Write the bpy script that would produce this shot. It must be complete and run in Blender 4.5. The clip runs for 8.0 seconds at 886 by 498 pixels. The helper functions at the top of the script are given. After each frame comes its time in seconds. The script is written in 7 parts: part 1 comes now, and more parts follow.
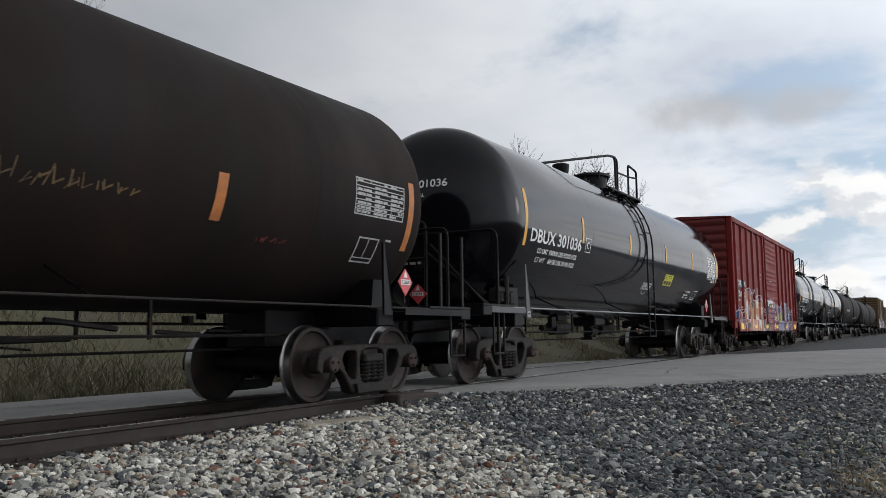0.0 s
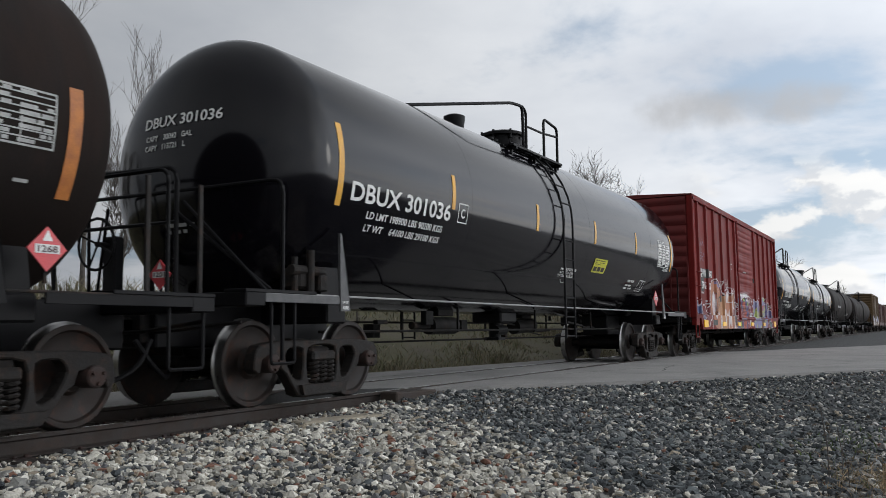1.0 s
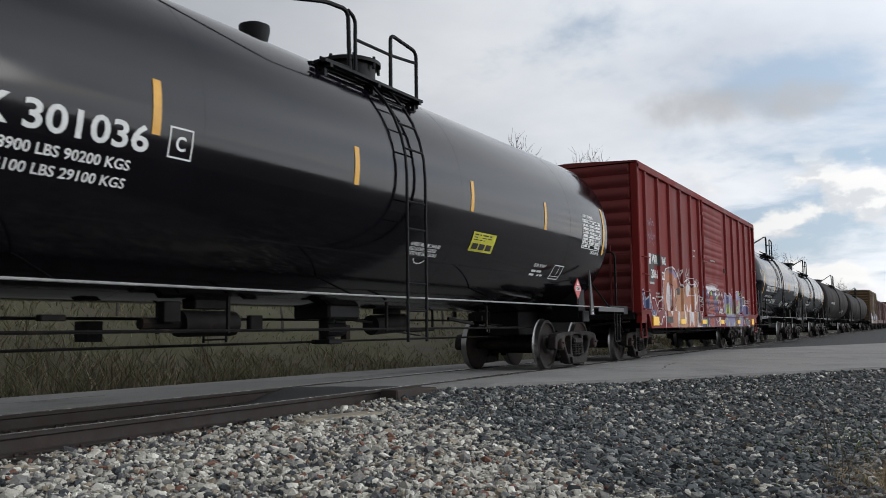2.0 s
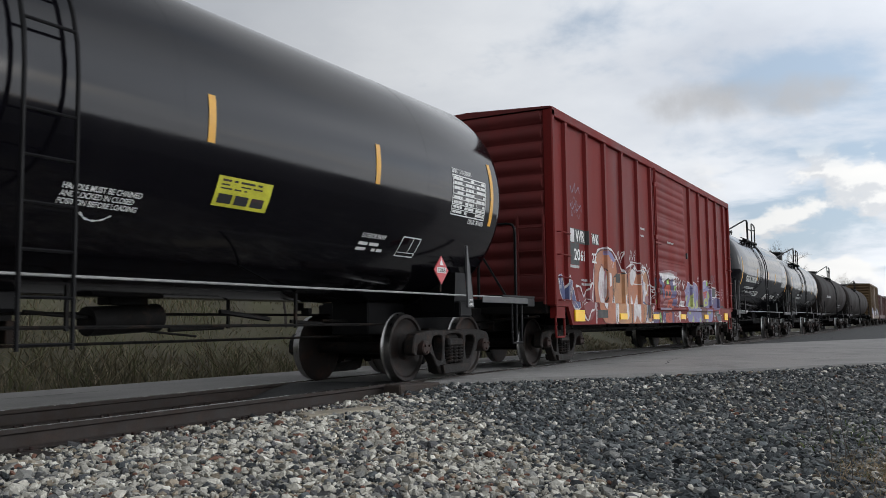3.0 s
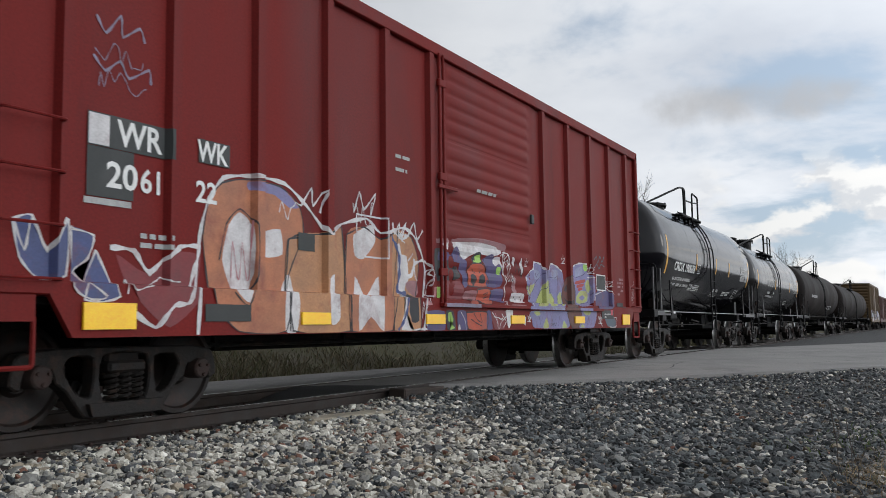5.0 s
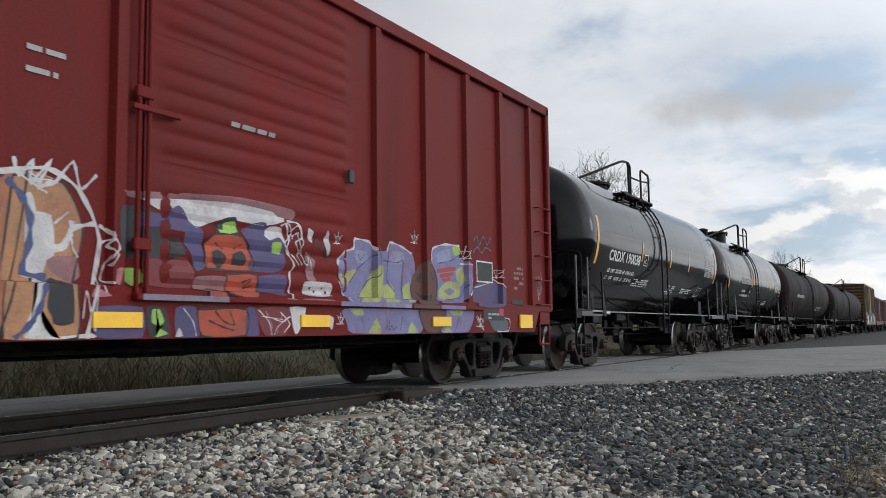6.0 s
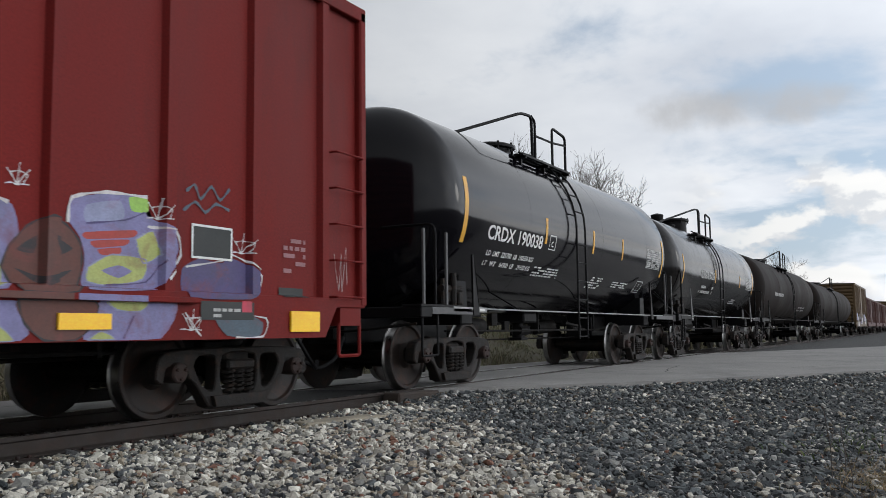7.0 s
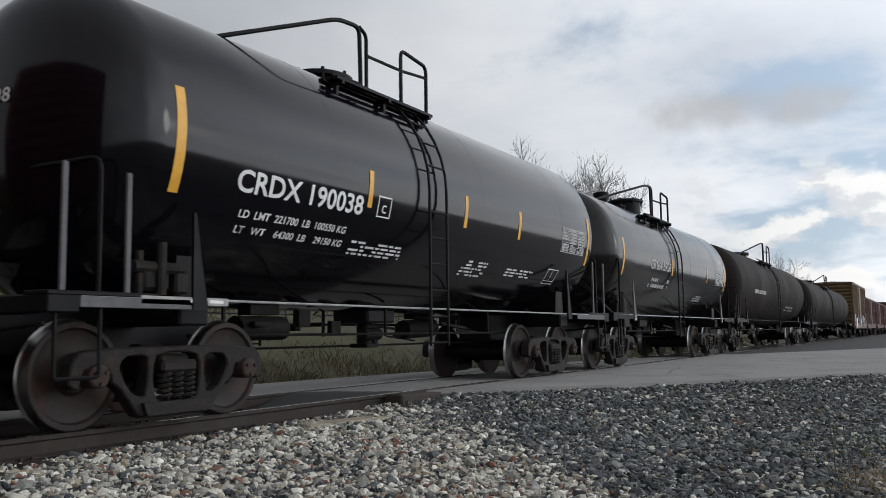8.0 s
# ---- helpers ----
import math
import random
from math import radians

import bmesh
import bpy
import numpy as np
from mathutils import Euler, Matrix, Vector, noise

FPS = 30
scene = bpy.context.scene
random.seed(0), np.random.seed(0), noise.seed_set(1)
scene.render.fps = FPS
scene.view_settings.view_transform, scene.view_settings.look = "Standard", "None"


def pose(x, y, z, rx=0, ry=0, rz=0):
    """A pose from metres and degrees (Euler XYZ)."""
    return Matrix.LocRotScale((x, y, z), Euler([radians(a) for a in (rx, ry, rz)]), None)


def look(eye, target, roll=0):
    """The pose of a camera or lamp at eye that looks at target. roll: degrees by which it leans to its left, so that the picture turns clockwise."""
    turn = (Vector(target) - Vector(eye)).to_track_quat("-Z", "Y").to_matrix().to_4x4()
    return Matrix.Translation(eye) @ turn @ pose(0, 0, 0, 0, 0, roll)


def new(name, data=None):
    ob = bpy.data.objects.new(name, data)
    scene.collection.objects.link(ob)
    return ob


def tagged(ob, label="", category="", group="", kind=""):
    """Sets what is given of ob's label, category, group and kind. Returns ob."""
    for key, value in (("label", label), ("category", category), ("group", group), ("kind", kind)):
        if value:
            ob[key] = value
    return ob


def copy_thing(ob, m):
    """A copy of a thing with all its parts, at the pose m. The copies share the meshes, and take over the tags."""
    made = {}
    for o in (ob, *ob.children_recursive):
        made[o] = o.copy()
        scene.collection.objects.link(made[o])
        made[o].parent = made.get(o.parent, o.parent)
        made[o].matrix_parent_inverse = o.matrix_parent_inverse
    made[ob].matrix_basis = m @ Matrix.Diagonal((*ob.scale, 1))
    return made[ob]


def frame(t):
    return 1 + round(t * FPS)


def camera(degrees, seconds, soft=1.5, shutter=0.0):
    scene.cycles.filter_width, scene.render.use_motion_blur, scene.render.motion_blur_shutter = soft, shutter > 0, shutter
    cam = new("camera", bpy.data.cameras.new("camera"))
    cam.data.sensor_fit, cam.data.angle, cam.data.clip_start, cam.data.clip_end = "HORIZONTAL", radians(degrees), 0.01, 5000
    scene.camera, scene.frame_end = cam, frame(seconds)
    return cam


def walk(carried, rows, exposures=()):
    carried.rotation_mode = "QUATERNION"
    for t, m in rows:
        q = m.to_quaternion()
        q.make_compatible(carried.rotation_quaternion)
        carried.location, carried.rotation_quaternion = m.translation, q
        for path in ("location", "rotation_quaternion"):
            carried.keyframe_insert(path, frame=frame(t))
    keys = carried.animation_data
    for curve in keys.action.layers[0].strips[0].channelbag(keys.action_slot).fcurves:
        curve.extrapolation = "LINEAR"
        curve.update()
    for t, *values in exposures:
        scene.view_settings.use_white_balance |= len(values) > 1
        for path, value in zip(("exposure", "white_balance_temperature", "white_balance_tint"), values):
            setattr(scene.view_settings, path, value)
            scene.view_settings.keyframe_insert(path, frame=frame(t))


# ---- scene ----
# x runs along the track away from the viewer, y across it, z = 0 on the rail heads

EYE = Vector((0.0, -7.053, 0.769))


def aim(yaw, pitch, roll=-0.717):
    a, b = radians(yaw), radians(pitch)
    d = Vector((math.cos(a) * math.cos(b), math.sin(a) * math.cos(b), math.sin(b)))
    return look(EYE, EYE + d * 10, roll)


cam = camera(53.94, 8.0, soft=0.85, shutter=0.12)
walk(cam, [
    (0.0, aim(29.166, 5.567)),
    (0.5, aim(29.054, 5.511)),
    (1.0, aim(28.995, 5.396)),
    (1.5, aim(28.995, 5.340)),
    (3.0, aim(29.222, 4.938)),
    (3.5, aim(29.393, 4.827)),
    (4.0, aim(29.452, 4.882)),
    (4.5, aim(29.508, 5.053)),
    (6.0, aim(29.452, 5.340)),
    (6.5, aim(29.281, 5.396)),
    (7.0, aim(29.166, 5.451)),
    (7.5, aim(29.225, 5.511)),
    (8.0, aim(29.337, 5.567)),
])

# ---------------------------------------------------------------- the train's way along the track
WAY_T = [0.0, 0.5, 1.0, 1.5, 3.0, 3.5, 4.0, 4.5, 6.0, 6.5, 7.0, 7.5, 8.0]
WAY_S = [0.00, 2.30, 4.91, 7.53, 15.23, 17.80, 20.35, 22.95, 30.19, 32.78, 35.44, 38.11, 40.77]


def travelled(t):
    """metres gone since the start, a smooth curve through the table"""
    n = len(WAY_T)
    slope = [(WAY_S[min(i + 1, n - 1)] - WAY_S[max(i - 1, 0)]) / (WAY_T[min(i + 1, n - 1)] - WAY_T[max(i - 1, 0)]) for i in range(n)]
    i = max(k for k in range(n - 1) if WAY_T[k] <= t or k == 0)
    h = WAY_T[i + 1] - WAY_T[i]
    u = (t - WAY_T[i]) / h
    return ((2 * u**3 - 3 * u**2 + 1) * WAY_S[i] + (u**3 - 2 * u**2 + u) * h * slope[i]
            + (3 * u**2 - 2 * u**3) * WAY_S[i + 1] + (u**3 - u**2) * h * slope[i + 1])


# ---------------------------------------------------------------- light
SUN_EL, SUN_AZ = 14.0, -64.0      # degrees; azimuth from +x towards +y


def nn(tree, kind, **inputs):
    n = tree.nodes.new(kind)
    for k, v in inputs.items():
        n.inputs[k.replace("_", " ")].default_value = v
    return n


def make_world():
    w = bpy.data.worlds.new("sky")
    scene.world = w
    w.use_nodes = True
    t = w.node_tree
    t.nodes.clear()
    L = t.links.new
    out = t.nodes.new("ShaderNodeOutputWorld")
    bg = nn(t, "ShaderNodeBackground", Strength=0.1)
    L(bg.outputs[0], out.inputs[0])
    sky = t.nodes.new("ShaderNodeTexSky")
    sky.sky_type, sky.sun_disc = "NISHITA", False
    sky.sun_elevation, sky.sun_rotation = radians(SUN_EL), radians(90 - SUN_AZ)
    co = t.nodes.new("ShaderNodeTexCoord")
    # clouds lie on a high plane: direction divided by its height
    sep = t.nodes.new("ShaderNodeSeparateXYZ")
    L(co.outputs["Generated"], sep.inputs[0])
    up = t.nodes.new("ShaderNodeMath"); up.operation = "MAXIMUM"; up.inputs[1].default_value = 0.0
    L(sep.outputs[2], up.inputs[0])
    add = t.nodes.new("ShaderNodeMath"); add.operation = "ADD"; add.inputs[1].default_value = 0.16
    L(up.outputs[0], add.inputs[0])
    div = t.nodes.new("ShaderNodeVectorMath"); div.operation = "DIVIDE"
    L(co.outputs["Generated"], div.inputs[0])
    com = t.nodes.new("ShaderNodeCombineXYZ")
    for i in range(3):
        L(add.outputs[0], com.inputs[i])
    L(com.outputs[0], div.inputs[1])
    n1 = nn(t, "ShaderNodeTexNoise", Scale=1.15, Detail=9.0, Roughness=0.55, Distortion=0.25)
    n2 = nn(t, "ShaderNodeTexNoise", Scale=0.8, Detail=6.0, Roughness=0.55)
    n3 = nn(t, "ShaderNodeTexNoise", Scale=15.0, Detail=7.0, Roughness=0.55, Distortion=0.1)
    off = t.nodes.new("ShaderNodeVectorMath"); off.inputs[1].default_value = (3.1, 1.7, 0.4)
    L(div.outputs[0], off.inputs[0])
    L(off.outputs[0], n1.inputs["Vector"])
    L(div.outputs[0], n2.inputs["Vector"])
    L(co.outputs["Generated"], n3.inputs["Vector"])

    def math_node(op, a, b):
        m = t.nodes.new("ShaderNodeMath"); m.operation = op
        for k, v in ((0, a), (1, b)):
            if isinstance(v, (int, float)):
                m.inputs[k].default_value = v
            else:
                L(v, m.inputs[k])
        return m.outputs[0]

    def towards(v):
        d = t.nodes.new("ShaderNodeVectorMath"); d.operation = "DOT_PRODUCT"
        d.inputs[1].default_value = Vector(v).normalized()
        L(co.outputs["Generated"], d.inputs[0])
        return d.outputs["Value"]

    def span(v, a, b, c, d):
        r = nn(t, "ShaderNodeMapRange", From_Min=a, From_Max=b, To_Min=c, To_Max=d)
        r.interpolation_type = "SMOOTHSTEP"
        L(v, r.inputs[0])
        return r.outputs[0]

    def blend(f, a, b):
        m = t.nodes.new("ShaderNodeMix"); m.data_type = "RGBA"
        L(f, m.inputs[0])
        for k, v in ((6, a), (7, b)):
            if isinstance(v, tuple):
                m.inputs[k].default_value = v
            else:
                L(v, m.inputs[k])
        return m.outputs[2]

    # the cover thins low over the track's far end
    gap = span(towards((0.98, 0.11, 0.16)), 0.982, 0.998, 0.0, 0.2)
    cover = span(math_node("SUBTRACT", n1.outputs[0], gap), 0.27, 0.42, 0.0, 1.0)
    tone = t.nodes.new("ShaderNodeValToRGB")
    e = tone.color_ramp.elements
    e[0].position, e[0].color = 0.34, (9.3, 9.6, 10.0, 1)
    e[1].position, e[1].color = 0.70, (6.0, 6.45, 7.2, 1)
    L(n2.outputs[0], tone.inputs[0])
    # one grey cloud bank, drawn out sideways
    c = Vector((0.957, 0.166, 0.238))
    side = towards((-0.166, 0.957, 0.0))
    high = towards(c.cross(Vector((-0.166, 0.957, 0.0))) * (1 if c.cross(Vector((-0.166, 0.957, 0.0))).z > 0 else -1))
    u = math_node("POWER", math_node("DIVIDE", math_node("ABSOLUTE", side, 0.0), 0.11), 2.0)
    w = math_node("POWER", math_node("DIVIDE", math_node("ABSOLUTE", high, 0.0), 0.022), 2.0)
    wob = math_node("MULTIPLY", math_node("SUBTRACT", n3.outputs[0], 0.5), 3.2)
    ahead = span(towards(c), 0.9, 0.93, 0.0, 1.0)
    grey = math_node("MULTIPLY", ahead, span(math_node("ADD", math_node("ADD", u, w), wob), -0.2, 1.6, 0.84, 0.0))
    # heaped white clouds low over the track's far end: lit tops, grey undersides
    def heaps(shift):
        o = t.nodes.new("ShaderNodeVectorMath"); o.inputs[1].default_value = (0.31, 0.12, 0.05 + shift)
        L(co.outputs["Generated"], o.inputs[0])
        st = t.nodes.new("ShaderNodeVectorMath"); st.operation = "MULTIPLY"
        st.inputs[1].default_value = (1.0, 1.0, 1.75)
        L(o.outputs[0], st.inputs[0])
        n = nn(t, "ShaderNodeTexNoise", Scale=12.5, Detail=9.0, Roughness=0.5, Distortion=0.15)
        L(st.outputs[0], n.inputs["Vector"])
        return n.outputs[0]
    lumps = heaps(0.0)
    low = math_node("MULTIPLY", span(sep.outputs[2], 0.15, 0.195, 1.0, 0.0), span(sep.outputs[1], 0.15, 0.27, 1.0, 0.0))
    low = math_node("MULTIPLY", low, span(sep.outputs[0], 0.5, 0.8, 0.0, 1.0))
    heap = math_node("MULTIPLY", span(lumps, 0.47, 0.56, 0.0, 0.9), low)
    lit = span(math_node("SUBTRACT", lumps, heaps(0.016)), -0.035, 0.045, 0.0, 1.0)
    pale = t.nodes.new("ShaderNodeVectorMath"); pale.operation = "MULTIPLY_ADD"
    pale.inputs[1].default_value, pale.inputs[2].default_value = (0.3, 0.3, 0.3), (3.5, 4.3, 5.4)
    L(sky.outputs[0], pale.inputs[0])
    base = blend(grey, blend(cover, pale.outputs[0], tone.outputs[0]), (4.7, 4.75, 4.9, 1))
    base = blend(heap, base, blend(lit, (6.7, 6.85, 7.1, 1), (8.9, 8.85, 8.7, 1)))
    # the cloud deck is greyer overhead and brighter round the sun
    sd = (math.cos(radians(SUN_AZ)) * math.cos(radians(SUN_EL)), math.sin(radians(SUN_AZ)) * math.cos(radians(SUN_EL)), math.sin(radians(SUN_EL)))
    glow = math_node("ADD", span(towards(sd), -0.6, 1.0, 0.60, 1.85), span(towards(sd), 0.6, 1.0, 0.0, 2.2))
    glow = math_node("MULTIPLY", glow, span(sep.outputs[2], 0.36, 0.8, 1.0, 0.6))
    gain = t.nodes.new("ShaderNodeVectorMath"); gain.operation = "SCALE"
    L(base, gain.inputs[0]); L(glow, gain.inputs["Scale"])
    L(gain.outputs[0], bg.inputs[0])


make_world()
sun_data = bpy.data.lights.new("sun", "SUN")
sun_data.energy, sun_data.angle, sun_data.color = 0.3, radians(14), (1.0, 0.96, 0.9)
sun = new("sun", sun_data)
sun.matrix_world = look(Vector((math.cos(radians(SUN_AZ)) * 40, math.sin(radians(SUN_AZ)) * 40, math.tan(radians(SUN_EL)) * 40)), (0, 0, 0))
scene.view_settings.exposure = -0.36

# ---------------------------------------------------------------- materials


def mat(name, col, col2=None, rough=0.6, metal=0.0, scale=6.0, bump=0.15, fine=80.0, stain=None, stain_amt=0.0, coat=0.0, island=0.0, rand=0.0, streak=1.0, rough2=None, spec=0.5):
    """base colour varied at two scales, relief, and an optional stain; streak > 1 draws the large pattern out downwards"""
    m = bpy.data.materials.new(name)
    m.use_nodes = True
    t = m.node_tree
    L = t.links.new
    b = t.nodes["Principled BSDF"]
    b.inputs["Metallic"].default_value = metal
    b.inputs["Specular IOR Level"].default_value = spec
    b.inputs["Coat Weight"].default_value = coat
    b.inputs["Coat Roughness"].default_value = 0.12
    co = t.nodes.new("ShaderNodeTexCoord")
    mp = t.nodes.new("ShaderNodeMapping")
    mp.inputs["Scale"].default_value = (1, 1, 1 / streak)
    L(co.outputs["Object"], mp.inputs[0])
    big = nn(t, "ShaderNodeTexNoise", Scale=scale, Detail=6.0, Roughness=0.6)
    fin = nn(t, "ShaderNodeTexNoise", Scale=fine, Detail=3.0, Roughness=0.6)
    L(mp.outputs[0], big.inputs["Vector"])
    L(co.outputs["Object"], fin.inputs["Vector"])
    col2 = col2 or tuple(c * 0.7 for c in col)
    ramp = t.nodes.new("ShaderNodeValToRGB")
    ramp.color_ramp.elements[0].position, ramp.color_ramp.elements[1].position = 0.35, 0.65
    ramp.color_ramp.elements[0].color, ramp.color_ramp.elements[1].color = (*col2, 1), (*col, 1)
    L(big.outputs[0], ramp.inputs[0])
    last = ramp.outputs[0]
    mul = t.nodes.new("ShaderNodeMix"); mul.data_type, mul.blend_type = "RGBA", "OVERLAY"
    mul.inputs[0].default_value = 0.35
    L(last, mul.inputs[6]); L(fin.outputs[0], mul.inputs[7])
    last = mul.outputs[2]
    if stain:
        sn = nn(t, "ShaderNodeTexNoise", Scale=scale * 0.7, Detail=8.0, Roughness=0.7, Distortion=0.6)
        so = t.nodes.new("ShaderNodeVectorMath"); so.inputs[1].default_value = (7.7, 2.2, 5.5)
        L(mp.outputs[0], so.inputs[0]); L(so.outputs[0], sn.inputs["Vector"])
        sr = nn(t, "ShaderNodeMapRange", From_Min=0.52, From_Max=0.68, To_Min=0.0, To_Max=stain_amt)
        L(sn.outputs[0], sr.inputs[0])
        sm = t.nodes.new("ShaderNodeMix"); sm.data_type = "RGBA"
        sm.inputs[7].default_value = (*stain, 1)
        L(sr.outputs[0], sm.inputs[0]); L(last, sm.inputs[6])
        last = sm.outputs[2]
    if island or rand:
        if island:
            src = t.nodes.new("ShaderNodeNewGeometry").outputs["Random Per Island"]
        else:
            src = t.nodes.new("ShaderNodeObjectInfo").outputs["Random"]
        amt = island or rand
        vr = nn(t, "ShaderNodeMapRange", To_Min=1 - amt, To_Max=1 + amt)
        L(src, vr.inputs[0])
        vs = t.nodes.new("ShaderNodeVectorMath"); vs.operation = "SCALE"
        L(last, vs.inputs[0]); L(vr.outputs[0], vs.inputs["Scale"])
        last = vs.outputs[0]
    L(last, b.inputs["Base Color"])
    rr = nn(t, "ShaderNodeMapRange", From_Min=0.3, From_Max=0.7, To_Min=rough * 0.85, To_Max=min(1.0, rough2 or rough * 1.2))
    L(big.outputs[0], rr.inputs[0]); L(rr.outputs[0], b.inputs["Roughness"])
    bp = nn(t, "ShaderNodeBump", Strength=bump, Distance=0.01)
    L(fin.outputs[0], bp.inputs["Height"]); L(bp.outputs[0], b.inputs["Normal"])
    return m


M = {
    "black_gloss": mat("black_gloss_paint", (0.0046, 0.0041, 0.0060), (0.0034, 0.0031, 0.0046), rough=0.08, spec=0.31, scale=1.1, bump=0.0, fine=30, stain=(0.012, 0.011, 0.0105), stain_amt=0.3, streak=3, rough2=0.15),
    "black_worn": mat("worn_black_paint", spec=0.3, col=(0.011, 0.0105, 0.0105), col2=(0.007, 0.0065, 0.0065), rough=0.12, scale=1.3, bump=0.0, fine=40, stain=(0.03, 0.023, 0.018), stain_amt=0.5, streak=4, rough2=0.2),
    "brown_black": mat("rusty_brown_black_paint", (0.0125, 0.0078, 0.0062), (0.0082, 0.0058, 0.005), rough=0.7, spec=0.15, scale=0.9, bump=0.06, fine=50, stain=(0.025, 0.012, 0.0075), stain_amt=0.5, streak=3, rough2=0.85),
    "head_black": mat("matt_black_paint", (0.0048, 0.0046, 0.0054), spec=0.15, rough=0.5, scale=3, bump=0.05),
    "under": mat("grimy_underframe", (0.0066, 0.0058, 0.0055), (0.0042, 0.0039, 0.0038), spec=0.18, rough=0.7, scale=5, bump=0.2, stain=(0.06, 0.035, 0.022), stain_amt=0.4),
    "frame": mat("cast_steel_grime", (0.015, 0.012, 0.0103), (0.006, 0.0053, 0.005), rough=0.7, spec=0.3, scale=9, fine=35, bump=0.7, stain=(0.07, 0.035, 0.02), stain_amt=0.5),
    "rust": mat("rusty_steel", (0.04, 0.018, 0.0135), (0.015, 0.010, 0.0085), rough=0.8, scale=9, bump=0.3),
    "wheel": mat("wheel_plate", (0.018, 0.0115, 0.009), (0.0085, 0.0066, 0.0058), rough=0.6, spec=0.3, scale=5, bump=0.15, stain=(0.06, 0.022, 0.012), stain_amt=0.8, rand=0.4),
    "tread": mat("polished_tread", (0.42, 0.41, 0.40), rough=0.3, metal=1.0, scale=8, bump=0.05),
    "rail_side": mat("rusty_rail", (0.025, 0.0165, 0.0125), (0.0155, 0.011, 0.009), rough=0.8, scale=7, bump=0.3, stain=(0.055, 0.031, 0.022), stain_amt=0.5),
    "rail_head": mat("shiny_rail_head", (0.5, 0.49, 0.48), rough=0.25, metal=1.0, scale=10, bump=0.05),
    "tie": mat("weathered_tie", (0.042, 0.031, 0.025), (0.024, 0.018, 0.015), rough=0.9, scale=5, bump=0.5, rand=0.25),
    "red": mat("boxcar_red_paint", (0.162, 0.0125, 0.0105), (0.126, 0.0102, 0.009), spec=0.14, rough=0.55, scale=0.9, bump=0.06, fine=45, stain=(0.075, 0.013, 0.012), stain_amt=0.65, streak=5, rough2=0.68),
    # duller copy of the red: the end's shade is put into its colour, plus soot
    "red_dark": mat("shaded_sooty_red", (0.14, 0.0215, 0.02), (0.10, 0.017, 0.016), spec=0.3, rough=0.65, scale=1.5, bump=0.1, stain=(0.06, 0.025, 0.022), stain_amt=0.5, streak=3),
    "white": mat("white_lettering", (0.72, 0.72, 0.70), (0.6, 0.6, 0.58), rough=0.6, scale=9, bump=0.02),
    "dull_white": mat("dull_white_lettering", (0.42, 0.42, 0.41), (0.3, 0.3, 0.29), rough=0.7, scale=9, bump=0.02),
    "strip_yellow": mat("yellow_reflective_strip", (0.70, 0.36, 0.035), (0.6, 0.3, 0.03), rough=0.4, scale=6, bump=0.02),
    "strip_orange": mat("faded_orange_strip", (0.48, 0.17, 0.035), (0.33, 0.11, 0.03), rough=0.6, scale=6, bump=0.05),
    "refl": mat("yellow_reflector", (0.95, 0.58, 0.01), (0.9, 0.5, 0.01), rough=0.35, scale=5, bump=0.02),
    "sign_yellow": mat("yellow_green_sign", (0.62, 0.60, 0.05), rough=0.45, scale=5, bump=0.02),
    "placard_red": mat("red_placard", (0.55, 0.05, 0.06), (0.45, 0.04, 0.05), rough=0.4, scale=6, bump=0.02),
    "dark_patch": mat("dark_paint_patch", (0.022, 0.026, 0.025), rough=0.6, scale=6, bump=0.05),
    "alu": mat("pale_bracket", (0.32, 0.32, 0.31), (0.2, 0.2, 0.2), rough=0.5, scale=8, bump=0.1),
    "box_yellow": mat("ochre_boxcar_paint", (0.105, 0.062, 0.022), (0.07, 0.04, 0.016), rough=0.6, scale=1.2, bump=0.05, streak=4, stain=(0.1, 0.06, 0.03), stain_amt=0.4),
    "box_brown": mat("oxide_boxcar_paint", (0.075, 0.022, 0.017), (0.05, 0.017, 0.013), rough=0.65, scale=1.2, bump=0.05, streak=4),
    "bracket": mat("grey_steel_bracket", (0.085, 0.085, 0.087), (0.045, 0.045, 0.047), rough=0.55, scale=8, bump=0.1),
    "roof": mat("galvanised_roof", (0.30, 0.28, 0.26), (0.2, 0.18, 0.17), rough=0.5, scale=2, bump=0.05),
}

# ---------------------------------------------------------------- mesh helpers


def part(name, bm, material, parent=None, label="", smooth=False):
    me = bpy.data.meshes.new(name)
    bm.normal_update()
    bm.to_mesh(me)
    bm.free()
    for m in (material if isinstance(material, (list, tuple)) else [material]):
        me.materials.append(M[m] if isinstance(m, str) else m)
    if smooth:
        for p in me.polygons:
            p.use_smooth = True
        me.set_sharp_from_angle(angle=radians(35))
    ob = new(name, me)
    if parent is not None:
        ob.parent = parent
    if label:
        ob["label"] = label
    return ob


def again(ob, m, parent=None):
    """one more object on the same mesh"""
    o = ob.copy()
    scene.collection.objects.link(o)
    o.parent = parent if parent is not None else ob.parent
    o.matrix_basis = m
    for c in ob.children:
        k = c.copy()
        scene.collection.objects.link(k)
        k.parent = o
    return o


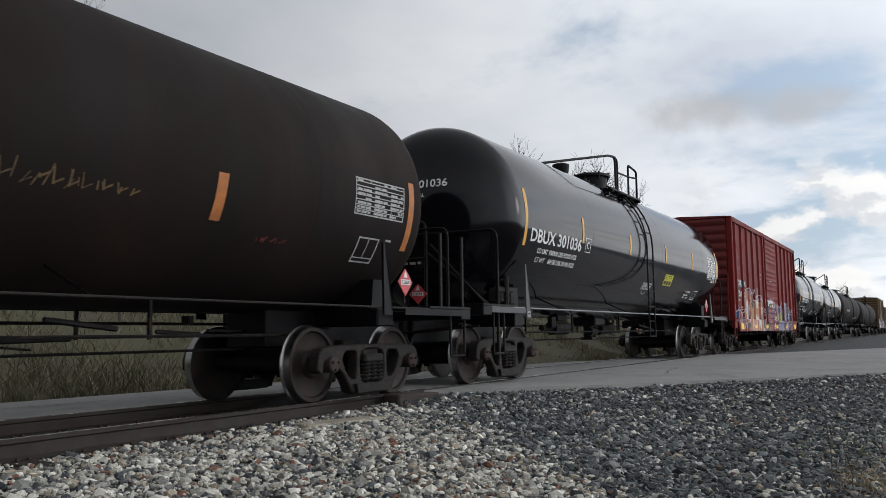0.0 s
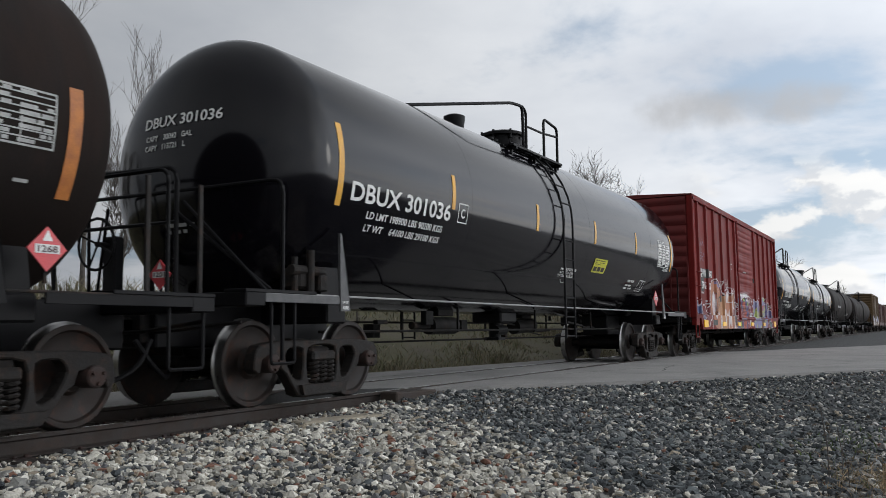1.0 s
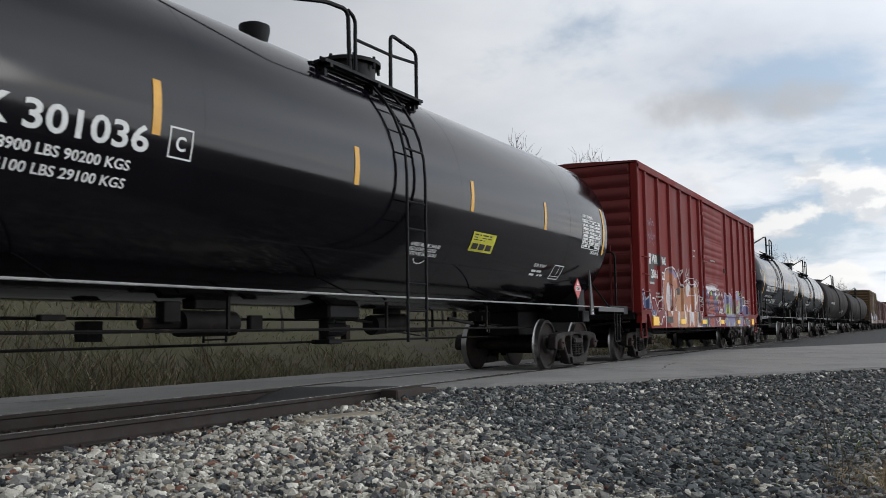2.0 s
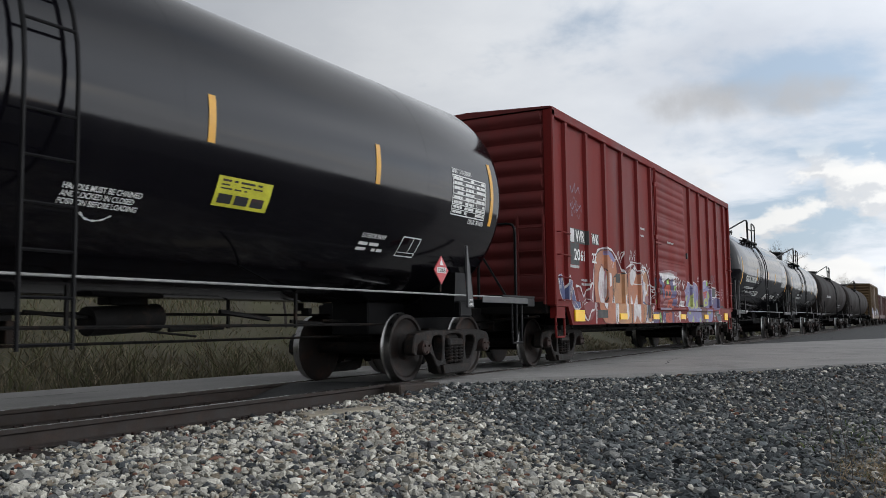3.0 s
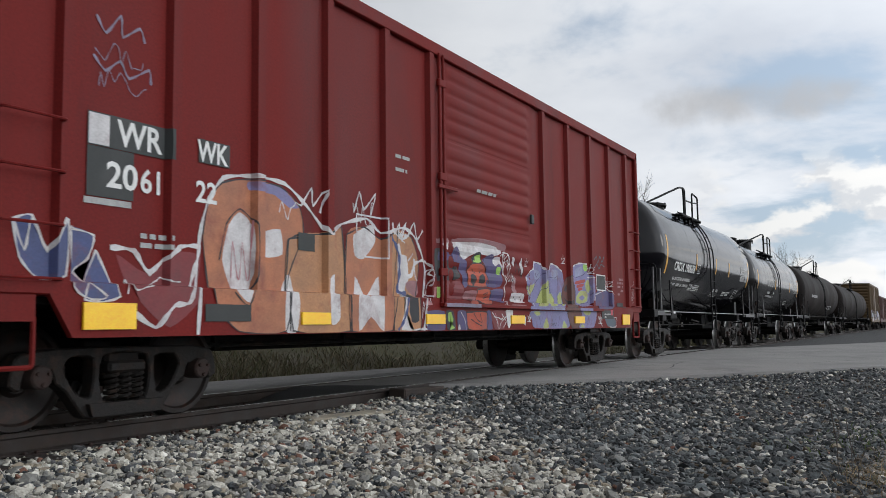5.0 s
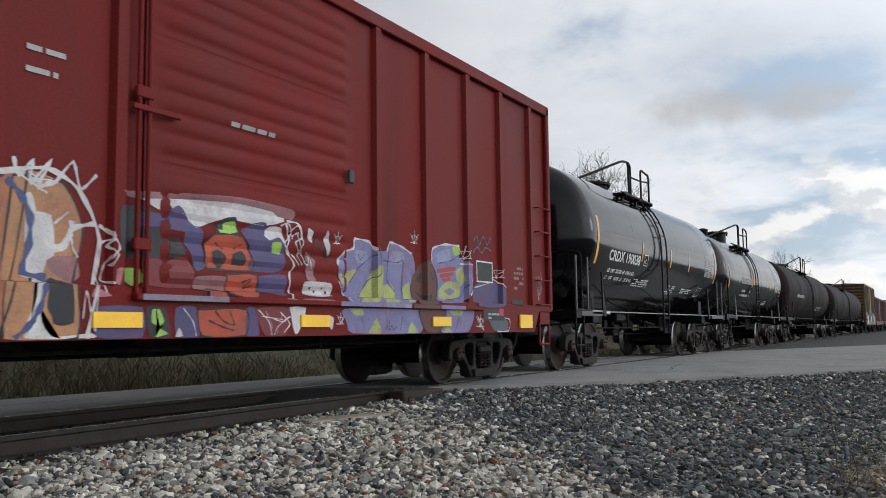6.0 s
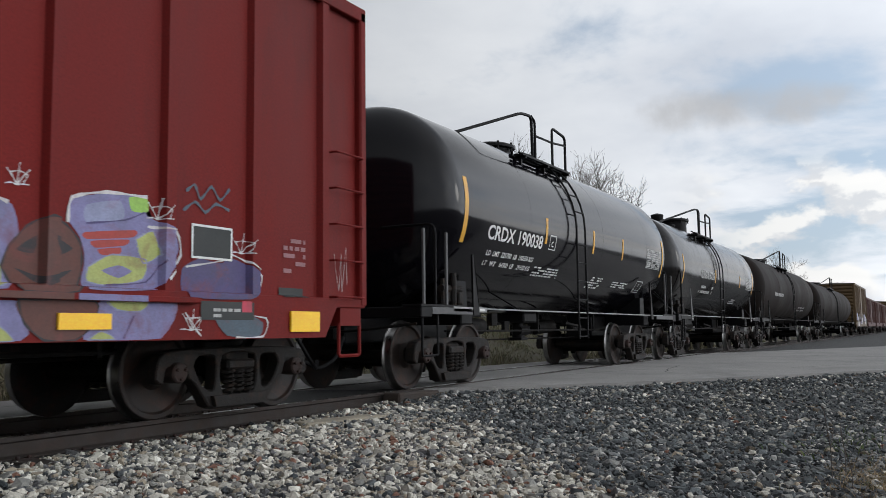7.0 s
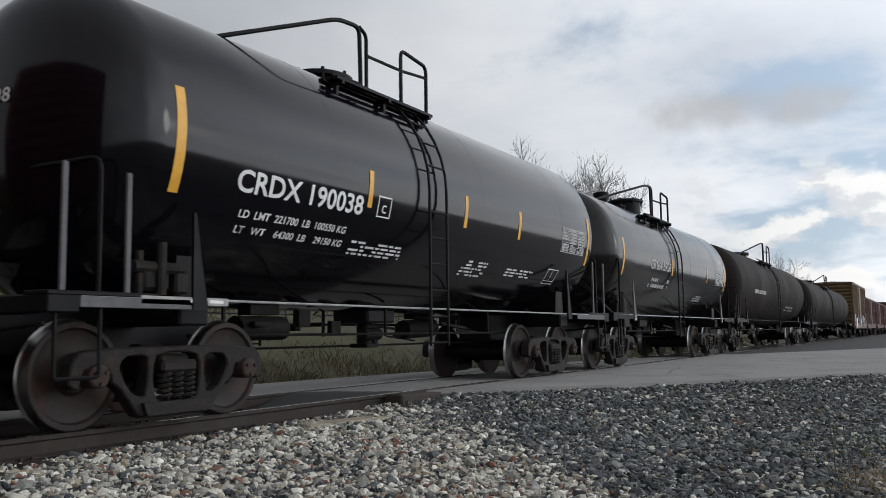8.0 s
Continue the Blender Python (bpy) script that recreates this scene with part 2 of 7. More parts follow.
def box(bm, c, s, rot=None, bevel=0.0, mi=0):
    """a box of size s round c"""
    r = bmesh.ops.create_cube(bm, size=1.0)
    vs = r["verts"]
    bmesh.ops.scale(bm, vec=s, verts=vs)
    if bevel:
        es = list({e for v in vs for e in v.link_edges})
        g = bmesh.ops.bevel(bm, geom=es, offset=bevel, segments=1, affect="EDGES")
        vs = list({v for f in g["faces"] for v in f.verts} | {v for v in vs if v.is_valid})
    if rot is not None:
        bmesh.ops.rotate(bm, cent=(0, 0, 0), matrix=rot, verts=vs)
    bmesh.ops.translate(bm, vec=c, verts=vs)
    if mi:
        for f in {f for v in vs for f in v.link_faces}:
            f.material_index = mi
    return vs


def rod(bm, a, b, r, seg=8, r2=None):
    """a round bar from a to b"""
    a, b = Vector(a), Vector(b)
    d = b - a
    q = bmesh.ops.create_cone(bm, cap_ends=True, segments=seg, radius1=r, radius2=r if r2 is None else r2, depth=d.length)
    bmesh.ops.transform(bm, matrix=Matrix.Translation((a + b) / 2) @ d.to_track_quat("Z", "Y").to_matrix().to_4x4(), verts=q["verts"])


def pipe(bm, pts, r, seg=8, bend=0.0):
    """a bent pipe through pts, its corners rounded by bend"""
    pts = [Vector(p) for p in pts]
    if bend:
        out = [pts[0]]
        for a, b, c in zip(pts, pts[1:], pts[2:]):
            k = min(bend, (a - b).length * 0.45, (c - b).length * 0.45)
            p, q = b + (a - b).normalized() * k, b + (c - b).normalized() * k
            for i in range(5):
                u = i / 4
                out.append(p * (1 - u) ** 2 + b * 2 * u * (1 - u) + q * u * u)
        out.append(pts[-1])
        pts = out
    rings = []
    ref = Vector((0.31, 0.17, 0.93)).normalized()
    for i, p in enumerate(pts):
        d = (pts[min(i + 1, len(pts) - 1)] - pts[max(i - 1, 0)]).normalized()
        s = d.cross(ref).normalized()
        u = s.cross(d)
        rings.append([bm.verts.new(p + (s * math.cos(k * math.tau / seg) + u * math.sin(k * math.tau / seg)) * r) for k in range(seg)])
    for a, b in zip(rings, rings[1:]):
        for k in range(seg):
            bm.faces.new((a[k], a[(k + 1) % seg], b[(k + 1) % seg], b[k]))
    bm.faces.new(rings[0][::-1]); bm.faces.new(rings[-1])


def revolve(bm, prof, axis="y", seg=40, centre=(0, 0, 0), mis=None):
    """a body of revolution; prof is (along, radius)"""
    c = Vector(centre)
    rings = []
    for h, r in prof:
        ring = []
        for k in range(seg):
            a = k * math.tau / seg
            p = {"x": (h, r * math.cos(a), r * math.sin(a)), "y": (r * math.cos(a), h, r * math.sin(a)), "z": (r * math.cos(a), r * math.sin(a), h)}[axis]
            ring.append(bm.verts.new(c + Vector(p)))
        rings.append(ring)
    for i, (a, b) in enumerate(zip(rings, rings[1:])):
        for k in range(seg):
            f = bm.faces.new((a[k], a[(k + 1) % seg], b[(k + 1) % seg], b[k]))
            if mis:
                f.material_index = mis[i]
    bm.faces.new(rings[0]); bm.faces.new(rings[-1])
    bmesh.ops.recalc_face_normals(bm, faces=bm.faces)


def slab(bm, pts, y0, y1):
    """a plate: the outline pts in x, z, from y0 to y1"""
    a = [bm.verts.new((x, y0, z)) for x, z in pts]
    b = [bm.verts.new((x, y1, z)) for x, z in pts]
    n = len(pts)
    fs = [bm.faces.new(a), bm.faces.new(b[::-1])]
    for i in range(n):
        fs.append(bm.faces.new((a[i], b[i], b[(i + 1) % n], a[(i + 1) % n])))
    bmesh.ops.recalc_face_normals(bm, faces=fs)


def strut(bm, a, b, wide, y0, y1):
    """a flat bar from a to b in x, z"""
    d = Vector((b[0] - a[0], b[1] - a[1]))
    n = Vector((-d.y, d.x)).normalized() * wide / 2
    slab(bm, [(a[0] - n.x, a[1] - n.y), (b[0] - n.x, b[1] - n.y), (b[0] + n.x, b[1] + n.y), (a[0] + n.x, a[1] + n.y)], y0, y1)


def thing(name, label, category, at=(0, 0, 0), group=""):
    ob = new(name)
    ob.location = at
    return tagged(ob, label, category, group)


def text_bm(body, height, width=None):
    """flat lettering from x = 0, on the baseline z = 0 of the x, z plane, as wide as asked"""
    cu = bpy.data.curves.new("lettering", "FONT")
    cu.body, cu.size, cu.resolution_u, cu.offset = body, 1.0, 3, 0.02
    ob = bpy.data.objects.new("lettering", cu)
    scene.collection.objects.link(ob)
    bpy.context.view_layer.update()
    me = bpy.data.meshes.new_from_object(ob)
    bpy.data.objects.remove(ob)
    bpy.data.curves.remove(cu)
    bm = bmesh.new()
    bm.from_mesh(me)
    bpy.data.meshes.remove(me)
    xs = [v.co.x for v in bm.verts]
    ys = [v.co.y for v in bm.verts]
    k = height / (max(ys) - min(ys))
    kx = width / (max(xs) - min(xs)) if width else k
    x0, y0 = min(xs), min(ys)
    for v in bm.verts:
        v.co = Vector(((v.co.x - x0) * kx, 0.0, (v.co.y - y0) * k))
    return bm


# ---------------------------------------------------------------- rolling gear
R_WHEEL = 0.457
CARS = []


def wheel_bm(side):
    """one wheel; side -1 or 1 tells where its outer face lies"""
    bm = bmesh.new()
    p = [(0.655, 0.13), (0.655, 0.40), (0.665, 0.462), (0.675, 0.480), (0.690, 0.481), (0.705, 0.464), (0.725, 0.4585), (0.795, 0.4535), (0.803, 0.445), (0.803, 0.405), (0.775, 0.385), (0.745, 0.30), (0.755, 0.17), (0.80, 0.135), (0.80, 0.06)]
    mis = [0, 0, 0, 1, 1, 1, 1, 0, 0, 0, 0, 0, 0, 0]
    revolve(bm, [(side * a, r) for a, r in p], "y", 44, (0, 0, 0), mis)
    return bm


def soft_loop(pts, n=4, k=0.6):
    """a closed soft curve through a few corners"""
    out, m = [], len(pts)
    for i in range(m):
        p0, p1, p2, p3 = [Vector(pts[(i + j) % m]) for j in (-1, 0, 1, 2)]
        for s in range(n):
            u = s / n
            c = 0.5 * (2 * p1 + (p2 - p0) * u + (2 * p0 - 5 * p1 + 4 * p2 - p3) * u * u + (3 * p1 - p0 - 3 * p2 + p3) * u**3)
            out.append(p1.lerp(p2, u).lerp(c, k))
    return out


def side_frame_bm(side):
    """cast side frame of a truck: one plate with jaws, a spring window and two oval windows, and its spring seat"""
    bm = bmesh.new()
    z = R_WHEEL
    half = [(1.12, 0.10), (1.14, -0.06), (1.04, -0.11), (1.0, 0.05), (0.76, 0.05), (0.72, -0.06), (0.62, -0.13), (0.46, -0.33), (0.36, -0.385)]
    outer = [(0.0, 0.235), (0.72, 0.23), (1.05, 0.19)] + half
    outer = outer + [(-x, q) for x, q in outer[:0:-1]]
    holes = [[(-0.23, -0.23), (0.23, -0.23), (0.24, 0.15), (-0.24, 0.15)]]
    for s in (-1, 1):
        holes.append([(s * 0.345, 0.13), (s * 0.57, 0.15), (s * 0.64, 0.05), (s * 0.52, -0.15), (s * 0.37, -0.19)])
    edges = []
    for loop, n, k in [(outer, 2, 0.5)] + [(h, 4, 0.7) for h in holes]:
        vs = [bm.verts.new((p.x, 0, z + p.y)) for p in soft_loop(loop, n, k)]
        edges += [bm.edges.new((vs[i], vs[(i + 1) % len(vs)])) for i in range(len(vs))]
    fill = bmesh.ops.triangle_fill(bm, edges=edges, use_beauty=True, use_dissolve=False)
    faces = [f for f in fill["geom"] if isinstance(f, bmesh.types.BMFace)]
    ext = bmesh.ops.extrude_face_region(bm, geom=faces)
    new_v = [v for v in ext["geom"] if isinstance(v, bmesh.types.BMVert)]
    for v in bm.verts:
        v.co.y = side * 0.90
    for v in new_v:
        v.co.y = side * 1.05
    bmesh.ops.recalc_face_normals(bm, faces=bm.faces)
    rim = [e for e in bm.edges if len(e.link_faces) == 2 and e.calc_face_angle(0) > 1.2]
    bmesh.ops.bevel(bm, geom=rim, offset=0.014, segments=1, affect="EDGES")
    slab(bm, [(-0.42, z - 0.25), (0.42, z - 0.25), (0.38, z - 0.36), (-0.38, z - 0.36)], side * 0.84, side * 1.10)
    box(bm, (0, side * 0.99, z + 0.055), (0.42, 0.2, 0.11), bevel=0.025)
    return bm


def spring_bm(side):
    bm = bmesh.new()
    z0 = R_WHEEL - 0.25
    for x in (-0.14, 0.0, 0.14):
        pts = []
        n, turns = 40, 5
        for i in range(n + 1):
            a = i / n * turns * math.tau
            pts.append((x + 0.055 * math.cos(a), side * 1.03 + 0.055 * math.sin(a), z0 + 0.015 + 0.23 * i / n))
        pipe(bm, pts, 0.017, 5)
    return bm


GEAR = {}


def gear():
    """the meshes that all trucks share"""
    for s, k in ((-1, "n"), (1, "f")):
        GEAR["wheel" + k] = part("wheel", wheel_bm(s), ["wheel", "tread"], smooth=True)
        GEAR["frame" + k] = part("side_frame", side_frame_bm(s), "frame")
        GEAR["spring" + k] = part("spring", spring_bm(s), "frame", smooth=True)
        bm = bmesh.new()
        revolve(bm, [(s * 0.93, 0.10), (s * 1.10, 0.10), (s * 1.115, 0.085), (s * 1.12, 0.04)], "y", 16)
        for i in range(3):
            a = i * math.tau / 3 + 0.5
            rod(bm, (0.06 * math.cos(a), s * 1.115, 0.06 * math.sin(a)), (0.06 * math.cos(a), s * 1.14, 0.06 * math.sin(a)), 0.017, 6)
        GEAR["cap" + k] = part("bearing_cap", bm, "rust", smooth=True)
    bm = bmesh.new()
    revolve(bm, [(-0.93, 0.075), (-0.66, 0.085), (-0.6, 0.08), (0.6, 0.08), (0.66, 0.085), (0.93, 0.075)], "y", 18)
    GEAR["axle"] = part("axle", bm, "under", smooth=True)
    bm = bmesh.new()
    box(bm, (0, 0, 0.50), (0.36, 2.05, 0.24), bevel=0.03)
    box(bm, (0, 0, 0.66), (0.40, 0.5, 0.16), bevel=0.02)
    for s in (-1, 1):
        box(bm, (0, s * 0.63, 0.66), (0.28, 0.16, 0.1), bevel=0.02)
        rod(bm, (s * 0.33, -0.85, 0.33), (s * 0.33, 0.85, 0.33), 0.05, 8)
        for y in (-0.72, 0.72):
            box(bm, (s * 0.40, y, 0.36), (0.07, 0.12, 0.3), bevel=0.02)
    GEAR["bolster"] = part("bolster", bm, "under")


def truck(car, x, base=0.89, radius=R_WHEEL):
    """the two wheelsets, side frames, springs and bolster at x on a car; base is half the distance of its axles"""
    k_z = radius / R_WHEEL
    at = pose(x, 0, 0) @ Matrix.Diagonal((base / 0.89, 1.0, k_z, 1.0))
    again(GEAR["bolster"], pose(x, 0, 0), car)
    for k in "nf":
        f = again(GEAR["frame" + k], at, car)
        again(GEAR["spring" + k], Matrix(), f)
        for dx in (-0.89, 0.89):
            again(GEAR["cap" + k], pose(dx, 0, R_WHEEL), f)
    for dx in (-base, base):
        w = again(GEAR["axle"], pose(x + dx, 0, radius), car)
        w.name = "wheelset"
        for k in "nf":
            again(GEAR["wheel" + k], Matrix.Diagonal((k_z, 1.0, k_z, 1.0)), w)


gear()


def coupler(car, x, s):
    """draft box, shank and knuckle at the end x, pointing along s"""
    bm = bmesh.new()
    box(bm, (x - s * 0.35, 0, 0.86), (0.9, 0.42, 0.36), bevel=0.02)
    box(bm, (x + s * 0.22, 0, 0.86), (0.5, 0.16, 0.18), bevel=0.03)
    box(bm, (x + s * 0.47, -0.05, 0.86), (0.2, 0.3, 0.28), bevel=0.05)
    box(bm, (x + s * 0.58, 0.1, 0.86), (0.14, 0.12, 0.26), bevel=0.04)
    part("coupler", bm, "under", car)
    bm = bmesh.new()
    pipe(bm, [(x + s * 0.1, -0.35, 0.72), (x + s * 0.3, -0.4, 0.45), (x + s * 0.55, -0.3, 0.32), (x + s * 0.7, -0.2, 0.42)], 0.025, 8, 0.15)
    part("air_hose", bm, "head_black", car, smooth=True)
    bm = bmesh.new()
    pipe(bm, [(x - s * 0.1, 0.25, 0.78), (x + s * 0.05, -0.5, 0.80), (x - s * 0.05, -1.38, 0.88)], 0.018, 6, 0.05)
    part("uncoupling_lever", bm, "under", car, smooth=True)


def close_gear():
    """the patterns from which all trucks were copied are no longer needed"""
    for o in list(GEAR.values()):
        bpy.data.objects.remove(o)


# ---------------------------------------------------------------- tank cars


def on_tank(R, zc, u, v, lift=0.004):
    """a point on the near flank of a tank: u along the car, v up round the shell from its waist"""
    a = v / R
    return Vector((u, -(R + lift) * math.cos(a), zc + (R + lift) * math.sin(a)))


def patch(bm, R, zc, u0, u1, a0, a1, lift=0.004, n=8, thick=True):
    """a sheet bent round the shell, between the angles a0 and a1 in degrees"""
    rows = []
    for i in range(n + 1):
        a = radians(a0 + (a1 - a0) * i / n) * R
        rows.append([bm.verts.new(on_tank(R, zc, u, a, lift)) for u in (u0, u1)])
    for p, q in zip(rows, rows[1:]):
        bm.faces.new((p[0], p[1], q[1], q[0]))


def tank_shell(car, xa, xb, R, zc, material, head_material=None):
    """cylinder from xa to xb with dished heads"""
    depth, n = R * 0.46, 10
    prof = []
    for i in range(n + 1):
        a = math.pi / 2 * i / n
        prof.append((xa - depth * math.cos(a), max(R * math.sin(a), 0.01)))
    for i in range(1, 8):
        prof.append((xa + (xb - xa) * i / 8, R))
    for i in range(n, -1, -1):
        a = math.pi / 2 * i / n
        prof.append((xb + depth * math.cos(a), max(R * math.sin(a), 0.01)))
    bm = bmesh.new()
    revolve(bm, prof, "x", 72, (0, 0, zc))
    part("tank", bm, material, car, smooth=True)
    for x in (xa + (xb - xa) * 0.23, xa + (xb - xa) * 0.57, xa + (xb - xa) * 0.86):
        bm = bmesh.new()
        revolve(bm, [(x - 0.014, R - 0.01), (x - 0.008, R + 0.0012), (x + 0.008, R + 0.0012), (x + 0.014, R - 0.01)], "x", 72, (0, 0, zc))
        part("weld_seam", bm, material, car, smooth=True)


def tank_gear(car, xa, xb, R, zc, trucks, dome, ladder, ends, dark, hand_z=1.12, style=0, reach=3.0, material=""):
    """sills, platforms, ladder, top platform and fittings of a tank car; ends are the outer faces of the end sills"""
    y = R + 0.02
    for s, xe, xt in ((-1, ends[0], trucks[0]), (1, ends[1], trucks[1])):
        bm = bmesh.new()
        box(bm, ((xe + xt - s * 1.1) / 2, 0, 0.86), (abs(xe - xt) + 1.1, 0.62, 0.46), bevel=0.02)
        box(bm, (xt, 0, 0.98), (0.36, 2.5, 0.22), bevel=0.02)
        for k in (-1, 1):
            slab(bm, [(xt - 0.2, 0.95), (xt + 0.2, 0.95), (xt + 0.14, zc - R * 0.72), (xt - 0.14, zc - R * 0.72)], k * 0.62, k * 1.16)
        part("body_bolster", bm, dark, car)
        bm = bmesh.new()
        box(bm, (xe - s * 0.14, 0, hand_z - 0.06), (0.28, 2.96, 0.14), bevel=0.012)
        part("end_sill", bm, dark, car)
        w = abs(xt - xe) * 0.62
        for k in (-1, 1):
            bm = bmesh.new()
            box(bm, (xe - s * w / 2, k * 1.34, hand_z + 0.02), (w, 0.28, 0.035), bevel=0.006)
            part("platform", bm, dark, car)
        # handrails over the end platform
        if style == 1:
            bm = bmesh.new()
            pipe(bm, [(xe - s * 0.6, -1.42, 0.5), (xe - s * 0.6, -1.42, 2.33), (xe - s * 0.55, 1.42, 2.33), (xe - s * 0.6, 1.42, 0.5)], 0.022, 8, 0.14)
            part("end_handrail", bm, dark, car, smooth=True)
            bm = bmesh.new()
            pipe(bm, [(xe - s * 0.06, -0.5, hand_z), (xe - s * 0.06, -0.5, 2.46), (xe - s * 0.06, 1.35, 2.5), (xe - s * 0.06, 1.35, hand_z)], 0.026, 8, 0.14)
            pipe(bm, [(xe - s * 0.06, -0.5, 1.9), (xe - s * 0.06, 1.35, 1.9)], 0.02, 6)
            pipe(bm, [(xe - s * 0.06, -0.5, 2.0), (xe - s * 0.62, -1.25, hand_z + 0.05)], 0.02, 6)
            part("brake_step_rail", bm, dark, car, smooth=True)
        else:
            bm = bmesh.new()
            pipe(bm, [(xe - s * 0.5, -1.40, hand_z), (xe - s * 0.5, -1.40, 2.2), (xe - s * 0.5, 1.40, 2.2), (xe - s * 0.5, 1.40, hand_z)], 0.02, 8, 0.12)
            part("end_handrail", bm, dark, car, smooth=True)
            for dx in (0.15, 0.75):
                for k in (-1, 1):
                    bm = bmesh.new()
                    box(bm, (xe - s * dx, k * 1.43, (hand_z + 2.1) / 2), (0.05, 0.03, 2.1 - hand_z), bevel=0.006)
                    part("grab_post", bm, "bracket" if k < 0 and material == "black_gloss" else "frame", car)
        for k in (-1, 1):
            bm = bmesh.new()
            x1, x2 = (xe - s * 0.42, xe - s * 0.78) if style == 1 else (xe - s * 0.1, xe - s * 0.5)
            pipe(bm, [(x1, k * 1.43, hand_z), (x1, k * 1.43, 0.47), (x2, k * 1.43, 0.47), (x2, k * 1.43, hand_z)], 0.017, 6, 0.04)
            part("stirrup_step", bm, dark, car, smooth=True)
            if style == 1 and s < 0:
                bm = bmesh.new()
                pipe(bm, [(xe + 0.1, k * 0.55, hand_z + 0.95), (xe + 0.55, k * 1.25, hand_z + 0.04)], 0.018, 6)
                part("brace_rod", bm, dark, car, smooth=True)
        # pale jack bracket under the shell
        for k in (-1, 1):
            bm = bmesh.new()
            xj = xt - (0.25 if s < 0 else 0.4)
            vs = [(xj - 0.015, k * 1.50, 1.0), (xj + 0.16, k * 1.50, 1.0), (xj + 0.10, k * 1.50, 1.42), (xj + 0.03, k * 1.48, 1.85), (xj, k * 1.48, 1.85)]
            a = [bm.verts.new(v) for v in vs]
            b = [bm.verts.new((v[0], v[1] - k * 0.03, v[2])) for v in vs]
            bm.faces.new(a); bm.faces.new(b[::-1])
            for i in range(5):
                bm.faces.new((a[i], b[i], b[(i + 1) % 5], a[(i + 1) % 5]))
            bmesh.ops.recalc_face_normals(bm, faces=bm.faces)
            part("support_bracket", bm, "bracket" if style == 1 else dark, car)
            if style == 1 and k < 0:
                for word, zt in (("JACK", 1.075), ("HERE", 1.02)):
                    tb = text_bm(word, 0.035, 0.11)
                    for v in tb.verts:
                        v.co += Vector((xj + 0.015, -1.503, zt))
                    part("bracket_word", tb, "white", car)
        bm = bmesh.new()
        box(bm, ((xe + xt) / 2 - s * 0.1, -1.475, hand_z - 0.045), (abs(xe - xt) - 0.35, 0.02, 0.085), bevel=0.004)
        part("sill_edge", bm, "bracket" if material == "black_gloss" else dark, car)
        if s < 0:
            # brake valve with its pipes on the leading platform
            bm = bmesh.new()
            xv = xe + 1.25
            box(bm, (xv, -1.12, hand_z + 0.2), (0.3, 0.22, 0.24), bevel=0.03)
            rod(bm, (xv - 0.25, -1.2, hand_z + 0.28), (xv + 0.3, -1.2, hand_z + 0.28), 0.055, 10)
            rod(bm, (xv + 0.02, -1.25, hand_z + 0.04), (xv + 0.02, -1.25, hand_z + 0.5), 0.045, 10)
            rod(bm, (xv - 0.16, -1.18, hand_z + 0.04), (xv - 0.16, -1.18, hand_z + 0.42), 0.035, 8)
            box(bm, (xv + 0.28, -1.16, hand_z + 0.16), (0.16, 0.16, 0.2), bevel=0.02)
            part("brake_valve", bm, "frame", car, smooth=True)
            bm = bmesh.new()
            for i in range(20):
                a0, a1 = i * math.tau / 20, (i + 1) * math.tau / 20
                rod(bm, (xe + 0.12, 0.75 + 0.28 * math.cos(a0), 1.75 + 0.28 * math.sin(a0)), (xe + 0.12, 0.75 + 0.28 * math.cos(a1), 1.75 + 0.28 * math.sin(a1)), 0.016, 6)
            for i in range(4):
                a0 = i * math.pi / 2 + 0.4
                rod(bm, (xe + 0.14, 0.75, 1.75), (xe + 0.12, 0.75 + 0.28 * math.cos(a0), 1.75 + 0.28 * math.sin(a0)), 0.012, 6)
            rod(bm, (xe + 0.12, 0.75, 1.75), (xe + 0.35, 0.75, 1.75), 0.03, 8)
            box(bm, (xe + 0.35, 0.75, 1.5), (0.14, 0.2, 0.7), bevel=0.02)
            part("brake_wheel", bm, dark, car)
        coupler(car, xe, s)
        truck(car, xt, *((0.85, 0.435) if material == "brown_black" else ()))
    # long side rail with its stanchions
    bm = bmesh.new()
    for k in (-1, 1):
        pipe(bm, [(ends[0] + 0.3, k * 1.46, hand_z), (ends[1] - 0.3, k * 1.46, hand_z)], 0.0125, 8)
        x = trucks[0] + 1.4
        while x < trucks[1] - 1.0:
            st = bmesh.new()
            pipe(st, [(x, k * 1.46, hand_z), (x, k * 0.9, zc - R * 0.78)], 0.013, 6)
            part("rail_stanchion", st, dark, car)
            x += 3.8
    part("side_rail", bm, "frame" if material == "brown_black" else "alu", car, smooth=True)
    # ladder over the flank
    bm = bmesh.new()
    for k in (-1, 1):
        for x in (ladder - 0.22, ladder + 0.22):
            pts = [(x, k * (R + 0.08), 0.62), (x, k * (R + 0.08), zc)]
            for i in range(1, 8):
                a = radians(9 * i)
                pts.append((x, k * (R + 0.08) * math.cos(a), zc + (R + 0.08) * math.sin(a)))
            pipe(bm, pts, 0.019, 6)
        z = 0.66
        while z < zc:
            pipe(bm, [(ladder - 0.22, k * (R + 0.08), z), (ladder + 0.22, k * (R + 0.08), z)], 0.013, 6)
            z += 0.33
        for i in range(1, 6):
            a = radians(12 * i)
            yy, zz = (R + 0.08) * math.cos(a), zc + (R + 0.08) * math.sin(a)
            pipe(bm, [(ladder - 0.22, k * yy, zz), (ladder + 0.22, k * yy, zz)], 0.013, 6)
    part("ladder", bm, dark, car, smooth=True)
    # walkways either side of the crown, with their railings
    top = zc + R
    deck = top - 0.33
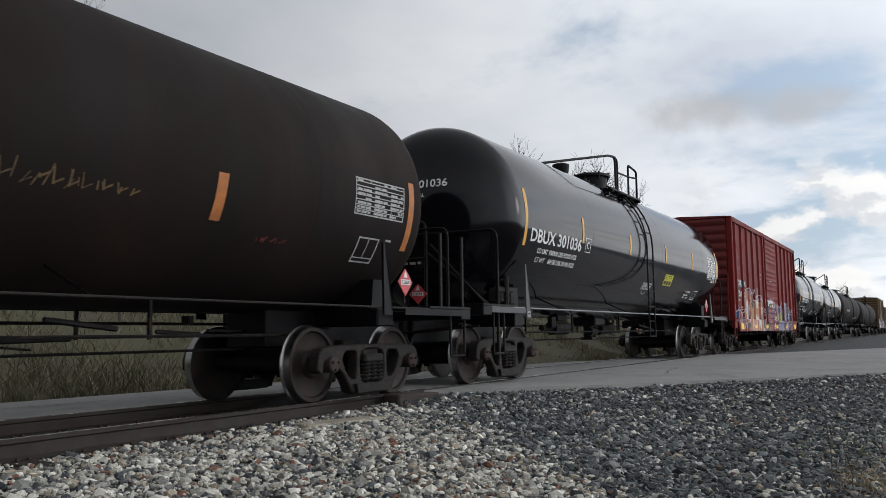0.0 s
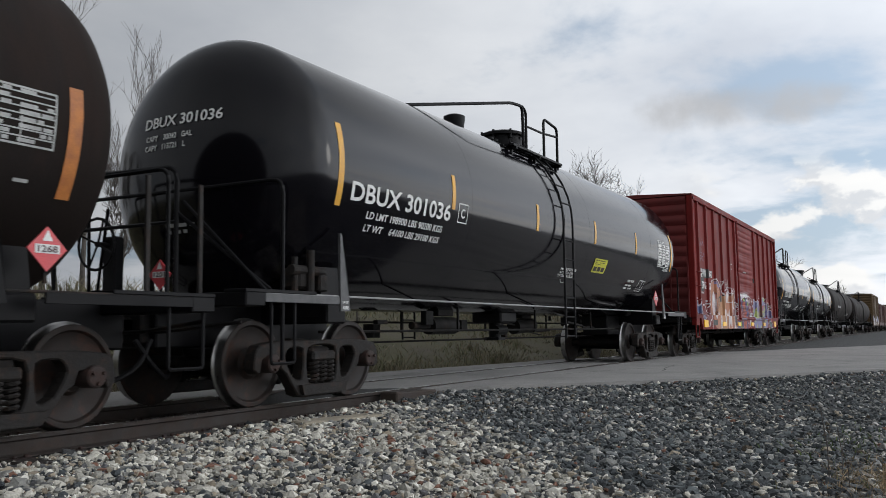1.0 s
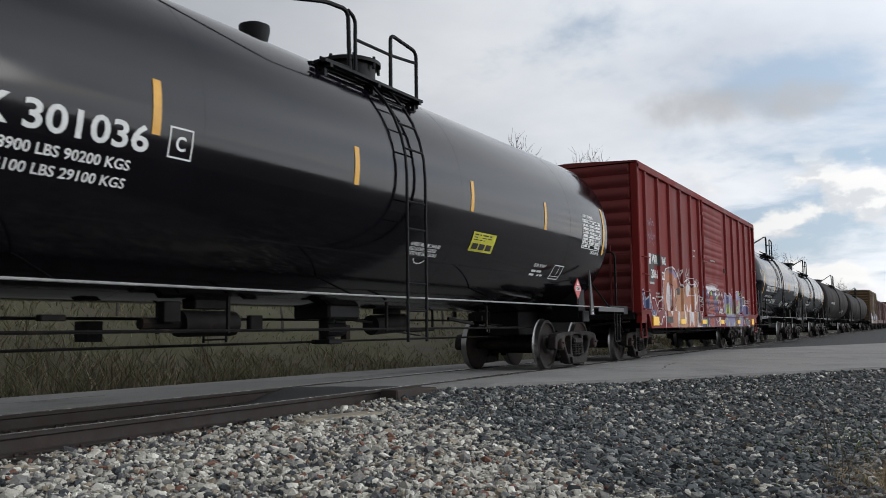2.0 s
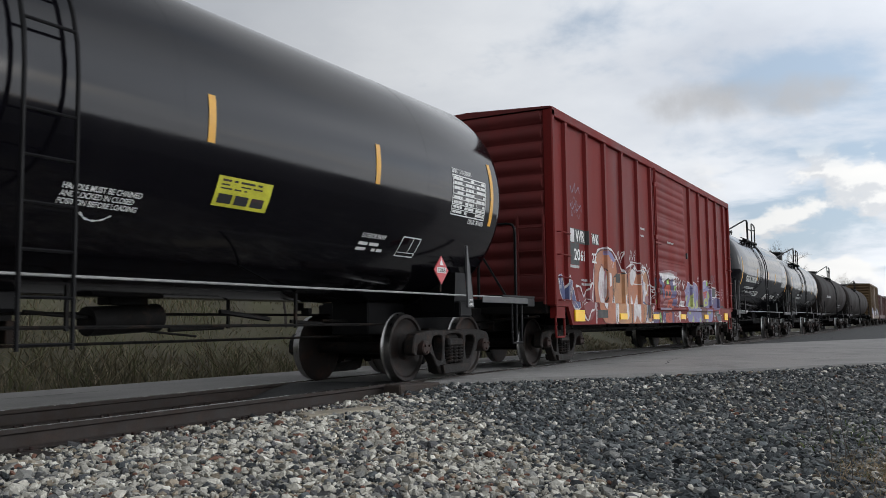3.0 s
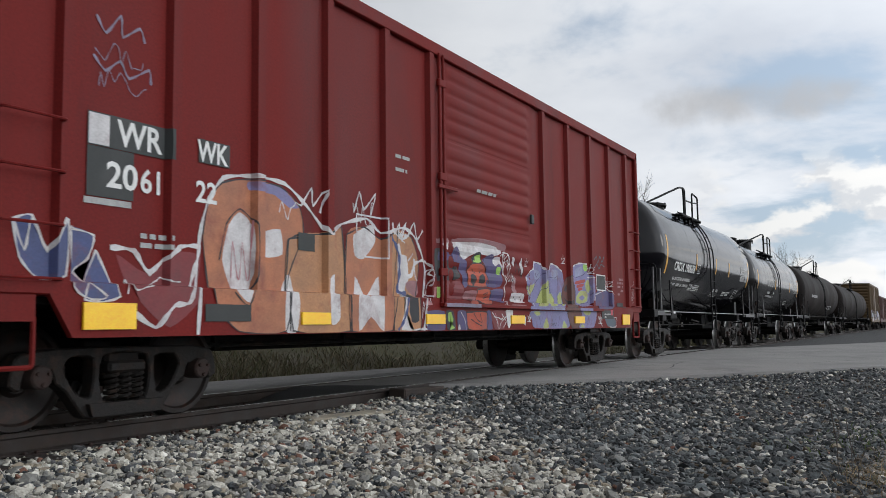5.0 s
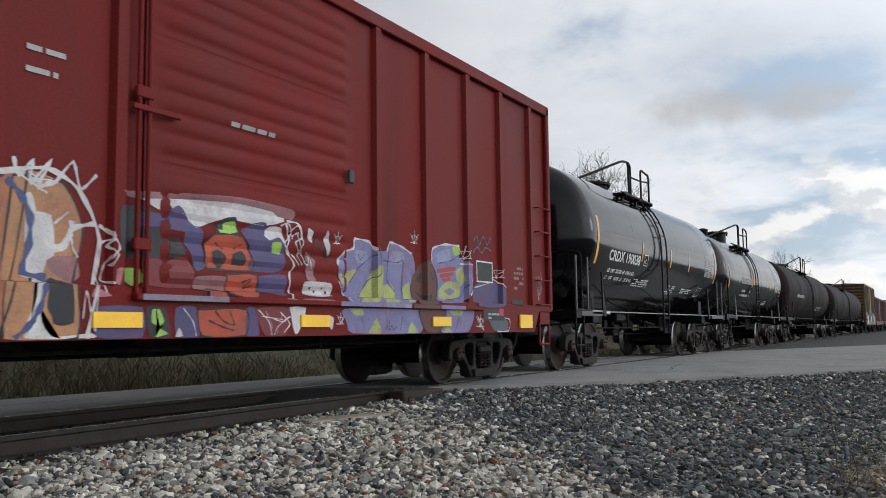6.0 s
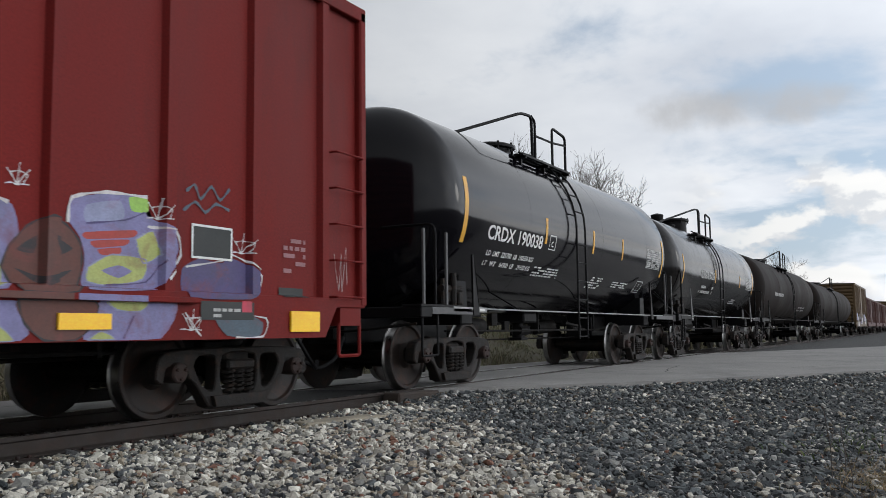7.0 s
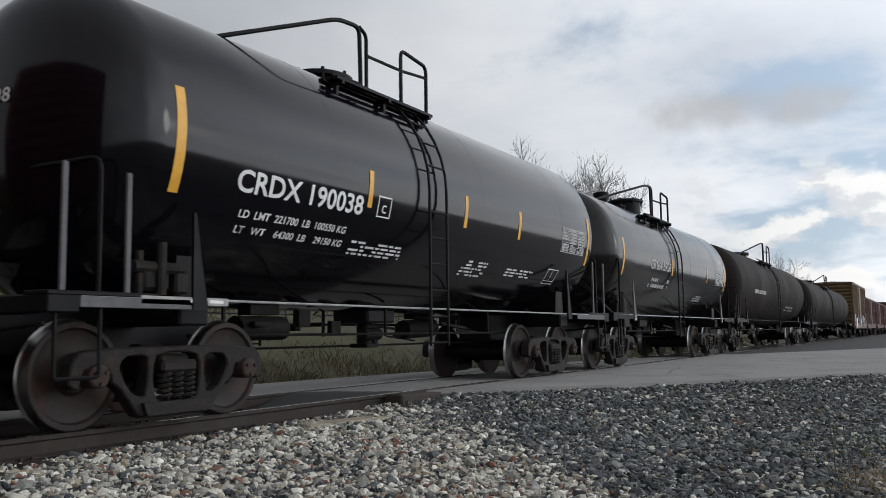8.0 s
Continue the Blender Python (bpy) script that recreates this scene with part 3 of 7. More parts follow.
    for k in (-1, 1):
        bm = bmesh.new()
        for i in range(4):
            box(bm, (dome + 0.1, k * (0.86 + 0.1 * i), deck), (2.2, 0.07, 0.035))
        for x in (dome - 0.9, dome + 0.1, dome + 1.1):
            box(bm, (x, k * 1.0, deck - 0.04), (0.05, 0.42, 0.05))
            box(bm, (x, k * 1.1, deck - 0.14), (0.05, 0.05, 0.25))
        part("top_walkway", bm, dark, car)
        yk = k * 1.12
        bm = bmesh.new()
        pipe(bm, [(dome - reach, k * 0.62, zc + math.sqrt(R * R - 0.62 ** 2) - 0.02), (dome - 0.9, yk, top + 0.40), (dome - 0.45, yk, top + 0.44), (dome - 0.42, yk, deck)], 0.027, 8, 0.12)
        pipe(bm, [(dome - 0.30, yk, deck), (dome - 0.30, yk, top + 0.38), (dome - 0.45, yk, top + 0.44)], 0.024, 8, 0.08)
        pipe(bm, [(dome - 1.0, yk, deck + 0.03), (dome - 0.42, yk, deck + 0.06)], 0.02, 6)
        part("top_railing", bm, dark, car, smooth=True)
        bm = bmesh.new()
        pipe(bm, [(dome + 0.5, yk, deck), (dome + 0.5, yk, top + 0.42), (dome + 1.15, yk, top + 0.36), (dome + 1.15, yk, deck - 0.1)], 0.025, 8, 0.1)
        pipe(bm, [(dome - 0.3, yk, top + 0.12), (dome + 0.5, yk, top + 0.14), (dome + 1.15, yk, top + 0.2)], 0.02, 6, 0.05)
        part("top_railing", bm, dark, car, smooth=True)
    bm = bmesh.new()
    md = dome + 1.15 if style == 1 else dome + 0.2
    up = 0.08 if style == 1 else -0.16
    revolve(bm, [(top - 0.2, 0.38), (top + 0.24 + up, 0.38), (top + 0.24 + up, 0.46), (top + 0.29 + up, 0.46), (top + 0.33 + up, 0.36), (top + 0.36 + up, 0.1)], "z", 28, (md, 0, 0))
    for i in range(8):
        a = i * math.tau / 8
        rod(bm, (md + 0.43 * math.cos(a), 0.43 * math.sin(a), top + 0.16 + up), (md + 0.43 * math.cos(a), 0.43 * math.sin(a), top + 0.33 + up), 0.025, 6)
    part("manway", bm, dark, car, smooth=True)
    if style == 1:
        bm = bmesh.new()
        revolve(bm, [(top - 0.05, 0.13), (top + 0.1, 0.13), (top + 0.1, 0.16), (top + 0.26, 0.19), (top + 0.32, 0.19), (top + 0.35, 0.12), (top + 0.37, 0.03)], "z", 16, (dome - 0.85, 0, 0))
        part("vent_valve", bm, dark, car, smooth=True)
        bm = bmesh.new()
        for dx in (0.35, 0.55):
            revolve(bm, [(top - 0.05, 0.06), (top + 0.12, 0.06), (top + 0.12, 0.09), (top + 0.17, 0.07)], "z", 12, (dome + dx, -0.1, 0))
        box(bm, (dome + 0.4, 0.1, top + 0.04), (0.5, 0.3, 0.12), bevel=0.02)
        part("valve_cluster", bm, dark, car, smooth=True)
    # brake gear and outlet under the belly
    mid = (trucks[0] + trucks[1]) / 2
    bm = bmesh.new()
    box(bm, (mid, 0, zc - R - 0.05), (0.7, 0.6, 0.2), bevel=0.03)
    rod(bm, (mid, 0, zc - R), (mid, 0, 0.62), 0.11, 12)
    rod(bm, (mid - 0.2, -0.1, 0.78), (mid + 0.2, -0.1, 0.78), 0.09, 10)
    box(bm, (mid, 0, 0.62), (0.3, 0.3, 0.06), bevel=0.01)
    part("bottom_outlet", bm, dark, car, smooth=True)
    bm = bmesh.new()
    rod(bm, (mid - 2.9, -0.25, 0.86), (mid - 2.1, -0.25, 0.86), 0.14, 14)
    rod(bm, (mid - 3.4, -0.25, 0.86), (mid - 2.9, -0.25, 0.86), 0.06, 8)
    box(bm, (mid - 2.5, -0.25, 1.08), (0.5, 0.2, 0.14), bevel=0.01)
    part("brake_cylinder", bm, "under", car, smooth=True)
    bm = bmesh.new()
    rod(bm, (mid + 1.5, 0.3, 0.84), (mid + 2.4, 0.3, 0.88), 0.15, 14)
    box(bm, (mid + 1.95, 0.3, 1.08), (0.5, 0.2, 0.14), bevel=0.01)
    part("air_reservoir", bm, "under", car, smooth=True)
    bm = bmesh.new()
    pipe(bm, [(trucks[0] + 0.6, -0.55, 0.78), (trucks[1] - 0.6, -0.55, 0.78)], 0.018, 6)
    pipe(bm, [(trucks[0] + 0.9, 0.1, 0.62), (trucks[1] - 0.9, 0.1, 0.62)], 0.016, 6)
    pipe(bm, [(trucks[0] + 0.9, 0.5, 0.92), (trucks[1] - 0.9, 0.5, 0.92)], 0.018, 6)
    x = trucks[0] + 1.1
    while x < trucks[1] - 1.0:
        box(bm, (x, -0.55, 0.95), (0.035, 0.03, 0.4))
        box(bm, (x, 0.5, 0.95), (0.035, 0.03, 0.4))
        x += 3.1
    rnd = random.Random(int(mid * 10) + 5)
    for i in range(16):
        x = rnd.uniform(trucks[0] + 1.3, trucks[1] - 1.3)
        y, z = rnd.uniform(-0.6, 0.5), rnd.uniform(0.74, 0.98)
        if i % 3:
            box(bm, (x, y, z), (rnd.uniform(0.06, 0.25), rnd.uniform(0.06, 0.2), rnd.uniform(0.05, 0.22)), bevel=0.008)
        else:
            rod(bm, (x - rnd.uniform(0.2, 0.6), y, z), (x + rnd.uniform(0.2, 0.6), y + rnd.uniform(-0.1, 0.1), z + rnd.uniform(-0.08, 0.08)), rnd.uniform(0.012, 0.03), 6)
    part("brake_rigging", bm, "under", car)


def tank_car(x0, label, xa, xb, R, zc, trucks, ends, dome, ladder, material, dark="head_black", style=0, hand_z=1.12, reach=3.0):
    """a tank car; all x are places along the train at the start, x0 is the car's middle"""
    car = thing("tank_car", label, "tank car", (x0, 0, 0), "cars of the train")
    d = lambda v: v - x0
    tank_shell(car, d(xa), d(xb), R, zc, material)
    tank_gear(car, d(xa), d(xb), R, zc, [d(v) for v in trucks], d(dome), d(ladder), [d(v) for v in ends], dark, hand_z, style, reach, material)
    CARS.append((car, x0))
    return car


car_a = tank_car(2.2, "weathered brown-black tank car with faded orange strips", -4.9, 9.45, 1.42, 2.46, (-4.5, 8.95), (-6.3, 10.75), 2.6, 2.4, "brown_black", hand_z=1.09)
car_b = tank_car(19.6, "long glossy black tank car with white lettering and yellow strips", 12.42, 26.72, 1.56, 2.625, (12.9, 26.26), (11.15, 28.2), 18.95, 19.2, "black_gloss", style=1, hand_z=1.16, reach=3.5)
car_d = tank_car(51.1, "short glossy black tank car with white lettering", 45.95, 56.35, 1.50, 2.58, (46.52, 55.5), (44.85, 57.3), 49.75, 50.4, "black_gloss", hand_z=1.09, reach=2.35)
car_e = tank_car(63.6, "black tank car with faded white lettering", 58.3, 68.9, 1.42, 2.46, (59.2, 68.0), (57.6, 69.6), 62.2, 62.9, "black_worn", style=1)
car_f = tank_car(79.5, "dull grey-black tank car streaked with grime", 71.6, 87.4, 1.42, 2.40, (72.0, 87.0), (70.1, 88.9), 78.2, 79.0, "brown_black")
car_g = tank_car(102.3, "dull brown tank car streaked with rust", 91.4, 113.2, 1.40, 2.30, (92.0, 112.6), (89.9, 114.7), 100.6, 100.8, "brown_black")

# ---------------------------------------------------------------- boxcars


def boxcar(x0, label, xa, xb, W, z0, z1, trucks, posts, door, paint, end_paint, roof_paint, simple=False):
    car = thing("boxcar", label, "boxcar", (x0, 0, 0), "cars of the train")
    xa, xb = xa - x0, xb - x0
    posts = [p - x0 for p in posts]
    door = [v - x0 for v in door]
    trucks = [v - x0 for v in trucks]
    wall = W - 0.075
    bm = bmesh.new()
    for k in (-1, 1):
        box(bm, ((xa + xb) / 2, k * (wall - 0.03), (z0 + z1) / 2 + 0.15), (xb - xa - 0.1, 0.06, z1 - z0 - 0.3))
    part("side_wall", bm, paint, car)
    bm = bmesh.new()
    for k in (-1, 1):
        box(bm, ((xa + xb) / 2, k * (W - 0.04), z1 - 0.07), (xb - xa, 0.08, 0.16), bevel=0.01)
    part("top_chord", bm, paint, car)
    bm = bmesh.new()
    for k in (-1, 1):
        y0, y1 = k * (W - 0.06), k * (W - 0.005)
        slab(bm, [(xa + 0.75, z0), (xb - 0.75, z0), (xb - 0.55, z0 + 0.32), (xa + 0.55, z0 + 0.32)], y0, y1)
        box(bm, ((xa + xb) / 2, k * (W - 0.075), z0 + 0.36), (xb - xa - 0.04, 0.13, 0.1), bevel=0.01)
    part("side_sill", bm, paint, car)
    # hat-section posts
    bm = bmesh.new()
    w, d = 0.085, W - 0.012
    prof = [(-w, wall - 0.002), (-w * 0.62, d), (w * 0.62, d), (w, wall - 0.002)]
    va = [bm.verts.new((x, -y, z0 + 0.36)) for x, y in prof]
    vb = [bm.verts.new((x, -y, z1 - 0.14)) for x, y in prof]
    for i in range(3):
        bm.faces.new((va[i], va[i + 1], vb[i + 1], vb[i]))
    bm.faces.new(va[::-1]); bm.faces.new(vb)
    bm.faces.new((va[3], va[0], vb[0], vb[3]))
    bmesh.ops.recalc_face_normals(bm, faces=bm.faces)
    first = part("side_post", bm, paint, car)
    first.location = (posts[0], 0, 0)
    for i, p in enumerate(posts):
        if i:
            again(first, pose(p, 0, 0), car)
        again(first, pose(p, 0, 0, 0, 0, 180), car)
    # corner posts
    for s, xe in ((-1, xa), (1, xb)):
        for k in (-1, 1):
            bm = bmesh.new()
            box(bm, (xe - s * 0.05, k * (W - 0.09), (z0 + z1) / 2 + 0.15), (0.12, 0.18, z1 - z0 - 0.36), bevel=0.02)
            part("corner_post", bm, paint, car)
    # corrugated ends
    for s, xe in ((-1, xa), (1, xb)):
        bm = bmesh.new()
        rows = []
        zz = z0 + 0.36
        n = 190
        for i in range(n + 1):
            z = zz + (z1 - 0.04 - zz) * i / n
            ph = (z - zz - 0.22) / 0.285
            amp = 0.085 * abs(math.sin(ph * math.pi)) ** 0.75 if 0 < ph < 11.0 else 0.0
            row = []
            for y, q in ((-W + 0.16, 0), (-W + 0.22, 1), (W - 0.22, 1), (W - 0.16, 0)):
                row.append(bm.verts.new((xe - s * 0.06 + s * amp * q, y, z)))
            rows.append(row)
        for p, q in zip(rows, rows[1:]):
            for i in range(3):
                bm.faces.new((p[i], p[i + 1], q[i + 1], q[i]))
        box(bm, (xe - s * 0.12, 0, (zz + z1) / 2), (0.06, 2 * W - 0.3, z1 - zz - 0.06))
        bmesh.ops.recalc_face_normals(bm, faces=bm.faces)
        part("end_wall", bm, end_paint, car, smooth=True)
        bm = bmesh.new()
        box(bm, (xe - s * 0.1, 0, z0 + 0.30), (0.2, 2 * W - 0.35, 0.2), bevel=0.01)
        part("end_sill", bm, "under", car)
        # ladders by the near and far corners: rungs on the end and on the side
        for k in (-1, 1):
            for i in range(4 if s < 0 else 5):
                bm = bmesh.new()
                z = z0 + 0.42 + 0.385 * i
                x1, x2 = xe - s * 0.12, xe - s * 0.62
                pipe(bm, [(x1, k * (W - 0.04), z), (x1, k * (W + 0.05), z), (x2, k * (W + 0.05), z - 0.0), (x2, k * (W - 0.08), z)], 0.012, 6, 0.03)
                part("ladder_rung", bm, paint, car, smooth=True)
            bm = bmesh.new()
            for y in (k * (W - 0.18), k * (W - 0.66)):
                box(bm, (xe + s * 0.06, y, z0 + 1.1), (0.05, 0.035, 1.5))
            for i in range(4):
                z = z0 + 0.45 + 0.4 * i
                rod(bm, (xe + s * 0.07, k * (W - 0.18), z), (xe + s * 0.07, k * (W - 0.66), z), 0.012, 6)
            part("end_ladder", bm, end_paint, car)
            bm = bmesh.new()
            x1, x2 = xe - s * 0.08, xe - s * 0.46
            slab(bm, [(x1, z0 + 0.34), (x2, z0 + 0.34), (x2, z0 + 0.12), (x1, z0 + 0.12)], k * (W - 0.15), k * (W - 0.03))
            pipe(bm, [(x1, k * (W - 0.05), z0 + 0.15), (x1, k * (W - 0.05), z0 - 0.2), (x2, k * (W - 0.05), z0 - 0.2), (x2, k * (W - 0.05), z0 + 0.15)], 0.02, 6, 0.04)
            part("stirrup_step", bm, paint, car)
        coupler(car, xe + s * 0.25, s)
    bm = bmesh.new()
    # roof with its slight ridge and panel seams
    for x1, x2 in ((xa, xb),):
        vs = [(-W + 0.02, z1 - 0.02), (-W + 0.02, z1 + 0.01), (0, z1 + 0.09), (W - 0.02, z1 + 0.01), (W - 0.02, z1 - 0.02)]
        a = [bm.verts.new((x1 - 0.02, y, z)) for y, z in vs]
        b = [bm.verts.new((x2 + 0.02, y, z)) for y, z in vs]
        bm.faces.new(a); bm.faces.new(b[::-1])
        for i in range(5):
            bm.faces.new((a[i], b[i], b[(i + 1) % 5], a[(i + 1) % 5]))
    bmesh.ops.recalc_face_normals(bm, faces=bm.faces)
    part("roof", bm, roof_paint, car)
    bm = bmesh.new()
    box(bm, ((xa + xb) / 2, 0, z0 + 0.3), (xb - xa - 0.3, 2 * W - 0.3, 0.1))
    box(bm, ((xa + xb) / 2, 0, z0 + 0.1), (xb - xa - 0.6, 0.6, 0.4), bevel=0.02)
    for x in trucks:
        box(bm, (x, 0, z0 + 0.12), (0.5, 2.5, 0.25), bevel=0.02)
    x = trucks[0] + 1.3
    while x < trucks[1] - 1:
        box(bm, (x, 0, z0 + 0.18), (0.1, 2.6, 0.22))
        x += 1.3
    pipe(bm, [(trucks[0] + 0.8, -0.7, z0 - 0.1), (trucks[1] - 0.8, -0.7, z0 - 0.1)], 0.028, 6)
    pipe(bm, [(trucks[0] + 0.8, -0.2, z0 - 0.16), (trucks[1] - 0.8, -0.2, z0 - 0.16)], 0.022, 6)
    for i in range(5):
        box(bm, (trucks[0] + 1.4 + (trucks[1] - trucks[0] - 2.8) * i / 4, -0.7, z0), (0.05, 0.05, 0.3))
    part("underframe", bm, "under", car)
    bm = bmesh.new()
    rod(bm, ((xa + xb) / 2 - 0.4, -0.5, z0), ((xa + xb) / 2 + 0.4, -0.5, z0), 0.18, 14)
    part("air_reservoir", bm, "under", car, smooth=True)
    # doors, with horizontal ribs, on rails
    for k in (-1, 1):
        y = W - 0.055
        bm = bmesh.new()
        x1, x2, za, zb = door[0] + 0.14, door[1], z0 + 0.36, z1 - 0.12
        rows, n = [], 150
        for i in range(n + 1):
            z = za + (zb - za) * i / n
            f = (i / n * 3.0) % 1.0
            ph = f * 6.0 - 0.5
            amp = 0.03 * max(0.0, math.sin((ph % 1.0) * math.pi)) ** 0.8 if 0 < ph < 5 else (-0.015 if f < 0.015 or f > 0.985 else 0.0)
            rows.append([bm.verts.new((x, k * (y + amp * q), z)) for x, q in ((x1, 0), (x1 + 0.16, 0), (x1 + 0.24, 1), (x2 - 0.24, 1), (x2 - 0.16, 0), (x2, 0))])
        for p, q in zip(rows, rows[1:]):
            for i in range(5):
                bm.faces.new((p[i], p[i + 1], q[i + 1], q[i]))
        box(bm, ((x1 + x2) / 2, k * (y - 0.03), (za + zb) / 2), (x2 - x1, 0.05, zb - za))
        bmesh.ops.recalc_face_normals(bm, faces=bm.faces)
        dr = part("door", bm, paint, car, smooth=True)
        bm = bmesh.new()
        for x in (door[0] + 0.03, door[0] + 0.13):
            rod(bm, (x, k * (W + 0.005), za), (x, k * (W + 0.005), zb), 0.02, 8)
        for f in (0.12, 0.5, 0.88):
            box(bm, (door[0] + 0.08, k * (W + 0.005), za + (zb - za) * f), (0.18, 0.05, 0.1), bevel=0.01)
        box(bm, (door[0] + 0.2, k * (W + 0.02), za + (zb - za) * 0.46), (0.5, 0.03, 0.05), bevel=0.008)
        part("lock_bar", bm, paint, dr)
        bm = bmesh.new()
        box(bm, (x2 - 0.16, k * (W - 0.0), za + 1.35), (0.10, 0.04, 0.15), bevel=0.012)
        part("latch", bm, "dark_patch", dr)
        bm = bmesh.new()
        box(bm, ((door[0] + door[1]) / 2 + 1.45, k * (W + 0.02), z0 + 0.33), (door[1] - door[0] + 2.9, 0.09, 0.05), bevel=0.008)
        part("door_track", bm, paint, car)
    for x in trucks:
        truck(car, x, 0.83, 0.43)
    CARS.append((car, x0))
    return car


POSTS = [29.47, 30.52, 31.57, 32.65, 33.75, 34.78, 38.4, 39.5, 40.6, 41.65, 42.72]
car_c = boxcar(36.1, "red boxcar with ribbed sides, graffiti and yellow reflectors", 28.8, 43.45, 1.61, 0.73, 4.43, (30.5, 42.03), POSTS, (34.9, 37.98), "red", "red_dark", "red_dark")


def plain_posts(a, b, d0, d1):
    n = 5
    return [a + 0.7 + (d0 - a - 0.8) * i / n for i in range(n)] + [d1 + 0.4 + (b - d1 - 1.0) * i / n for i in range(n)]


car_h = boxcar(123.4, "ochre-yellow boxcar with graffiti along its lower side", 116.4, 130.4, 1.55, 0.8, 4.45, (118.2, 128.6), plain_posts(116.4, 130.4, 121.8, 124.9), (121.8, 124.9), "box_yellow", "box_yellow", "roof")
car_i = boxcar(139.2, "rust-red boxcar with a low roof", 132.2, 146.2, 1.5, 0.8, 3.7, (134.0, 144.4), plain_posts(132.2, 146.2, 137.6, 140.7), (137.6, 140.7), "box_brown", "box_brown", "box_brown")
for i in range(5):
    src, sx = (car_h, 123.4) if i == 2 else (car_i, 139.2)
    x = 154.9 + 15.7 * i
    CARS.append((copy_thing(src, pose(x, 0, 0)), x))


# ---------------------------------------------------------------- lettering and painted marks


def plain(name, col, rough=0.6):
    M[name] = mat(name, col, tuple(c * 0.72 for c in col), rough=rough, scale=4, bump=0.04, fine=60, stain=(0.17, 0.032, 0.03), stain_amt=0.55)


for nm, col in (("g_white", (0.62, 0.60, 0.60)), ("g_blue", (0.06, 0.08, 0.20)), ("g_maroon", (0.19, 0.025, 0.03)), ("g_orange", (0.42, 0.155, 0.075)), ("g_tan", (0.43, 0.21, 0.10)),
                ("g_lav", (0.20, 0.19, 0.36)), ("g_lilac", (0.26, 0.28, 0.42)), ("g_green", (0.40, 0.44, 0.14)), ("g_lime", (0.30, 0.52, 0.10)), ("g_brown", (0.11, 0.035, 0.025)),
                ("g_red", (0.38, 0.05, 0.04)), ("g_purple", (0.075, 0.06, 0.16)), ("g_pink", (0.5, 0.2, 0.22)), ("g_dark", (0.02, 0.02, 0.024)), ("g_orange2", (0.42, 0.07, 0.03)), ("g_ghost", (0.22, 0.19, 0.26)), ("g_haze", (0.30, 0.14, 0.15)), ("g_slate", (0.07, 0.10, 0.13)), ("g_pinkred", (0.55, 0.05, 0.09)), ("g_slateghost", (0.13, 0.09, 0.115))):
    plain(nm, col)


def cut_z(bm, step):
    zs = [v.co.z for v in bm.verts]
    z = min(zs) + step
    while z < max(zs):
        bmesh.ops.bisect_plane(bm, geom=list(bm.verts) + list(bm.edges) + list(bm.faces), plane_co=(0, 0, z), plane_no=(0, 0, 1))
        z += step


def bars_bm(u0, u1, z0, z1, rows, seed, fill=0.7, gap=0.12):
    """rows of short bars for writing too small to read"""
    rnd = random.Random(seed)
    bm = bmesh.new()
    h = (z1 - z0) / rows
    for i in range(rows):
        u = u0
        while u < u1 - 0.02:
            w = min(rnd.uniform(0.05, 0.2), u1 - u)
            if rnd.random() < fill:
                z = z0 + h * i
                bm.faces.new([bm.verts.new(p) for p in ((u, 0, z + h * 0.25), (u + w, 0, z + h * 0.25), (u + w, 0, z + h * 0.8), (u, 0, z + h * 0.8))])
            u += w + gap * 0.3
    return bm


def frame_bm(u0, u1, z0, z1, t, cells=()):
    """an outlined panel with inner lines; cells are fractions of its height"""
    bm = bmesh.new()
    def q(a, b, c, d):
        bm.faces.new([bm.verts.new(p) for p in ((a, 0, c), (b, 0, c), (b, 0, d), (a, 0, d))])
    q(u0, u1, z0, z0 + t); q(u0, u1, z1 - t, z1); q(u0, u0 + t, z0 + t, z1 - t); q(u1 - t, u1, z0 + t, z1 - t)
    for f in cells:
        z = z0 + (z1 - z0) * f
        q(u0 + t, u1 - t, z, z + t * 0.7)
    return bm


def quad_bm(u0, u1, z0, z1):
    bm = bmesh.new()
    bm.faces.new([bm.verts.new(p) for p in ((u0, 0, z0), (u1, 0, z0), (u1, 0, z1), (u0, 0, z1))])
    return bm


def rounded(pts, n=4):
    """a closed soft curve through a few corners"""
    k = len(pts)
    out = []
    for i in range(k):
        p0, p1, p2, p3 = [Vector(pts[(i + j) % k]) for j in (-1, 0, 1, 2)]
        for s in range(n):
            u = s / n
            c = 0.5 * (2 * p1 + (p2 - p0) * u + (2 * p0 - 5 * p1 + 4 * p2 - p3) * u * u + (3 * p1 - p0 - 3 * p2 + p3) * u**3)
            out.append(p1.lerp(p2, u).lerp(c, 0.55))
    return out


def fill_bm(pts):
    bm = bmesh.new()
    f = bm.faces.new([bm.verts.new((p.x, 0, p.y)) for p in rounded(pts)])
    bmesh.ops.triangulate(bm, faces=[f])
    return bm


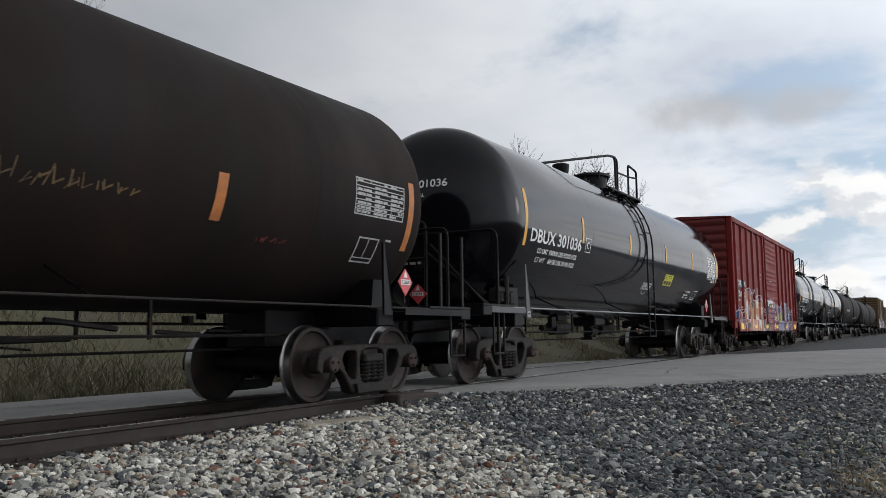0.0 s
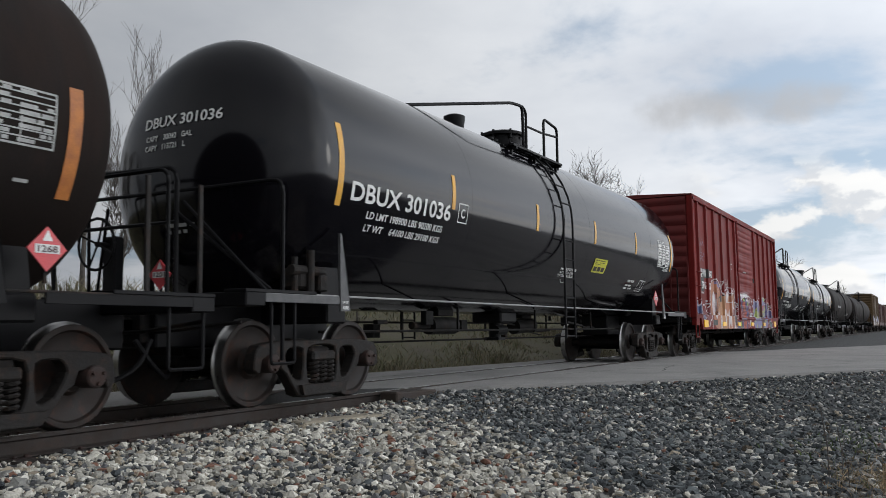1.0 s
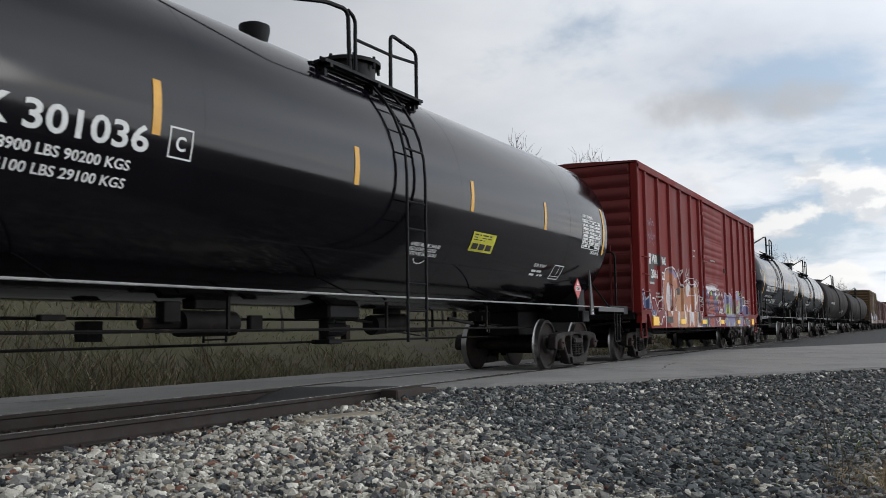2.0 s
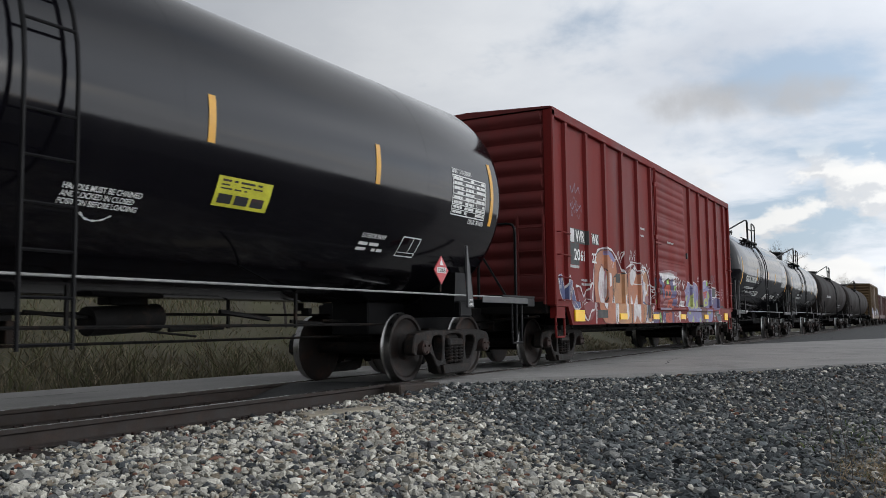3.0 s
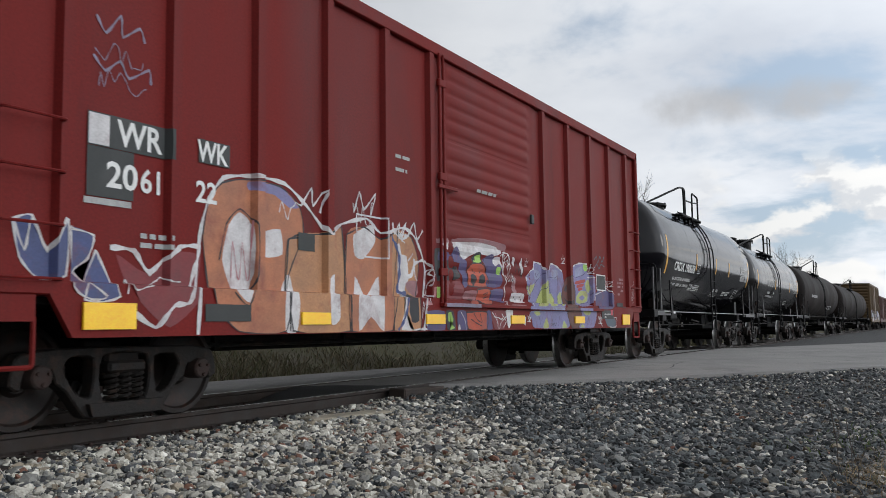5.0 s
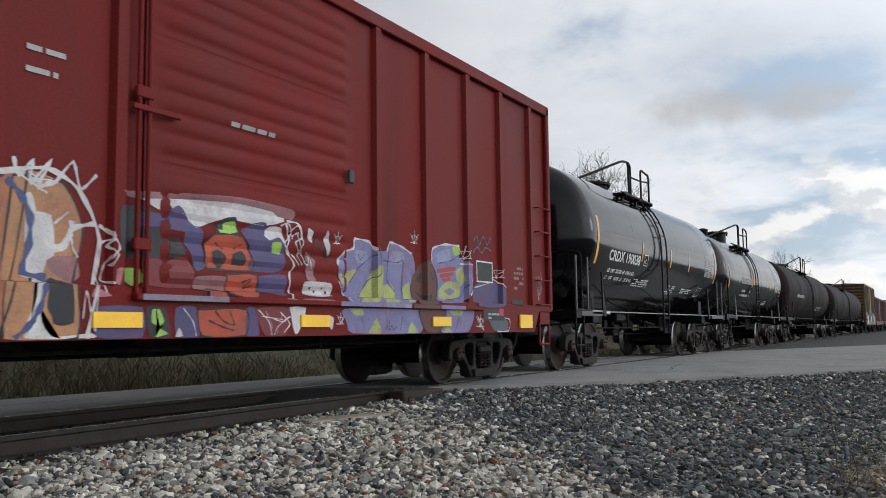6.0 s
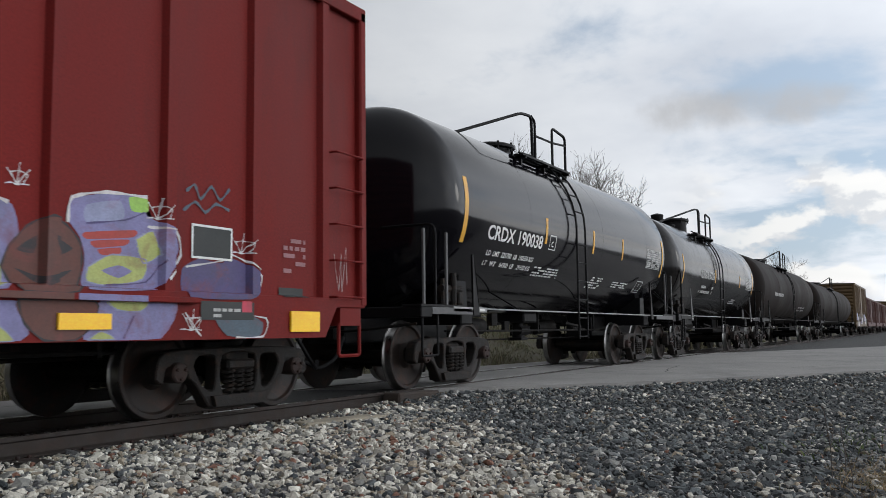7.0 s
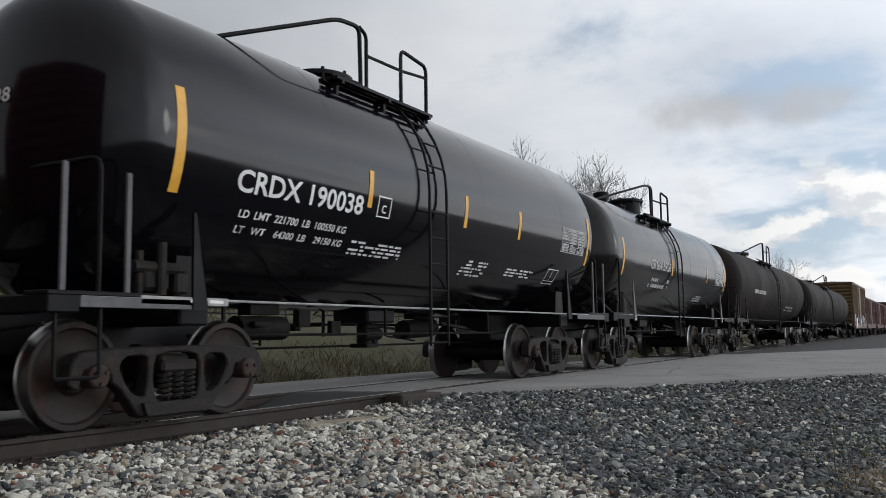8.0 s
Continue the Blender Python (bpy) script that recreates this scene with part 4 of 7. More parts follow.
def stroke_bm(pts, w):
    bm = bmesh.new()
    P = [Vector(p) for p in pts]
    fine = []
    for i in range(len(P) - 1):
        p0, p1, p2, p3 = P[max(i - 1, 0)], P[i], P[i + 1], P[min(i + 2, len(P) - 1)]
        for s in range(4):
            u = s / 4
            c = 0.5 * (2 * p1 + (p2 - p0) * u + (2 * p0 - 5 * p1 + 4 * p2 - p3) * u * u + (3 * p1 - p0 - 3 * p2 + p3) * u**3)
            fine.append(p1.lerp(p2, u).lerp(c, 0.6))
    fine.append(P[-1])
    prev = None
    for i, p in enumerate(fine):
        d = (fine[min(i + 1, len(fine) - 1)] - fine[max(i - 1, 0)]).normalized()
        k = w / 2 * (0.75 + 0.35 * math.sin(i * 1.7))
        n = Vector((-d.y, d.x)) * k
        lift = -0.00002 * i
        pair = [bm.verts.new((p.x + n.x, lift, p.y + n.y)), bm.verts.new((p.x - n.x, lift, p.y - n.y))]
        if prev:
            bm.faces.new((prev[0], prev[1], pair[1], pair[0]))
        prev = pair
    return bm


def wrap(car, bm, name, material, u, deg, x0, R, zc, lift=0.005, label=""):
    """lay flat work on the near flank of a tank: its origin at u along the train and deg round the shell"""
    cut_z(bm, 0.07)
    for v in bm.verts:
        v.co = on_tank(R, zc, u - x0 + v.co.x, radians(deg) * R + v.co.z, lift)
    return part(name, bm, material, car, label)


def on_head(car, bm, name, material, yc, z, x0, xa, R, zc, lift=0.012):
    """lay flat work on the leading head, reading towards -y"""
    cut_z(bm, 0.06)
    d = R * 0.46
    for v in bm.verts:
        y, zz = yc - v.co.x, z + v.co.z
        r2 = min(0.98, (y * y + (zz - zc) ** 2) / (R * R))
        v.co = Vector((xa - x0 - d * math.sqrt(1 - r2) - lift, y, zz))
    return part(name, bm, material, car)


def strip(car, u, w, a0, a1, x0, R, zc, material="strip_yellow"):
    bm = bmesh.new()
    patch(bm, R, zc, u - x0 - w / 2, u - x0 + w / 2, a0, a1, 0.005, 8)
    part("reflective_strip", bm, material, car)


def stencil_table(car, u0, u1, a0, a1, x0, R, zc, seed, material="white"):
    h = radians(a1 - a0) * R
    w = u1 - u0
    wrap(car, frame_bm(0, w, 0, h, 0.016, (0.14, 0.26, 0.4, 0.52, 0.64, 0.76, 0.88)), "data_table", material, u0, a0, x0, R, zc)
    for k in range(3):
        wrap(car, bars_bm(0.04 + k * w / 3, w * (k + 1) / 3 - 0.03, h * 0.03, h * 0.98, 8, seed + k, 0.85, 0.05), "stencilled_line", material, u0, a0, x0, R, zc)
    for f in (0.45, 0.72):
        wrap(car, quad_bm(w * f, w * f + 0.01, 0.02, h * 0.5), "data_line", material, u0, a0, x0, R, zc)


def placard(car, c, size, number, face="y"):
    """red diamond with its white number panel, on a thin plate in a holder"""
    bm = bmesh.new()
    s = size / 2
    slab(bm, [(-s, 0), (0, -s), (s, 0), (0, s)], 0.0, 0.012)
    pl = part("placard", bm, "placard_red", car, "red diamond placard with a white number panel")
    pl.matrix_basis = pose(*c, 0, 0, -90 if face == "x" else 0)
    bm = bmesh.new()
    slab(bm, [(-s * 0.62, -s * 0.2), (s * 0.62, -s * 0.2), (s * 0.62, s * 0.2), (-s * 0.62, s * 0.2)], -0.004, 0.0)
    part("number_panel", bm, "white", pl)
    bm = text_bm(number, s * 0.3, s * 1.0)
    for v in bm.verts:
        v.co += Vector((-s * 0.5, -0.007, -s * 0.15))
    part("placard_number", bm, "g_dark", pl)
    bm = bmesh.new()
    bm.faces.new([bm.verts.new(p) for p in ((-s * 0.26, -0.003, s * 0.35), (s * 0.26, -0.003, s * 0.35), (0, -0.003, s * 0.85))])
    part("flame_mark", bm, "white", pl)
    bm = bmesh.new()
    slab(bm, [(-s * 0.08, -s * 1.5), (s * 0.08, -s * 1.5), (s * 0.08, s * 0.3), (-s * 0.08, s * 0.3)], 0.014, 0.03)
    part("placard_holder", bm, "under", pl)


# --- weathered lead car
X, R_, Z_ = 2.2, 1.42, 2.46
strip(car_a, 5.97, 0.13, -25.6, -7.2, X, R_, Z_, "strip_orange")
strip(car_a, 9.29, 0.12, -27, 8.3, X, R_, Z_, "strip_orange")
stencil_table(car_a, 8.08, 9.12, -12.7, 4.6, X, R_, Z_, 3, "dull_white")
wrap(car_a, frame_bm(0, 0.42, 0, 0.33, 0.02, (0.18,)), "stencil_frame", "dull_white", 8.3, -36, X, R_, Z_)
wrap(car_a, quad_bm(0.2, 0.215, 0.06, 0.32), "stencil_line", "dull_white", 8.3, -36, X, R_, Z_)
wrap(car_a, bars_bm(0, 0.25, 0, 0.05, 1, 9), "stencilled_line", "dull_white", 8.85, -24, X, R_, Z_)
M["scrawl"] = mat("faded_scrawl", (0.16, 0.10, 0.035), (0.07, 0.045, 0.025), rough=0.8, scale=9)


def scrawl(car, material, u, deg, w, h, n, seed, x0, R, zc):
    """loose brush strokes"""
    rnd = random.Random(seed)
    bm = bmesh.new()
    for i in range(n):
        a = w * i / n + rnd.uniform(-0.04, 0.04)
        f = 1 - 0.75 * i / n
        z0, z1 = -h * rnd.uniform(0.05, 0.4) * f, h * rnd.uniform(0.1, 0.6) * f
        d = rnd.uniform(-0.03, 0.07)
        t = rnd.uniform(0.008, 0.02)
        bm.faces.new([bm.verts.new(p) for p in ((a, 0, z0), (a + t, 0, z0), (a + t + d, 0, z1), (a + d, 0, z1))])
        if i % 2:
            bm.faces.new([bm.verts.new(p) for p in ((a, 0, z0), (a + 0.09, 0, z0 + 0.05), (a + 0.09, 0, z0 + 0.05 + t), (a, 0, z0 + t))])
    wrap(car, bm, "graffiti", material, u, deg, x0, R, zc, label="faded ochre scrawl")


scrawl(car_a, "scrawl", 3.2, -20, 1.8, 0.34, 26, 5, X, R_, Z_)
scrawl(car_a, "g_maroon", 6.6, -31, 0.5, 0.08, 7, 6, X, R_, Z_)
placard(car_a, (9.02 - X, -1.49, 1.40), 0.33, "1268")

# --- long glossy car
X, R_, Z_ = 19.68, 1.56, 2.625
for u, a0, a1, w in ((12.65, -20.4, 13.7, 0.10), (15.23, -11, 6.2, 0.09), (18.13, -11.5, 4.4, 0.09), (20.96, -10.9, 5.0, 0.09), (23.63, -11.3, 5.8, 0.09), (26.6, -19.4, 14.2, 0.09)):
    strip(car_b, u, w, a0 + 2.7, a1 + 2.7, X, R_, Z_)
wrap(car_b, text_bm("DBUX 301036", 0.225, 2.3), "reporting_mark", "white", 12.87, -14.5, X, R_, Z_)
wrap(car_b, text_bm("LD LMT 198900 LBS 90200 KGS", 0.09, 1.78), "load_limit", "white", 13.25, -20.8, X, R_, Z_)
wrap(car_b, text_bm("LT WT    64100 LBS 29100 KGS", 0.09, 1.76), "light_weight", "white", 13.27, -26.4, X, R_, Z_)
wrap(car_b, frame_bm(0, 0.27, 0, 0.27, 0.016), "stencil_frame", "white", 15.38, -14.2, X, R_, Z_)
wrap(car_b, text_bm("C", 0.13, 0.11), "stencil_letter", "white", 15.46, -11.7, X, R_, Z_)
on_head(car_b, text_bm("DBUX 301036", 0.13, 1.17), "head_mark", "white", 0.60, 3.07, X, 12.50, R_, Z_)
on_head(car_b, text_bm("CAPY    30042   GAL", 0.065, 0.74), "head_capacity", "white", 0.55, 2.92, X, 12.50, R_, Z_)
on_head(car_b, text_bm("CAPY   113721   L", 0.065, 0.66), "head_capacity", "white", 0.56, 2.81, X, 12.50, R_, Z_)
on_head(car_b, bars_bm(0, 0.5, 0, 0.14, 2, 4), "head_stencil", "dull_white", 0.25, 1.85, X, 12.50, R_, Z_)
wrap(car_b, quad_bm(0, 0.74, 0, 0.29), "phone_sign", "sign_yellow", 21.13, -28.5, X, R_, Z_, 0.008, "yellow sign with dark bars of writing")
for z0, z1, sd, u1 in ((0.235, 0.27, 40, 0.6), (0.20, 0.225, 41, 0.66), (0.165, 0.19, 42, 0.4)):
    wrap(car_b, bars_bm(0.05, u1, z0, z1, 1, sd, 0.9), "sign_line", "g_dark", 21.13, -28.5, X, R_, Z_, 0.011)
for k in range(3):
    wrap(car_b, quad_bm(0.05 + 0.22 * k, 0.23 + 0.22 * k, 0.035, 0.125), "number_bar", "g_dark", 21.13, -28.5, X, R_, Z_, 0.011)
for body, dg, w in (("HANDLE MUST BE CHAINED", -30.2, 0.76), ("AND LOCKED IN CLOSED", -32.6, 0.70), ("POSITION BEFORE LOADING", -35.0, 0.76)):
    wrap(car_b, text_bm(body, 0.052, w), "stencilled_words", "white", 19.6, dg, X, R_, Z_)
wrap(car_b, stroke_bm([(0.0, 0.04), (0.07, -0.01), (0.15, -0.025), (0.23, -0.01), (0.3, 0.04)], 0.022), "arrow_mark", "white", 19.84, -38.5, X, R_, Z_)
wrap(car_b, text_bm("EXTERIOR PAINT", 0.06, 0.5), "stencilled_words", "white", 23.62, -32.2, X, R_, Z_)
wrap(car_b, bars_bm(0, 0.55, 0, 0.15, 2, 22), "stencil_block", "white", 23.62, -39.2, X, R_, Z_)
wrap(car_b, frame_bm(0, 0.44, 0, 0.29, 0.018, (0.2,)), "stencil_frame", "white", 24.48, -39.6, X, R_, Z_)
wrap(car_b, quad_bm(0.25, 0.264, 0.07, 0.28), "stencil_line", "white", 24.48, -39.6, X, R_, Z_)
stencil_table(car_b, 25.42, 26.4, -14.6, 5.5, X, R_, Z_, 13)
wrap(car_b, text_bm("DOT 111A100W1", 0.07, 0.55), "tank_class", "white", 25.42, 6.2, X, R_, Z_)
wrap(car_b, text_bm("DBUX 301036", 0.07, 0.46), "small_mark", "white", 25.95, -17.6, X, R_, Z_)
placard(car_b, (25.1 - X, -1.55, 1.465), 0.37, "1268")
placard(car_b, (11.13 - X, -0.45, 1.36), 0.3, "1201", "x")

# --- short glossy car
X, R_, Z_ = 51.1, 1.50, 2.58
for u, a0, a1, w in ((46.09, -22.2, 13.7, 0.11), (49.0, -13.7, 2.7, 0.085), (51.34, -13.7, 3.2, 0.085), (53.13, -14, 2.8, 0.085), (56.2, -22.3, 11.4, 0.09)):
    strip(car_d, u, w, a0, a1, X, R_, Z_)
wrap(car_d, text_bm("CRDX 190038", 0.225, 2.05), "reporting_mark", "white", 46.83, -17.8, X, R_, Z_)
wrap(car_d, text_bm("LD  LMT  221700  LB  100550 KG", 0.085, 1.72), "load_limit", "white", 46.96, -27.0, X, R_, Z_)
wrap(car_d, text_bm("LT   WT    64300  LB    29150 KG", 0.085, 1.72), "light_weight", "white", 46.98, -33.2, X, R_, Z_)
wrap(car_d, frame_bm(0, 0.28, 0, 0.25, 0.016), "stencil_frame", "white", 49.17, -17, X, R_, Z_)
wrap(car_d, text_bm("C", 0.1, 0.09), "stencil_letter", "white", 49.26, -15, X, R_, Z_)
wrap(car_d, bars_bm(0, 1.1, 0, 0.2, 4, 31, 0.85), "stencil_block", "white", 48.87, -36.5, X, R_, Z_)
wrap(car_d, bars_bm(0, 0.75, 0, 0.28, 5, 32, 0.75), "stencil_block", "white", 51.65, -41, X, R_, Z_)
wrap(car_d, bars_bm(0, 1.0, 0, 0.16, 3, 33, 0.75), "stencil_block", "white", 53.1, -38, X, R_, Z_)
wrap(car_d, frame_bm(0, 0.45, 0, 0.3, 0.018, (0.2,)), "stencil_frame", "white", 54.68, -40, X, R_, Z_)
wrap(car_d, quad_bm(0.21, 0.225, 0.07, 0.28), "stencil_line", "white", 54.68, -40, X, R_, Z_)
stencil_table(car_d, 54.9, 56.0, -16, 0.5, X, R_, Z_, 17, "dull_white")
on_head(car_d, text_bm("CRDX 190038", 0.135, 1.2), "head_mark", "white", 0.88, 2.78, X, 45.95, R_, Z_)
for z, body, w in ((2.62, "GAL", 0.16), (2.49, "L", 0.045)):
    on_head(car_d, bars_bm(0, 0.62, 0, 0.07, 1, 34, 0.85, 0.05), "head_stencil", "dull_white", 0.66, z, X, 45.95, R_, Z_)
    on_head(car_d, text_bm(body, 0.06, w), "head_capacity", "white", 0.0, z + 0.01, X, 45.95, R_, Z_)
on_head(car_d, bars_bm(0, 0.5, 0, 0.14, 3, 35), "head_stencil", "dull_white", 0.35, 1.75, X, 45.95, R_, Z_)
bm = bmesh.new()
box(bm, (46.2 - X, -1.475, 1.075), (1.0, 0.02, 0.07), bevel=0.004)
part("name_plate", bm, "alu", car_d, "pale plate with a line of dark writing")
bm = bars_bm(0, 0.55, 0, 0.05, 1, 36, 0.95)
for v in bm.verts:
    v.co += Vector((46.1 - X, -1.487, 1.05))
part("plate_line", bm, "white", car_d)

# --- next tank cars
X, R_, Z_ = 63.6, 1.42, 2.46
wrap(car_e, text_bm("CRGX 5726", 0.23, 1.75), "reporting_mark", "dull_white", 60.6, -10, X, R_, Z_)
wrap(car_e, bars_bm(0, 1.7, 0, 0.3, 2, 51, 0.8), "stencil_block", "dull_white", 60.7, -29, X, R_, Z_)
for u in (58.6, 62.5, 66.3, 68.7):
    strip(car_e, u, 0.09, -20 if u in (58.6, 68.7) else -13, 12 if u in (58.6, 68.7) else 3, X, R_, Z_)
stencil_table(car_e, 67.4, 68.5, -14, 3, X, R_, Z_, 23, "dull_white")
wrap(car_e, bars_bm(0, 0.9, 0, 0.2, 3, 52, 0.8), "stencil_block", "dull_white", 65.4, -38, X, R_, Z_)
X, R_, Z_ = 79.5, 1.42, 2.40
wrap(car_f, bars_bm(0, 2.6, 0, 0.25, 1, 53, 0.8), "stencil_block", "dull_white", 73.8, -14, X, R_, Z_)
wrap(car_f, bars_bm(0, 2.4, 0, 0.3, 2, 54, 0.7), "stencil_block", "dull_white", 82.0, -36, X, R_, Z_)

# --- boxcar: what is painted on its ribbed side follows posts, sill and door
BX, BW, BZ0, BZ1 = 36.1, 1.61, 0.73, 4.43


def side_depth(x, z):
    if z < BZ0 + 0.411:
        return BW - 0.004
    if 35.04 < x < 37.98 and z > BZ0 + 0.415:
        za, zb = BZ0 + 0.36, BZ1 - 0.12
        f = ((z - za) / (zb - za) * 3.0) % 1.0
        ph = f * 6.0 - 0.5
        amp = 0.03 * max(0.0, math.sin((ph % 1.0) * math.pi)) ** 0.8 if 0 < ph < 5 and 35.28 < x < 37.74 else 0.0
        return BW - 0.055 + amp
    d = min(abs(x - p) for p in POSTS)
    top, low = BW - 0.012, BW - 0.075
    return top if d <= 0.053 else low if d >= 0.085 else top + (low - top) * (d - 0.053) / 0.032


COAT = [0]


def paint_side(bm, name, material, layer=0, label=""):
    """bm lies in x, z of the whole train; lay it on the boxcar's near side"""
    def cut(co, no):
        bmesh.ops.bisect_plane(bm, geom=list(bm.verts) + list(bm.edges) + list(bm.faces), plane_co=co, plane_no=no)
    for v in bm.verts:
        v.co.z = max(v.co.z, 0.737)
    lo, hi = min(v.co.x for v in bm.verts), max(v.co.x for v in bm.verts)
    zl, zh = min(v.co.z for v in bm.verts), max(v.co.z for v in bm.verts)
    for p in POSTS:
        for dx in (-0.085, -0.053, 0.053, 0.085):
            if lo < p + dx < hi:
                cut((p + dx, 0, 0), (1, 0, 0))
    for x in (35.035, 35.045, 37.975, 37.985, 35.28, 37.74):
        if lo < x < hi:
            cut((x, 0, 0), (1, 0, 0))
    for z in (BZ0 + 0.405, BZ0 + 0.418):
        if zl < z < zh:
            cut((0, 0, z), (0, 0, 1))
    if hi > 35.0 and lo < 38.0:
        z = BZ0 + 0.45
        while z < zh:
            if z > zl:
                cut((0, 0, z), (0, 0, 1))
            z += 0.05
    bmesh.ops.triangulate(bm, faces=list(bm.faces))
    COAT[0] += 1
    for v in bm.verts:
        v.co = Vector((v.co.x - BX, v.co.y - (side_depth(v.co.x, v.co.z) + 0.003 + 0.00003 * COAT[0]), v.co.z))
    return part(name, bm, material, car_c, label)


FILLS = []
STROKES = []
FILLS.append(("g_blue", 0, [(29.09, 1.56), (29.24, 1.6), (29.37, 1.37), (29.49, 1.59), (29.48, 1.18), (29.29, 1.16), (29.15, 1.3)]))
FILLS.append(("g_blue", 0, [(29.51, 1.54), (29.76, 1.5), (29.71, 1.32), (29.58, 1.21), (29.84, 1.04), (29.71, 1.01), (29.55, 1.1)]))
FILLS.append(("g_blue", 0, [(29.78, 1.39), (29.96, 1.04), (29.64, 1.01)]))
FILLS.append(("g_maroon", 0, [(29.97, 1.37), (30.26, 1.24), (30.56, 1.43), (30.86, 1.41), (30.77, 1.01), (30.46, 0.8), (30.16, 1.0)]))
FILLS.append(("g_orange", 0, [(30.94, 1.89), (31.11, 2.09), (31.46, 2.17), (31.91, 2.16), (32.19, 2.01), (32.26, 1.73), (32.03, 1.3), (31.92, 0.76), (31.27, 0.76), (30.99, 1.01), (30.88, 1.57)]))
FILLS.append(("g_white", 1, [(31.2, 1.72), (31.34, 1.85), (31.5, 1.74), (31.5, 1.28), (31.41, 1.02), (31.24, 1.13), (31.12, 1.4)]))
FILLS.append(("g_white", 1, [(31.66, 1.69), (31.91, 1.74), (31.94, 1.5), (31.68, 1.46)]))
FILLS.append(("g_tan", 0, [(32.03, 1.66), (32.67, 1.78), (32.91, 1.85), (32.97, 0.75), (32.02, 0.76)]))
FILLS.append(("g_white", 1, [(31.92, 1.16), (32.04, 1.32), (32.13, 1.03), (32.08, 0.75), (31.91, 0.76)]))
FILLS.append(("g_white", 1, [(32.63, 1.29), (32.76, 1.33), (32.79, 0.89), (32.64, 0.82)]))
FILLS.append(("g_orange", 0, [(33.0, 1.79), (33.33, 1.9), (33.66, 1.79), (34.02, 1.92), (33.79, 0.745), (32.97, 0.75)]))
FILLS.append(("g_white", 1, [(33.13, 1.8), (33.49, 1.94), (33.55, 1.75), (33.31, 1.54), (33.15, 1.57)]))
FILLS.append(("g_white", 1, [(33.15, 1.34), (33.35, 1.12), (33.61, 1.36), (33.62, 0.745), (33.36, 0.9), (33.13, 0.75)]))
FILLS.append(("g_tan", 0, [(33.91, 1.88), (34.31, 1.88), (34.49, 1.56), (34.41, 1.15), (34.41, 0.745), (33.83, 0.745)]))
FILLS.append(("g_white", 1, [(34.02, 1.62), (34.22, 1.63), (34.25, 1.34), (34.04, 1.28)]))
FILLS.append(("g_lav", 1, [(31.46, 2.15), (31.91, 2.16), (32.19, 1.99), (32.04, 1.97), (31.81, 2.07), (31.46, 2.07)]))
FILLS.append(("g_dark", 1, [(34.17, 1.14), (34.36, 1.15), (34.38, 0.86), (34.21, 0.85)]))
FILLS.append(("g_white", 0, [(34.05, 1.43), (34.17, 1.39), (34.15, 1.14), (34.09, 0.93), (33.99, 0.82), (34.08, 1.06)]))
FILLS.append(("g_white", 0, [(34.0, 1.8), (34.04, 1.73), (34.09, 1.62), (34.15, 1.46), (34.23, 1.39), (34.32, 1.41), (34.37, 1.5), (34.4, 1.57), (34.36, 1.4), (34.23, 1.35), (34.18, 1.26), (34.15, 1.18), (34.0, 1.18), (34.04, 1.37), (34.07, 1.53)]))
FILLS.append(("g_white", 0, [(33.99, 0.75), (34.07, 0.86), (34.14, 1.1), (34.11, 0.9), (34.2, 0.76), (34.53, 0.78), (34.56, 0.745)]))
FILLS.append(("g_haze", 0, [(34.19, 1.3), (34.28, 1.34), (34.44, 1.34), (34.47, 1.2), (34.38, 1.15), (34.22, 1.23)]))
FILLS.append(("g_dark", 2, [(34.18, 1.14), (34.23, 1.18), (34.34, 1.13), (34.37, 0.99), (34.33, 0.86), (34.24, 0.86), (34.16, 0.96)]))
FILLS.append(("g_white", 0, [(35.01, 1.87), (35.46, 1.9), (36.07, 1.94), (36.7, 1.91), (36.74, 1.84), (36.45, 1.77), (35.93, 1.78), (35.59, 1.67), (35.46, 1.77), (35.21, 1.78)]))
FILLS.append(("g_haze", 0, [(34.81, 1.89), (35.45, 1.95), (36.14, 2.0), (36.87, 1.97), (36.87, 1.87), (36.07, 1.92), (35.46, 1.9), (34.98, 1.85)]))
FILLS.append(("g_dark", 1, [(34.79, 1.76), (35.05, 1.79), (35.21, 1.74), (35.28, 1.47), (35.22, 1.39), (34.85, 1.37), (34.78, 1.52)]))
FILLS.append(("g_dark", 2, [(35.1, 1.54), (35.4, 1.57), (35.47, 1.43), (35.22, 1.38), (35.09, 1.41)]))
FILLS.append(("g_purple", 1, [(34.99, 1.74), (35.27, 1.75), (35.31, 1.66), (34.98, 1.63)]))
FILLS.append(("g_purple", 1, [(35.25, 1.64), (35.28, 1.77), (35.39, 1.84), (35.49, 1.75), (35.54, 1.65), (35.51, 1.62)]))
FILLS.append(("g_purple", 1, [(35.47, 1.67), (35.59, 1.71), (35.67, 1.64), (35.66, 1.5), (35.72, 1.35), (35.6, 1.3), (35.53, 1.44), (35.46, 1.53)]))
FILLS.append(("g_maroon", 1, [(35.06, 1.36), (35.47, 1.41), (35.57, 1.3), (35.55, 1.15), (35.11, 1.16)]))
FILLS.append(("g_haze", 2, [(35.59, 1.25), (35.94, 1.27), (35.94, 1.14), (35.6, 1.14)]))
FILLS.append(("g_orange2", 1, [(35.7, 1.55), (35.83, 1.64), (36.15, 1.64), (36.27, 1.49), (36.3, 1.34), (35.74, 1.33), (35.69, 1.45)]))
FILLS.append(("g_orange2", 1, [(35.96, 1.29), (36.35, 1.3), (36.35, 1.09), (35.98, 1.12)]))
